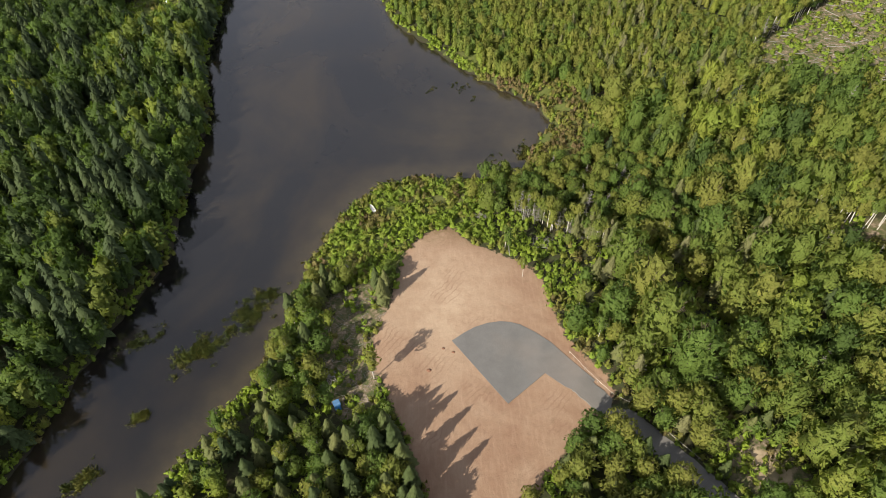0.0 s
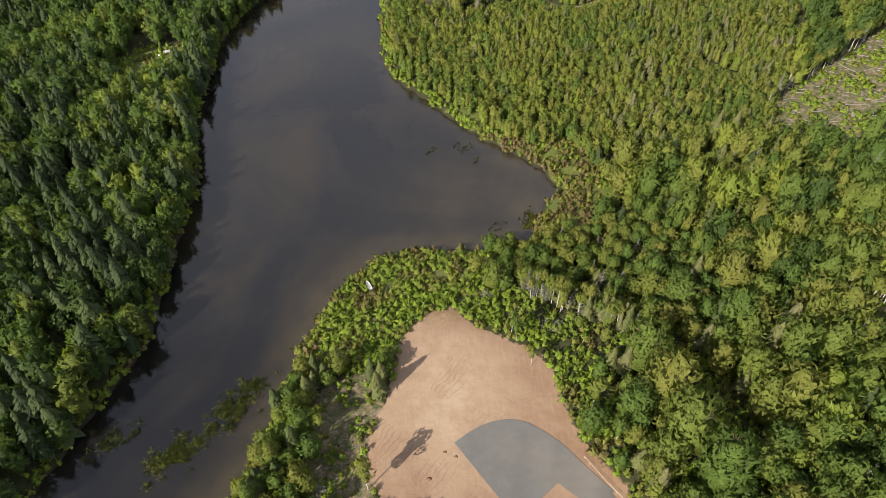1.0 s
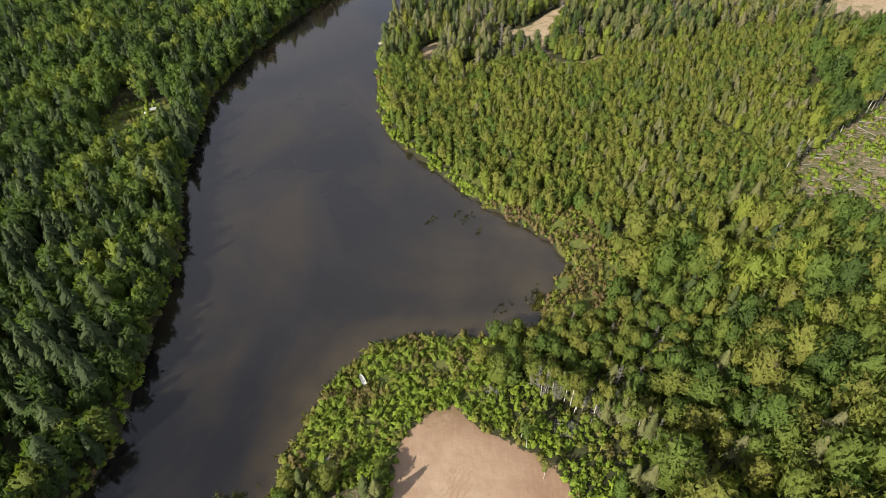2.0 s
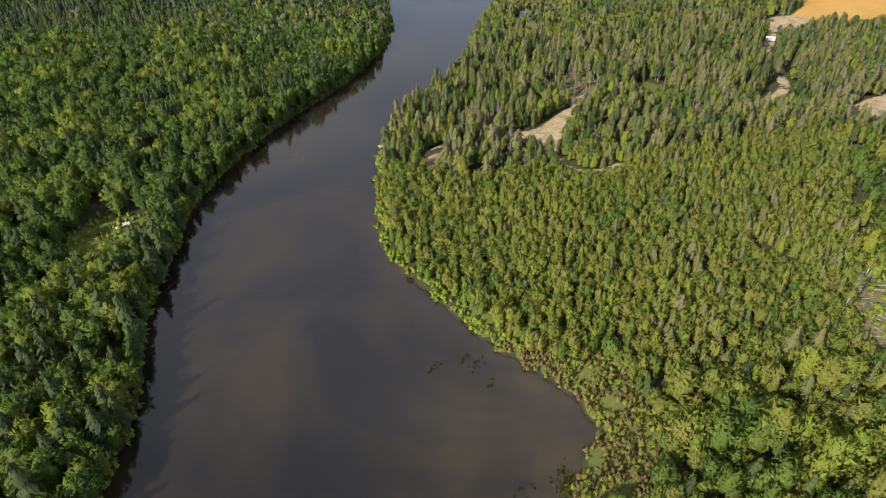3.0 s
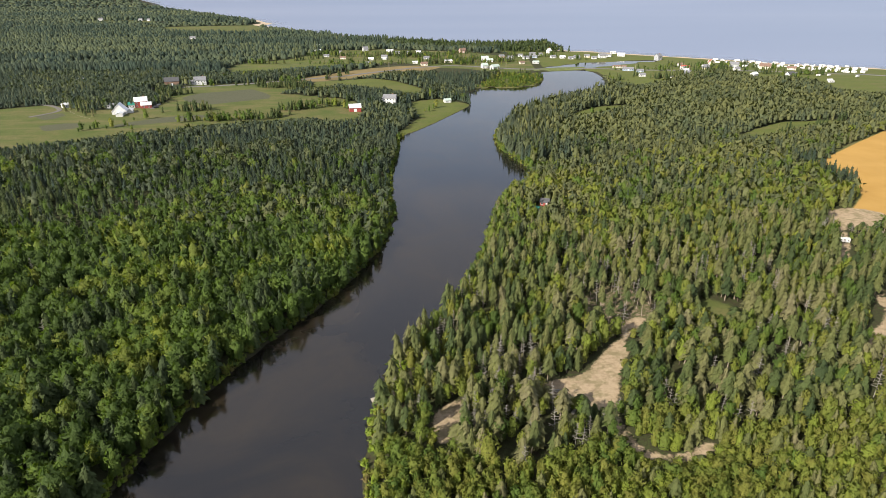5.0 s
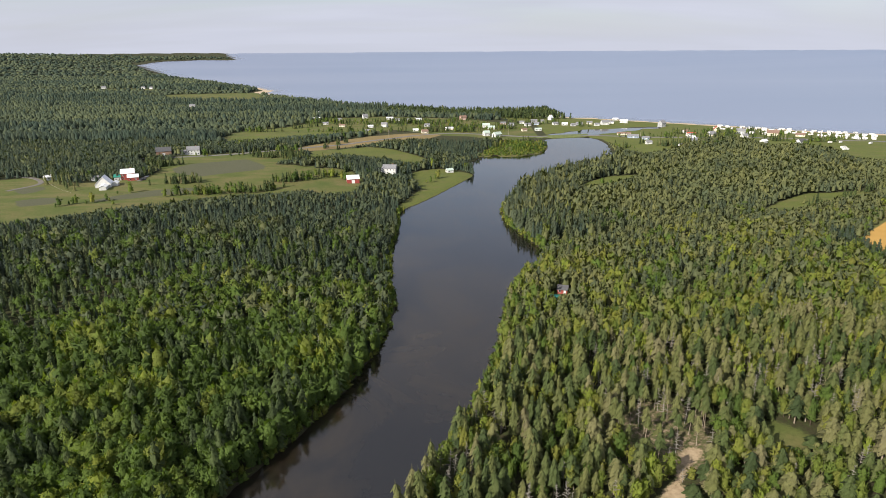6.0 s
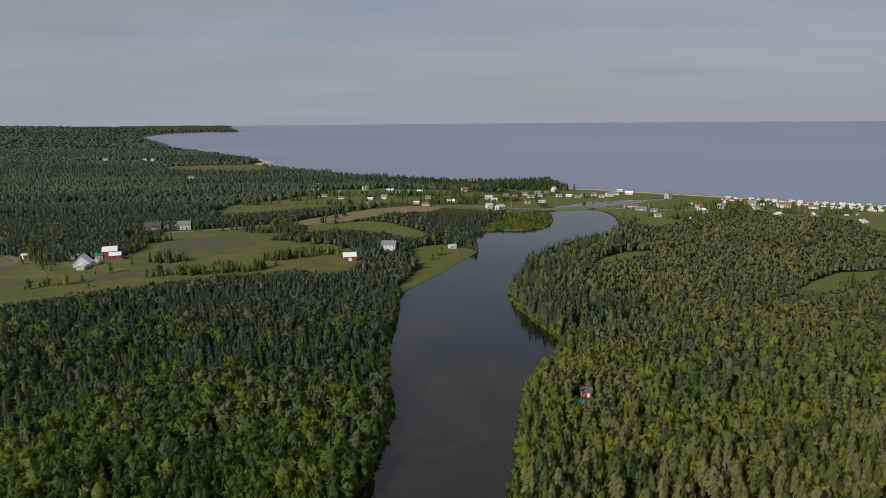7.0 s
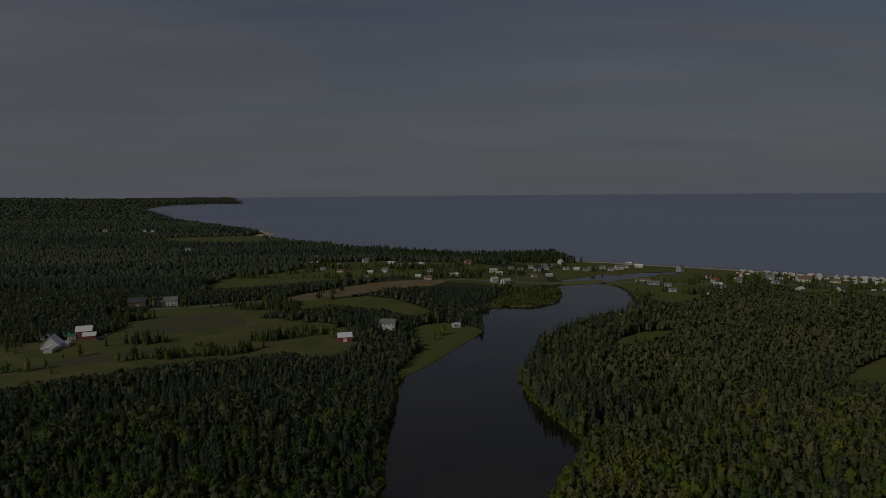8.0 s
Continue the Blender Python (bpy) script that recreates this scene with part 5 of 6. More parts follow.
    ok &= ~((p[:, 0] > 25) & (p[:, 0] < 36) & (p[:, 1] > 66) & (p[:, 1] < 100) & (rng.random(len(p)) < 0.88))
    ok &= ~((p[:, 0] > 15) & (p[:, 0] < 35) & (p[:, 1] > 88) & (p[:, 1] < 100)) & (np.hypot(p[:, 0] + 18.2, p[:, 1] - 58.5) > 4.0)
    ok &= within(p, HOLLOW) < -0.5
    ok &= (to_line(p, GROVE) > 4.2) & ~((p[:, 0] > 15) & (p[:, 0] < 42) & (p[:, 1] > 80) & (p[:, 1] < np.interp(p[:, 0], [22, 32, 39, 45], [109, 106, 101, 96])) & (rng.random(len(p)) < 0.9))
    for (x, y), dd in zip(p[ok], d[ok]):
        u = rng.random()
        if x < 0:
            kind = "spruce" if u < 0.45 else "broad" if u < 0.80 else "birch"
            tallest = 1.3 if y < 58 and x > -16 else 1.0
            s = {"spruce": tallest * rng.uniform(0.55, 0.9), "broad": rng.uniform(0.5, 0.7), "birch": rng.uniform(0.6, 0.85)}[kind]
        elif y < 52:
            kind = "broad" if u < 0.7 else "spruce"
            s = rng.uniform(0.5, 0.75)
        elif y > 112:
            kind = "broad" if u < 0.9 else "dead"
            s = rng.uniform(0.4, 0.62)
        else:
            if rng.random() < 0.5:
                continue
            kind = "broad" if u < 0.86 else "birch" if u < 0.92 else "pine" if u < 0.97 else "dead"
            s = rng.uniform(0.6, 0.95)
        tree(kind, float(x), float(y), s, tall=rng.uniform(0.85, 1.1))


plant_close()

# ---- small things near the clearing and along the banks ----
BLUE = plain("blue_plastic", (0.03, 0.16, 0.42), 0.45, 0.5)
PALE = plain("pale_tarp", (0.62, 0.66, 0.68), 0.6)
WHITE = plain("white_paint", (0.64, 0.63, 0.61), 0.5, vary=0.08)
RED = plain("red_paint", (0.42, 0.06, 0.05), 0.6)
RUST = plain("rusty_red", (0.17, 0.085, 0.05), 0.7)


def blue_toilet(x, y):
    """A blue cabin on skids with a pale roof and a door."""
    t = thing("portable_toilet", x, y, 25, label="small blue plastic cabin with a pale blue roof among the trees", category="portable toilet")
    part("body", box(-0.6, 0.6, -0.6, 0.6, 0.12, 2.1, bevel=0.05), BLUE, t)
    bm = bmesh.new()
    for i in range(5):
        f = i / 4
        box(-0.68 + 0.1 * f, 0.68 - 0.1 * f, -0.68 + 0.1 * f, 0.68 - 0.1 * f, 2.1 + 0.05 * i, 2.15 + 0.05 * i + 0.002, bm)
    part("roof", bm, plain("pale_blue_plastic", (0.08, 0.17, 0.30), 0.4), t, "pale blue roof")
    d = part("door", box(-0.42, 0.42, -0.64, -0.603, 0.2, 1.98, bevel=0.02), BLUE, t)
    part("handle", box(0.25, 0.33, -0.69, -0.642, 1.0, 1.16, bevel=0.01), WHITE, d, "white latch")
    for s in (-0.45, 0.45):
        part("skid", box(s - 0.08, s + 0.08, -0.75, 0.75, -0.05, 0.118, bevel=0.02), DEADWOOD, t)


def rowing_boat(x, y, turn, size, label, lift=0.0):
    t = thing("rowing_boat", x, y, turn, label=label, category="boat")
    t.matrix_world = pose(x, y, height(x, y) + lift, 0, 0, turn) @ Matrix.Scale(size, 4)
    bm = bmesh.new()
    rows = []
    for i in range(9):
        f = i / 8
        w = 0.62 * math.sin(min(1.0, f * 1.7 + 0.12) * math.pi / 2) * (1 if f < 0.85 else 0.93)
        yy = 1.9 - 3.8 * f
        rows.append([bm.verts.new((s * w * k, yy, z)) for s, k, z in ((-1, 1, 0.45), (-1, 0.75, 0.08), (1, 0.75, 0.08), (1, 1, 0.45), (1, 0.9, 0.45), (1, 0.66, 0.13), (-1, 0.66, 0.13), (-1, 0.9, 0.45))])
    for a, b in zip(rows, rows[1:]):
        for k in range(8):
            bm.faces.new((a[k], a[(k + 1) % 8], b[(k + 1) % 8], b[k]))
    bm.faces.new(rows[0])
    bm.faces.new(rows[-1][::-1])
    bmesh.ops.recalc_face_normals(bm, faces=bm.faces)
    part("hull", bm, WHITE, t)
    for yy in (-1.0, 0.2, 1.1):
        part("bench", box(-0.5, 0.5, yy - 0.12, yy + 0.12, 0.32, 0.36), WOODPOLE, t)


def logs(name, x, y, count, length, spread, turn, label):
    """A pile of cut logs."""
    t = thing(name, x, y, turn, label=label, category="log pile")
    base = []
    for i in range(count):
        lay, k = divmod(i, max(2, count // 2))
        ln = length * rng.uniform(0.7, 1.05)
        yy = (k - count / 4) * spread + lay * spread * 0.5 + rng.uniform(-0.05, 0.05)
        r = rng.uniform(0.11, 0.17)
        tilt = rng.uniform(-0.25, 0.25) * spread
        part("log", rod((-ln / 2, yy - tilt, r + lay * 0.25), (ln / 2, yy + tilt, r + lay * 0.25), r, r * 0.8), DEADWOOD, t)
    return t


def slash_logs():
    """Bleached felled trunks strewn over the clear-cut, each a thing."""
    for i in range(330):
        x, y = rng.uniform(102, 196), rng.uniform(150, 234)
        if within(np.array([[x, y]]), CLEARCUT)[0] < 1.2:
            continue
        ln, turn = rng.uniform(1.8, 6.5), rng.normal(-14, 26)
        ob = part("felled_log", rod((-ln / 2, 0, 0.14), (ln / 2, 0.2, 0.16), 0.12, 0.06, sides=6), DEADWOOD)
        ob.matrix_world = pose(x, y, height(x, y), 0, 0, turn)
        tagged(ob, "bleached grey felled trunk lying on the clear-cut", "log", "felled logs on the clear-cut")


def brush_pile(x, y, r, label):
    t = Shape()
    for i in range(70):
        a, b = rng.uniform(0, math.tau), rng.uniform(0, math.tau)
        q = rng.uniform(0, r)
        h = 1.3 * (1 - q / r) * rng.uniform(0.3, 1)
        c = np.array((q * math.cos(a), q * math.sin(a), h))
        w = np.array((math.cos(b), math.sin(b), rng.uniform(-0.15, 0.15))) * rng.uniform(0.5, 1.6)
        t.stick(c - w, c + w, 0.07, 0.03, 0)
    v, f, s, n = t.arrays()
    v[:, 2] = np.maximum(v[:, 2], -0.1)
    ob = new("brush_heap", mesh_of("brush_heap", v, f, s, np.zeros(len(v)), (DEADWOOD,)))
    ob.location = (x, y, height(x, y))
    tagged(ob, label, "brush pile", kind="stuff")


def camp(x, y):
    """A white tarp shelter on poles with gear before it."""
    t = thing("tarp_shelter", x, y, 20, label="white tarp shelter pitched on poles in the grassy camp", category="shelter")
    t.matrix_world = t.matrix_world @ Matrix.Scale(0.62, 4)
    for sx in (-1.5, 1.5):
        for sy in (-1.2, 1.2):
            part("pole", rod((sx, sy, -0.1), (sx, sy, 1.7), 0.04, 0.04), WOODPOLE, t)
    bm = bmesh.new()
    grid = [[bm.verts.new((-1.8 + 3.6 * i / 8, -1.5 + 3 * j / 6, 1.75 + 0.75 * (1 - abs(j - 3) / 3) - 0.12 * math.sin(i * 1.3) * (j % 2))) for j in range(7)] for i in range(9)]
    for i in range(8):
        for j in range(6):
            bm.faces.new((grid[i][j], grid[i + 1][j], grid[i + 1][j + 1], grid[i][j + 1]))
    bmesh.ops.solidify(bm, geom=list(bm.faces), thickness=0.03)
    part("tarp", bm, WHITE, t, "sagging white tarp")
    for dx, dy, m, nm in ((2.6, -0.6, RUST, "storage_box"), (2.2, -1.7, RED, "storage_box"), (-2.4, -1.4, PALE, "storage_box")):
        o = part(nm, box(-0.45, 0.45, -0.3, 0.3, 0, 0.5, bevel=0.04), m)
        o.matrix_world = pose(x + dx, y + dy, height(x + dx, y + dy), 0, 0, 15 * dx)
        tagged(o, "small storage box on the grass beside the shelter", "box", "boxes at the camp")


def dock(x, y, turn):
    t = thing("floating_dock", x, y, turn, 0.0, "short grey plank dock at the water's edge", "dock")
    for i in range(7):
        part("plank", box(-0.75, 0.75, i * 0.3, i * 0.3 + 0.27, 0.42, 0.47), WOODPOLE, t)
    for s in (-0.6, 0.6):
        part("beam", box(s - 0.06, s + 0.06, -0.1, 2.1, 0.28, 0.418), WOODPOLE, t)
        for yy in (0.3, 1.8):
            part("pile", rod((s, yy, -1.2), (s, yy, 0.6), 0.08, 0.08), WOODPOLE, t)


blue_toilet(-18.6, 60.6)
rowing_boat(-13.9, 114.9, 24, 0.75, "small white rowing boat pulled up into the shore shrubs", 0.8)
rowing_boat(-91.6, 217.4, 115, 0.8, "white rowing boat lying on the grass of the camp")
camp(-92, 230.5)
dock(-14.9, 281.5, 20)
logs("log_pile", 37.4, 281.2, 7, 5.0, 0.34, -8, "small pile of pale logs in the sandy glade")
logs("log_pile", 39.2, 271.6, 4, 3.0, 0.34, 60, "few reddish logs under the trees by the glade")
slash_logs()
brush_pile(179, 285, 5.5, "heap of grey brush on the sandy landing")
brush_pile(-19.5, 96.5, 2.6, "heap of grey driftwood and brush on the spit")
brush_pile(-21, 67, 2.4, "heap of dead branches beside the clearing")
brush_pile(27.5, 101, 3.0, "tangle of fallen grey branches in the thin grove")
brush_pile(34, 103.6, 2.8, "tangle of fallen grey trunks in the thin grove")
brush_pile(39.5, 99.5, 2.6, "grey fallen branches at the grove's edge")
brush_pile(13.5, 110.5, 2.6, "fallen grey branches under the small trees")
# Small brown plants on the sand, simplified to low mounds.
for x_, y_, r_ in ((-0.9, 67.8, 0.45), (2.2, 72.8, 0.3), (4.2, 71.8, 0.35), (26, 93, 0.3)):
    low_plant = Shape()
    hull(low_plant, 3, 9, -0.2, 0.55, 1.0, True)
    v_, f_, s_, n_ = low_plant.arrays()
    o_ = new("sand_plant", mesh_of("sand_plant", v_ * r_ * np.array((1.3, 1.0, 0.9)), f_, s_, np.zeros(len(v_)), (RUST,)))
    o_.location = (x_, y_, height(x_, y_))
    tagged(o_, "small brown plant on the sand, built as a low mound", "mound", "earth mounds on the sand")


def cut_sticks():
    """Pale branches and splinters left on the felled ground."""
    s = Shape()
    for i in range(1100):
        x, y = rng.uniform(100, 196), rng.uniform(150, 234)
        q = np.array([[x, y]])
        if within(q, CLEARCUT)[0] < 0.5:
            continue
        a, ln = rng.choice((-0.5, -0.2, 0.3, 1.2)) + rng.normal(0, 0.25), rng.uniform(0.6, 3.2)
        z = height(x, y) + 0.12
        d = np.array((math.cos(a), math.sin(a), rng.uniform(-0.05, 0.12))) * ln / 2
        s.stick(np.array((x, y, z)) - d, np.array((x, y, z + 0.1)) + d, 0.09, 0.04, 0)
    for i in range(420):
        x, y = rng.uniform(-26, -8), rng.uniform(56, 93)
        if within(np.array([[x, y]]), SCRUB)[0] < 0.3:
            continue
        a, ln, z = rng.uniform(0, math.tau), rng.uniform(0.5, 2.2), height(x, y) + 0.08
        d = np.array((math.cos(a), math.sin(a), rng.uniform(-0.1, 0.25))) * ln / 2
        s.stick(np.array((x, y, z)) - d, np.array((x, y, z + 0.1)) + d, 0.05, 0.02, 0)
    v, f, m, n = s.arrays()
    tagged(new("cut_branches", mesh_of("cut_branches", v, f, m, np.zeros(len(v)), (DEADWOOD,))), "pale grey cut branches strewn over felled and scrubby ground", "branches", kind="stuff")


cut_sticks()


def water_weeds():
    """Reed islands and floating weed in the shallows."""
    beds = [(-49, 76, 5.5, 3.0, 0.75, 260), (-41, 84, 6.5, 3.2, 0.6, 300), (-37, 90, 3.5, 2.0, 0.6, 90), (-62, 79, 5, 2.0, 0.2, 80), (-57, 61.5, 2.2, 1.0, 0.8, 60),
            (-64, 49.5, 4.5, 1.6, 0.6, 110), (2.5, 168.7, 4.0, 1.0, 0.8, 14), (9.5, 171, 2.5, 0.9, 0.8, 10), (12.3, 169, 3.5, 1.0, 0.8, 14), (18, 135, 3.0, 1.5, 0.7, 14), (28, 136.5, 3.0, 2.0, 0.9, 70), (15.5, 163, 2.0, 1.0, 0.7, 8), (26.5, 140, 2.5, 1.8, 0.7, 16)]
    shapes = [tuft(26) for _ in range(5)]
    P, H, R, T = [], [], [], []
    for x, y, a, b, tint, n in beds:
        q = rng.normal(0, 0.5, (n, 2)) * (a, b)
        c, s = math.cos(0.75), math.sin(0.75)
        q = np.column_stack([q[:, 0] * c - q[:, 1] * s + x, q[:, 0] * s + q[:, 1] * c + y])
        q = q[wob(q, 0.7, x) > -0.35]
        P.append(q)
        H.append(rng.uniform(0.2, 0.6, len(q)))
        R.append(rng.uniform(0.5, 1.05, len(q)) * (0.5 if n < 20 else 1.0))
        T.append(np.clip(tint + 0.25 * rng.normal(size=len(q)) + 0.25 * wob(q, 0.4, 2.0), 0, 1))
    p = np.concatenate(P)
    ob = woods("reeds", shapes, p, np.concatenate(H), np.concatenate(R), np.concatenate(T), (REED,), "green and yellowish reeds standing in the shallow water", "reeds", False, 5.0)
    me = ob.data
    n = len(me.vertices)
    co = np.empty(n * 3, np.float32)
    me.vertices.foreach_get("co", co)
    co = co.reshape(-1, 3)
    k = len(shapes[0][0])
    low = co.reshape(-1, k, 3)[:, :, 2].min(1)
    co[:, 2] -= np.repeat(low, k) + 0.05
    me.vertices.foreach_set("co", co.ravel())


water_weeds()


# ---- houses, barns and trailers ----
def paint(name, c, rough=0.6):
    return plain(name, c, rough, vary=0.12, scale=0.6)


SIDINGS = {
    "white": paint("white_siding", (0.60, 0.60, 0.58)), "cream": paint("cream_siding", (0.62, 0.55, 0.42)), "red": paint("barn_red", (0.30, 0.065, 0.055)),
    "grey": paint("grey_siding", (0.36, 0.37, 0.38)), "blue": paint("blue_grey_siding", (0.30, 0.37, 0.46)), "brown": paint("brown_siding", (0.26, 0.17, 0.12)), "pink": paint("pinkish_siding", (0.50, 0.33, 0.27)),
}
ROOFS = {
    "white": plain("white_metal_roof", (0.78, 0.79, 0.80), 0.35, 0.5, vary=0.06), "grey": plain("grey_shingles", (0.20, 0.20, 0.21), 0.9), "dark": plain("dark_shingles", (0.085, 0.085, 0.09), 0.9),
    "green": plain("green_metal_roof", (0.03, 0.23, 0.17), 0.4, 0.5), "brown": plain("brown_shingles", (0.20, 0.13, 0.10), 0.9), "red": plain("red_roof", (0.42, 0.09, 0.06), 0.6), "pale": plain("pale_green_roof", (0.42, 0.50, 0.44), 0.6),
}
TRIM = plain("trim_white", (0.78, 0.78, 0.76), 0.5, vary=0.05)
GLASS = Mat("window_glass", 0.08, 0.6).color((0.025, 0.03, 0.035)).m
CHIMNEY = plain("chimney_brick", (0.30, 0.14, 0.10), 0.9)
TYRE = plain("tyre_rubber", (0.03, 0.03, 0.03), 0.9)


def gabled(w, d, h, rise):
    """Walls with gable ends, ridge along x."""
    bm = bmesh.new()
    x, y = w / 2, d / 2
    b = [bm.verts.new(p) for p in ((-x, -y, -0.4), (x, -y, -0.4), (x, y, -0.4), (-x, y, -0.4))]
    t = [bm.verts.new(p) for p in ((-x, -y, h), (x, -y, h), (x, y, h), (-x, y, h))]
    r = [bm.verts.new((-x, 0, h + rise)), bm.verts.new((x, 0, h + rise))]
    for q in ((b[0], b[1], t[1], t[0]), (b[2], b[3], t[3], t[2]), (b[1], b[2], t[2], r[1], t[1]), (b[3], b[0], t[0], r[0], t[3]), (b[3], b[2], b[1], b[0]), (t[0], t[1], r[1], r[0]), (t[2], t[3], r[0], r[1])):
        bm.faces.new(q)
    return bm


def roof_of(w, d, h, rise, over=0.35, thick=0.14):
    bm = bmesh.new()
    x, s = w / 2 + over, rise / (d / 2)
    for sg in (-1, 1):
        e = sg * (d / 2 + over)
        ez = h - over * s
        low, top = [], []
        for xx, yy, zz in ((-x, e, ez), (x, e, ez), (x, 0, h + rise), (-x, 0, h + rise)):
            low.append(bm.verts.new((xx, yy, zz + 0.02)))
            top.append(bm.verts.new((xx, yy, zz + 0.02 + thick)))
        bm.faces.new(low)
        bm.faces.new(top)
        for i in range(4):
            j = (i + 1) % 4
            bm.faces.new((low[i], low[j], top[j], top[i]))
    bmesh.ops.recalc_face_normals(bm, faces=bm.faces)
    return bm


def opening(parent, name, x, y, z, w, h, face, mat):
    """A window with its frame and pane, or a door, a little proud of the wall. face: 0 front, 1 back, 2 right end, 3 left end."""
    def slab_at(w0, h0, d0, d1):
        if face < 2:
            s = -1 if face == 0 else 1
            a, b = sorted((y + s * d0, y + s * d1))
            return box(x - w0 / 2, x + w0 / 2, a, b, z - h0 / 2, z + h0 / 2)
        s = 1 if face == 2 else -1
        a, b = sorted((x + s * d0, x + s * d1))
        return box(a, b, y - w0 / 2, y + w0 / 2, z - h0 / 2, z + h0 / 2)
    o = part(name, slab_at(w, h, 0.004, 0.06), mat, parent)
    if name == "window":
        part("pane", slab_at(w * 0.82, h * 0.84, 0.064, 0.08), GLASS, o)
    return o


def house(name, x, y, turn, w, d, h, rise, wall, roof, label, category="house", chimney=False, wing=None, big_door=False, group="", porch=False):
    t = thing(name, x, y, turn, label=label, category=category, group=group)
    part("wall", gabled(w, d, h, rise), SIDINGS[wall], t)
    part("roof", roof_of(w, d, h, rise), ROOFS[roof], t)
    n = max(2, int(w / 2.6))
    floors = max(1, int(h / 2.5))
    door_at = n // 2
    for f in range(floors):
        z = 1.45 + 2.5 * f
        for i in range(n):
            xx = -w / 2 + w * (i + 0.5) / n
            if f == 0 and i == door_at:
                if big_door:
                    opening(t, "door", xx, -d / 2, 1.3, 2.6, 2.6, 0, TRIM)
                else:
                    opening(t, "door", xx, -d / 2, 1.05, 0.95, 2.1, 0, TRIM)
            elif not big_door or f:
                opening(t, "window", xx, -d / 2, z, 1.1, 1.2, 0, TRIM)
            if not big_door and i % 2 == 0:
                opening(t, "window", xx, d / 2, z, 1.1, 1.2, 1, TRIM)
        for face, xe in ((2, w / 2), (3, -w / 2)):
            opening(t, "window", xe, 0, z, 1.1, 1.2, face, TRIM)
    if chimney:
        part("chimney", box(w * 0.2, w * 0.2 + 0.7, 0.3, 1.0, h, h + rise + 0.9, bevel=0.03), CHIMNEY, t)
    if wing:
        for ww, wd, wh, wr, wx, wy, wall2, roof2 in wing:
            o = part("wing_wall", gabled(ww, wd, wh, wr), SIDINGS[wall2], t)
            o.location = (wx, wy, 0)
            o2 = part("wing_roof", roof_of(ww, wd, wh, wr), ROOFS[roof2], t)
            o2.location = (wx, wy, 0)
            for i in range(2):
                opening(o, "window", ww * (i - 0.5) * 0.5, -wd / 2, 1.4, 1.0, 1.1, 0, TRIM)
    if porch:
        part("porch_roof", box(-w / 2, w / 2, -d / 2 - 2.6, -d / 2 - 0.05, 2.45, 2.6), ROOFS[roof], t)
        for i in range(4):
            xx = -w / 2 + 0.3 + (w - 0.6) * i / 3
            part("porch_post", box(xx - 0.08, xx + 0.08, -d / 2 - 2.5, -d / 2 - 2.34, -0.3, 2.448), TRIM, t)
    return t


def trailer_of(w, label):
    t = thing("camping_trailer", 0, 0, 0, 0, label, "trailer")
    part("body", box(-w / 2, w / 2, -1.25, 1.25, 0.5, 3.0, bevel=0.25), WHITE, t)
    part("stripe", box(-w / 2 + 0.3, w / 2 - 0.3, -1.262, 1.262, 1.1, 1.35), SIDINGS["grey"], t, "grey stripe along the side")
    for i in range(3):
        xx = -w / 2 + w * (i + 0.7) / 3.4
        part("window", box(xx - 0.45, xx + 0.45, -1.275, -1.252, 1.65, 2.3), GLASS, t)
    part("door", box(w * 0.18, w * 0.18 + 0.65, -1.278, -1.253, 0.6, 2.45), TRIM, t)
    for s in (-1.1, 1.1):
        wh = part("wheel", rod((0.3, s - 0.12, 0.35), (0.3, s + 0.12, 0.35), 0.35, 0.35, sides=12), TYRE, t)
    part("tow_bar", box(-w / 2 - 1.1, -w / 2 + 0.1, -0.06, 0.06, 0.42, 0.5), TYRE, t)
    return t


def car(x, y, turn, c, label):
    t = thing("car", x, y, turn, label=label, category="car")
    m = plain("car_paint", c, 0.3, 0.6, vary=0.05)
    part("body", box(-2.2, 2.2, -0.9, 0.9, 0.3, 0.95, bevel=0.15), m, t)
    part("cabin", box(-1.2, 1.1, -0.78, 0.78, 0.9, 1.5, bevel=0.2), GLASS, t, "dark glazed cabin")
    for sx in (-1.35, 1.35):
        for sy in (-0.82, 0.82):
            part("wheel", rod((sx, sy - 0.1, 0.32), (sx, sy + 0.1, 0.32), 0.33, 0.33, sides=10), TYRE, t)


# the farm
house("barn", -246, 654, 104, 10, 11, 2.6, 5.6, "white", "white", "white barn with a steep white metal roof and low wings", "barn", big_door=True, wing=[(16, 5, 2.2, 1.0, -6.5, -1.5, "white", "white"), (6, 4.5, 2.3, 1.1, 2, -7.2, "white", "white")])
house("farmhouse", -241, 684, 20, 10, 8, 5.4, 3.0, "red", "white", "two-storey red farmhouse with a white metal roof and a green-roofed side", "house", chimney=True, wing=[(8, 6, 3.0, 2.0, 4, -7.2, "red", "white"), (5, 7, 3.0, 1.6, -7.6, -1, "white", "green")])
house("shed", -264, 678, 8, 7, 4.5, 2.5, 1.3, "grey", "grey", "small weathered grey shed beside the farm yard", "shed")
house("shed", -305, 685, 60, 7, 4.5, 2.8, 1.2, "white", "white", "small white shed at the end of the field track", "shed")
house("house", -232, 812, 15, 12, 9, 5.2, 3.0, "white", "grey", "large white house with grey roofs and a wing above the field", chimney=True, wing=[(10, 7, 3.0, 1.8, -11, 1, "white", "grey")])
house("barn", -259, 805, 20, 14, 9, 4.5, 3.5, "brown", "dark", "dark weathered barn beside the trees", "barn", big_door=True)
house("barn", -58, 683, 12, 10, 7, 3.6, 2.6, "red", "white", "small red barn with a white metal roof", "barn", big_door=True)
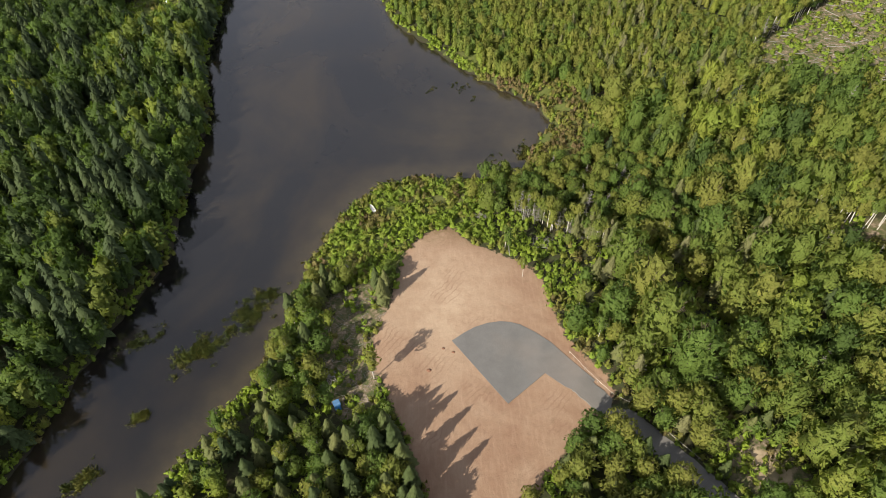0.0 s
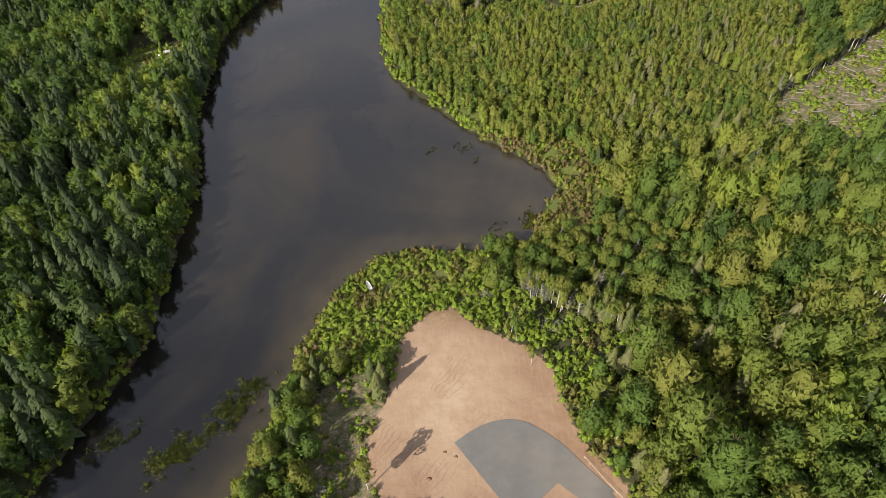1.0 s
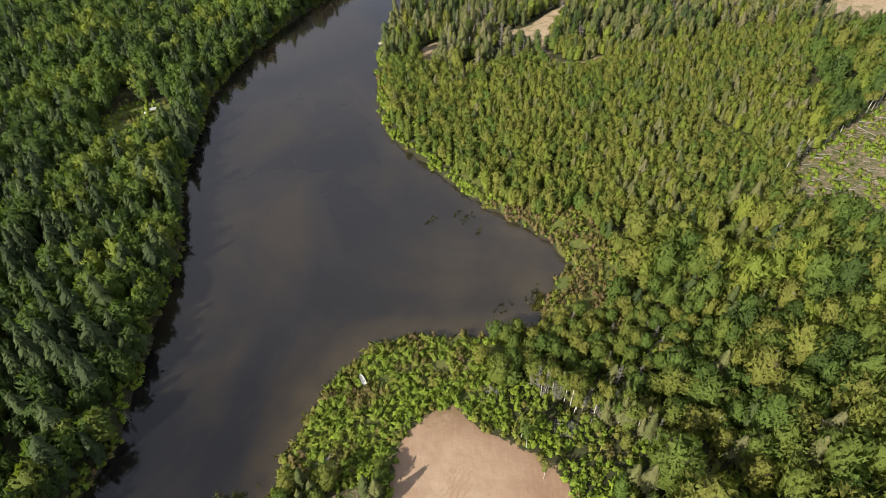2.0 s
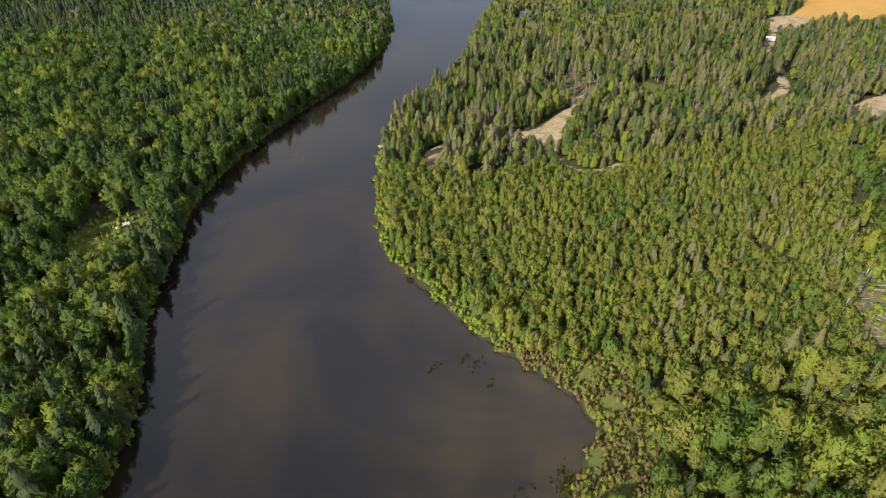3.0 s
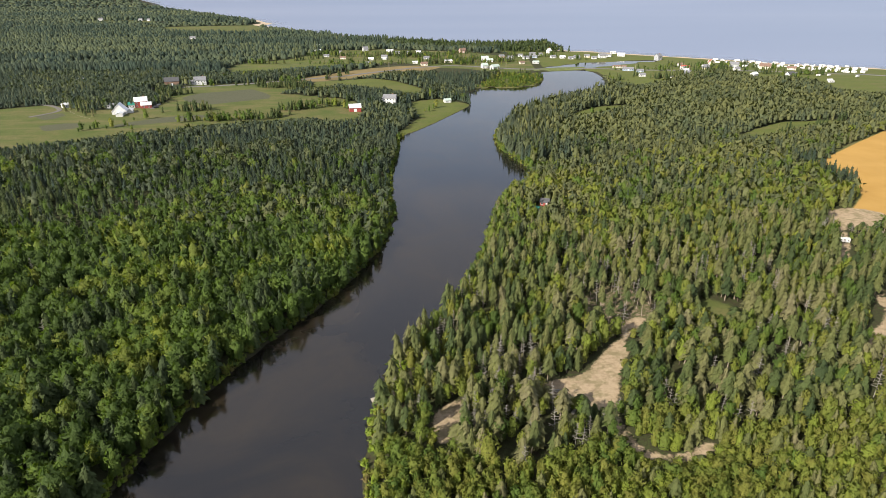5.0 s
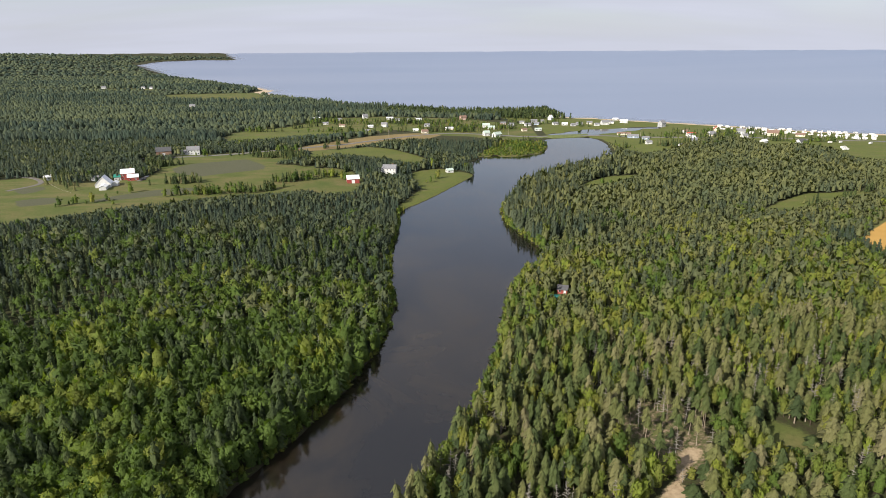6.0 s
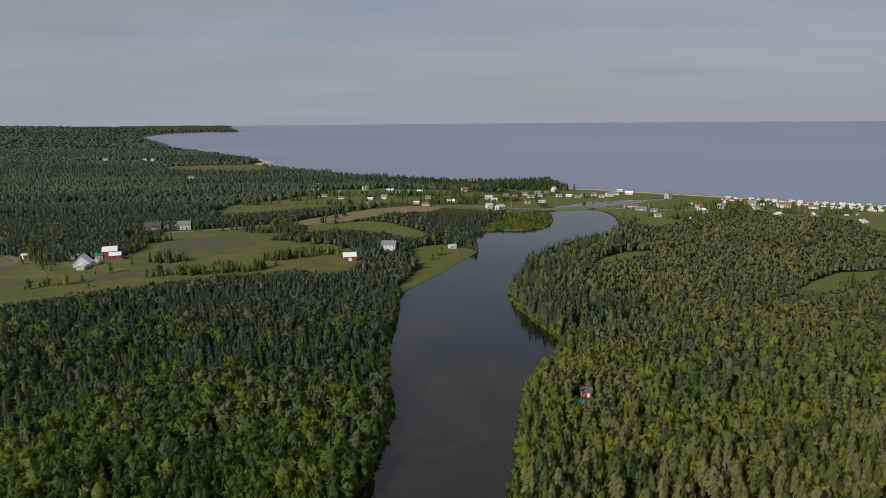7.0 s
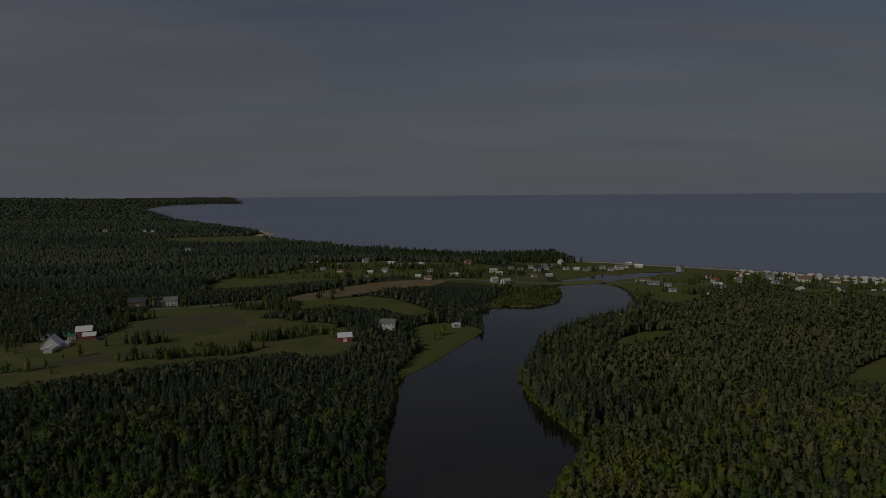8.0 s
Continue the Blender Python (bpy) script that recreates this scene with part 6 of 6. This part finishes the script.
house("house", -29, 722, -10, 12, 8, 5.2, 2.8, "white", "grey", "white two-storey house with a grey roof by the river meadow", wing=[(7, 6, 3.2, 2.0, -9.6, -1, "white", "grey")], chimney=True)
house("shed", 25, 735, 20, 6, 5, 2.2, 1.4, "white", "pale", "small white hut on the river meadow", "shed")
car(-226, 676, 30, (0.02, 0.02, 0.025), "dark car parked on the farm yard")
car(-229, 690, 80, (0.35, 0.36, 0.38), "silver car parked beside the farmhouse")
# the cabin in the woods on the right bank
house("cabin", 63.5, 441.5, -20, 4.6, 3.8, 2.3, 1.5, "red", "dark", "small dark red cabin with white trim in the woods", "cabin", porch=False)
house("shed", 58.2, 432.5, -15, 4.2, 3.0, 1.9, 0.8, "grey", "green", "low shed with a green metal roof below the cabin", "shed")

rope_fence([(-303, 676), (-291, 662), (-279, 648), (-260, 632)], "pale wooden fence along the farm garden")
# the village and the shore
VILLAGE_HOUSES = [
    (5, 995, 10, 11, 8, 3.2, 2.6, "cream", "brown"), (67, 1157, 20, 13, 9, 4.6, 3.4, "pink", "brown"), (-7, 1019, 5, 9, 5, 2.7, 1.4, "white", "white"), (39, 1033, 0, 14, 6, 2.8, 1.6, "cream", "white"),
    (98, 1040, -5, 12, 8, 3.0, 2.6, "white", "pale"), (9, 1068, 8, 10, 7, 2.9, 2.0, "grey", "grey"), (-38, 1144, 4, 16, 6, 2.8, 1.6, "white", "grey"), (-48, 1169, 0, 14, 6, 2.8, 1.5, "white", "white"),
    (-3, 1156, -4, 13, 6, 2.8, 1.5, "white", "white"), (-71, 1063, 12, 9, 6, 2.8, 1.8, "white", "white"), (-52, 1074, -8, 11, 8, 4.8, 2.8, "white", "grey"), (-89, 1190, 25, 10, 9, 4.2, 4.4, "white", "grey"),
    (-126, 1153, 0, 9, 6, 2.8, 1.8, "grey", "grey"), (-165, 1181, 0, 15, 6, 2.8, 1.5, "white", "white"), (-141, 1110, 10, 10, 6, 2.8, 1.8, "white", "grey"), (-113, 1080, 0, 11, 6, 2.8, 1.6, "cream", "brown"),
    (96, 959, 35, 14, 9, 4.8, 3.2, "white", "pale"), (84, 972, 20, 10, 8, 4.6, 3.2, "white", "pale"), (93, 1060, 0, 13, 8, 4.4, 2.8, "white", "pale"), (121, 1091, 8, 10, 7, 3.0, 2.0, "pink", "grey"),
    (133, 1080, 0, 10, 7, 2.9, 2.0, "white", "grey"), (155, 1074, 12, 11, 7, 3.0, 2.2, "white", "grey"), (170, 1086, -6, 9, 7, 2.9, 2.0, "blue", "grey"), (204, 1151, 45, 8, 8, 4.5, 4.5, "white", "white"),
    (170, 1108, 0, 12, 7, 4.2, 2.6, "grey", "grey"), (198, 1088, 15, 10, 7, 3.0, 2.2, "white", "grey"), (232, 1082, 0, 11, 7, 3.0, 2.2, "grey", "grey"), (271, 1085, 8, 14, 9, 4.6, 3.0, "white", "grey"), (250, 1092, -10, 10, 7, 3.0, 2.2, "cream", "grey"),
    (345, 1056, 30, 11, 10, 6.5, 4.0, "grey", "grey"), (304, 1142, 0, 10, 6, 2.8, 1.6, "white", "white"), (305, 1103, -20, 14, 8, 3.2, 2.4, "white", "white"), (285, 1098, -20, 9, 6, 2.8, 1.8, "white", "grey"),
    (41, 1039, 5, 9, 7, 2.8, 2.0, "cream", "grey"), (128, 1061, 15, 9, 7, 2.8, 2.0, "grey", "grey"), (151, 1101, -8, 9, 7, 2.8, 2.0, "white", "grey"), (183, 1118, 5, 10, 7, 2.8, 2.0, "white", "grey"), (141, 1021, 20, 9, 6, 2.8, 1.8, "cream", "brown"), (161, 1025, 5, 11, 6, 2.8, 1.8, "white", "pale"),
    (211, 1083, 0, 10, 7, 2.8, 2.0, "white", "white"), (221, 1072, 10, 9, 6, 2.8, 2.0, "grey", "grey"), (256, 1074, 5, 9, 6, 2.8, 2.0, "white", "grey"), (335, 933, 10, 10, 7, 3.0, 2.2, "white", "grey"), (322, 896, 0, 9, 6, 2.8, 2.0, "grey", "grey"), (290, 853, 15, 9, 6, 2.8, 2.0, "white", "grey"),
    (349, 982, 10, 10, 7, 3.0, 2.2, "white", "brown"), (360, 935, 0, 9, 6, 2.8, 2.0, "cream", "grey"), (266, 890, 5, 9, 6, 2.8, 2.0, "white", "grey"), (-178, 1266, 0, 12, 6, 2.8, 1.6, "white", "white"), (-161, 1253, 0, 12, 6, 2.8, 1.6, "white", "grey"), (-70, 1007, 10, 10, 7, 3.0, 2.2, "grey", "grey"), (-21, 1140, 0, 10, 6, 2.8, 1.8, "cream", "grey"), (-8, 1238, 5, 10, 6, 2.8, 1.8, "white", "grey"),
    (263, 972, -12, 22, 6, 2.8, 1.4, "cream", "brown"), (266, 945, -12, 17, 9, 3.0, 2.2, "blue", "grey"), (276, 928, -10, 10, 7, 2.8, 1.8, "blue", "grey"), (339, 944, 0, 13, 8, 3.0, 2.4, "white", "red"), (326, 912, 0, 11, 7, 2.8, 2.0, "white", "white"),
    (367, 947, 15, 11, 8, 3.2, 3.0, "white", "grey"), (393, 989, 70, 10, 9, 4.0, 5.0, "cream", "red"), (392, 914, 10, 9, 7, 2.8, 2.2, "white", "grey"), (387, 861, 30, 10, 7, 3.0, 2.4, "white", "white"),
    (439, 935, -30, 17, 11, 4.6, 4.0, "cream", "brown"), (425, 853, 20, 12, 8, 3.2, 3.2, "white", "dark"), (410, 958, -30, 14, 9, 4.4, 3.2, "grey", "grey"), (468, 925, -30, 13, 8, 3.0, 2.4, "cream", "brown"),
    (-441, 1416, 10, 13, 8, 4.0, 3.0, "white", "grey"), (-466, 1397, 0, 10, 7, 3.0, 2.4, "white", "grey"), (-903, 2032, 20, 16, 10, 5.0, 4.0, "white", "grey"), (-784, 2014, 0, 13, 9, 4.5, 3.2, "white", "grey"), (-760, 2010, 0, 11, 9, 4.5, 3.2, "white", "grey"), (-375, 850, 5, 9, 4, 2.5, 1.0, "white", "white"),
]
for x_, y_, r_, w_, d_, h_, q_, wall_, roof_ in VILLAGE_HOUSES:
    house("house", x_, y_, r_, w_ * 0.78, d_ * 0.78, h_ * 0.85, q_ * 0.8, wall_, roof_, "%s %s with a %s roof near the shore" % (wall_ if wall_ != "blue" else "blue-grey", "two-storey house" if h_ > 4 else "bungalow", roof_ if roof_ != "pale" else "pale green"),
          group="houses of the shore village", chimney=h_ > 4.3)

# the trailer park behind the beach
long_one = trailer_of(9.0, "long white camping trailer in the park by the beach")
short_one = trailer_of(6.2, "short white camping trailer in the park by the beach")
tagged(long_one, group="trailers in the beach park")
tagged(short_one, group="trailers in the beach park")
spots = []
for row in range(7):
    for j in range(20):
        s = 50 + j * 9.5 + rng.uniform(-1.5, 1.5)
        inland = 24 + row * 13 + rng.uniform(-1, 1)
        x_, y_ = 400 + 0.82 * s - 0.57 * inland, 1096 - 0.57 * s - 0.82 * inland
        if rng.random() < 0.74 and (row < 4 or j > 3) and all(abs(x_ - q[0]) > 9 or abs(y_ - q[1]) > 7 for q in VILLAGE_HOUSES):
            spots.append((x_, y_, -35 + (90 if rng.random() < 0.3 else 0)))
spots += [(437, 795, 10), (441, 803, 0), (446, 812, 15), (495, 839, 30), (455, 848, 0), (470, 852, 20)]
for i_, (x_, y_, a_) in enumerate(spots):
    src = long_one if rng.random() < 0.55 else short_one
    m_ = pose(x_, y_, height(x_, y_), 0, 0, a_) @ Matrix.Scale(float(rng.uniform(0.6, 0.85)), 4)
    if i_ == 0:
        long_one.matrix_world = m_
    elif i_ == 1:
        short_one.matrix_world = m_
    else:
        copy_thing(src, m_).matrix_world = m_
lone = copy_thing(short_one, pose(177.5, 372.5, height(177.5, 372.5), 0, 0, -20))
tagged(lone, "white camping trailer on the sandy yard by the field", "trailer", "trailers in the yard")

# ---- roads of the village ----
ribbon([(-330, 772), (-290, 778), (-246, 786), (-177, 812), (-92, 878), (27, 1008), (113, 968), (150, 966), (219, 978), (310, 930), (437, 896), (700, 800)], 3.2, 0.18, "road_shore", TARMAC, "worn grey road through the village and over the causeway", "road")
ribbon([(-250, 786), (-256, 766), (-232, 700), (-228, 672)], 2.4, 0.16, "road_farm", DIRT_ROAD, "pale gravel lane down to the farm", "lane")
ribbon([(-345, 700), (-318, 690), (-300, 668), (-312, 640)], 2.0, 0.16, "road_field", DIRT_ROAD, "pale field track beside the beds", "track")


def causeway():
    bm = bmesh.new()
    pts = [(146, 957), (160, 968), (185, 975), (219, 980)]
    prev = None
    for x, y in rounded(pts, False, 2):
        row = [bm.verts.new((x - 2, y + 14, -0.6)), bm.verts.new((x - 1, y + 7, 1.5)), bm.verts.new((x + 0.5, y - 6, 1.5)), bm.verts.new((x + 1.5, y - 13, -0.6))]
        if prev:
            for k in range(3):
                bm.faces.new((prev[k], prev[k + 1], row[k + 1], row[k]))
        prev = row
    bmesh.ops.recalc_face_normals(bm, faces=bm.faces)
    tagged(part("ground_causeway", bm, GRASSY), "grassy causeway carrying the road over the inlet", "causeway", kind="structure")


GRASSY = plain("causeway_grass", (0.12, 0.14, 0.045), 0.95, vary=0.3, scale=0.3)
causeway()


def pole_line():
    """Utility poles along the shore road."""
    first = None
    for x, y in ((-160, 838), (-92, 886), (-40, 950), (27, 1016), (113, 977), (278, 952), (330, 930), (437, 904)):
        if first is None:
            first = thing("utility_pole", x, y, 40, label="grey wooden utility pole beside the shore road", category="utility pole", group="utility poles along the road")
            part("pole", rod((0, 0, -0.5), (0, 0, 8.5), 0.16, 0.11), WOODPOLE, first)
            part("cross_arm", box(-1.2, 1.2, -0.06, 0.06, 7.6, 7.75), WOODPOLE, first)
        else:
            copy_thing(first, pose(x, y, height(x, y), 0, 0, 40))


pole_line()


# ---- trees and hedges among the fields ----
def field_trees():
    hedges = [([(-204, 667), (-190, 665), (-177, 668)], 4, 22, "c"), ([(-118, 675), (-99, 690), (-74, 707)], 7, 60, "m"), ([(-168, 797), (-139, 782), (-109, 768), (-76, 748)], 9, 80, "c"),
              ([(-67, 724), (-54, 730)], 6, 16, "c"), ([(-20, 738), (-1, 758), (13, 759)], 5, 20, "m"), ([(-192, 797), (-184, 799), (-179, 806)], 1.5, 5, "c"), ([(-164, 785), (-140, 775)], 5, 12, "c"), ([(-105, 877), (-92, 884)], 3, 5, "c"),
              ([(-222, 852), (-184, 876), (-146, 901), (-101, 953), (-48, 1000), (3, 1033)], 4, 110, "m"), ([(-183, 1059), (-163, 1070), (-140, 1090)], 3, 18, "c"), ([(-290, 665), (-266, 652)], 8, 12, "c"), ([(-270, 690), (-250, 700), (-230, 702)], 5, 18, "c"),
              ([(-242, 735), (-232, 742), (-222, 746)], 5, 22, "c"), ([(-190, 622), (-169, 628), (-151, 634), (-133, 642), (-112, 655)], 4, 70, "m"), ([(-250, 590), (-215, 606)], 3, 10, "b"), ([(-240, 795), (-210, 800)], 4, 6, "b"),
              ([(35, 1025), (80, 1035), (130, 1045)], 14, 80, "m"), ([(130, 1100), (190, 1105), (240, 1070)], 14, 70, "m"), ([(255, 950), (330, 925), (400, 900)], 14, 70, "m"), ([(330, 985), (420, 950), (520, 890)], 12, 60, "m"), ([(-80, 1060), (20, 1110), (70, 1140)], 20, 70, "m"), ([(300, 872), (340, 905), (368, 900)], 8, 40, "c")]
    clumps = [(-193, 664, 13, 4, 14, "c"), (-246, 747, 6, 5, 10, "c"), (-238, 742, 8, 6, 14, "c"), (-294, 686, 10, 8, 24, "c"), (-262, 641, 1, 1, 1, "c"), (-280, 682, 12, 5, 12, "m"), (-235, 715, 7, 10, 16, "m"),
              (-122, 770, 10, 14, 16, "c"), (-128, 800, 12, 10, 16, "c"), (-140, 826, 14, 6, 16, "m"), (-104, 850, 3, 3, 5, "c"), (-90, 845, 3, 3, 4, "c"), (-25, 736, 5, 4, 6, "c"), (-12, 752, 4, 3, 4, "c"), (0, 757, 3, 3, 3, "m"), (30, 757, 9, 6, 14, "m"), (40, 742, 4, 3, 4, "b"),
              (110, 865, 20, 8, 30, "b"), (92, 926, 8, 5, 12, "m"), (128, 920, 8, 6, 8, "c"), (140, 892, 3, 3, 4, "c"), (80, 880, 12, 14, 24, "m"),
              (-105, 885, 2, 2, 2, "c"), (-88, 900, 3, 2, 3, "c"), (-210, 1030, 26, 4, 18, "m"), (-110, 1018, 34, 4, 26, "m"), (20, 1012, 30, 6, 26, "c"), (60, 1070, 40, 14, 40, "m"), (-100, 1120, 70, 24, 70, "m"), (110, 1050, 30, 16, 34, "m"), (150, 1095, 30, 8, 24, "c"), (0, 1100, 50, 20, 46, "m"), (60, 1010, 30, 10, 26, "m"), (-30, 1120, 40, 10, 30, "c"), (-150, 1140, 40, 14, 40, "m"),
              (285, 870, 20, 14, 34, "c"), (306, 886, 8, 6, 14, "c"), (320, 850, 18, 8, 30, "m"), (355, 862, 12, 8, 24, "c"), (400, 965, 10, 8, 14, "m"), (430, 975, 6, 5, 8, "c"), (262, 892, 5, 8, 10, "c"), (228, 870, 10, 5, 14, "m"), (413, 880, 16, 8, 26, "c"), (455, 865, 18, 7, 26, "m"), (415, 832, 10, 8, 20, "m"), (370, 925, 20, 10, 20, "m"), (340, 970, 14, 8, 10, "m"),
              (-224, 627, 1, 1, 1, "b"), (-216, 631, 1, 1, 1, "b"), (-187, 619, 1, 1, 1, "b"), (-214, 659, 1, 1, 1, "c"), (-212, 594, 1, 1, 1, "b"), (-150, 660, 12, 2, 6, "b"), (5, 690, 2, 2, 2, "b"), (12, 705, 2, 2, 2, "b"), (268, 574, 10, 3, 8, "c"), (300, 590, 5, 4, 7, "c"), (330, 608, 12, 5, 12, "c"), (150, 672, 4, 3, 3, "b"), (-46, 706, 5, 6, 10, "m"), (-66, 690, 3, 6, 6, "b")]
    con, dec = [conifer(6, 6, True, 0.0, False) for _ in range(4)], [broadleaf(40, 4, 0.1, 0.55, 0.4) for _ in range(5)]
    out = {"c": [], "b": []}
    for x, y, a, b, n, kind in clumps:
        for i in range(n if y < 1000 else int(n * 1.6)):
            px, py = (x, y) if n == 1 else (x + rng.normal(0, 0.55) * a, y + rng.normal(0, 0.55) * b)
            k = kind if kind != "m" else ("c" if rng.random() < 0.45 else "b")
            out[k].append((px, py))
    for line, spread, n, kind in hedges:
        for i in range(n):
            f = rng.uniform(0, len(line) - 1.001)
            a, b = np.array(line[int(f)]), np.array(line[int(f) + 1])
            q = a + (b - a) * (f % 1) + rng.normal(0, 0.5, 2) * spread
            k = kind if kind != "m" else ("c" if rng.random() < 0.45 else "b")
            out[k].append(tuple(q))
    for k, shapes, mat, name, label in (("c", con, NEEDLE, "field_spruces", "dark spruces standing among the fields and houses"), ("b", dec, LEAF, "field_trees", "green leafy trees and hedges among the fields")):
        q = np.array(out[k])
        keep = to_water(q) > 2
        for hx, hy in [(h[0], h[1]) for h in VILLAGE_HOUSES] + [(-244, 652), (-241, 684), (-232, 812), (-259, 805), (-58, 683), (-29, 722), (25, 735)]:
            keep &= np.hypot(q[:, 0] - hx, q[:, 1] - hy) > 9
        q = q[keep]
        n = len(q)
        h = rng.uniform(4.5, 9.5, n) if k == "c" else 2.5 + 5.5 * rng.random(n) ** 1.7
        woods(name, shapes, q, h, h * (0.24 if k == "c" else 0.36) * rng.uniform(0.85, 1.2, n), np.clip(0.25 + 0.2 * rng.normal(size=n), 0, 1), (mat, BARK), label, "trees", False)
    # the dark wood on the point by the village
    q = jittered(-60, 235, 1160, 1340, 6.0)
    q = q[(q[:, 1] > 1250 - 0.5 * q[:, 0]) & (to_line(q, COAST) > 22) & (q[:, 1] > 1165)]
    n = len(q)
    woods("shore_spruces", [conifer(4, 5, False, 0.0, False) for _ in range(4)] + [broadleaf(14, 4, 0.1, 0.55, 0.5, False, 2.6) for _ in range(3)], q, rng.uniform(7, 11.5, n), rng.uniform(2.6, 3.8, n), np.clip(0.15 + 0.15 * rng.normal(size=n), 0, 1), (NEEDLE, BARK), "dark spruce wood between the village and the sea", "woods", False)


field_trees()
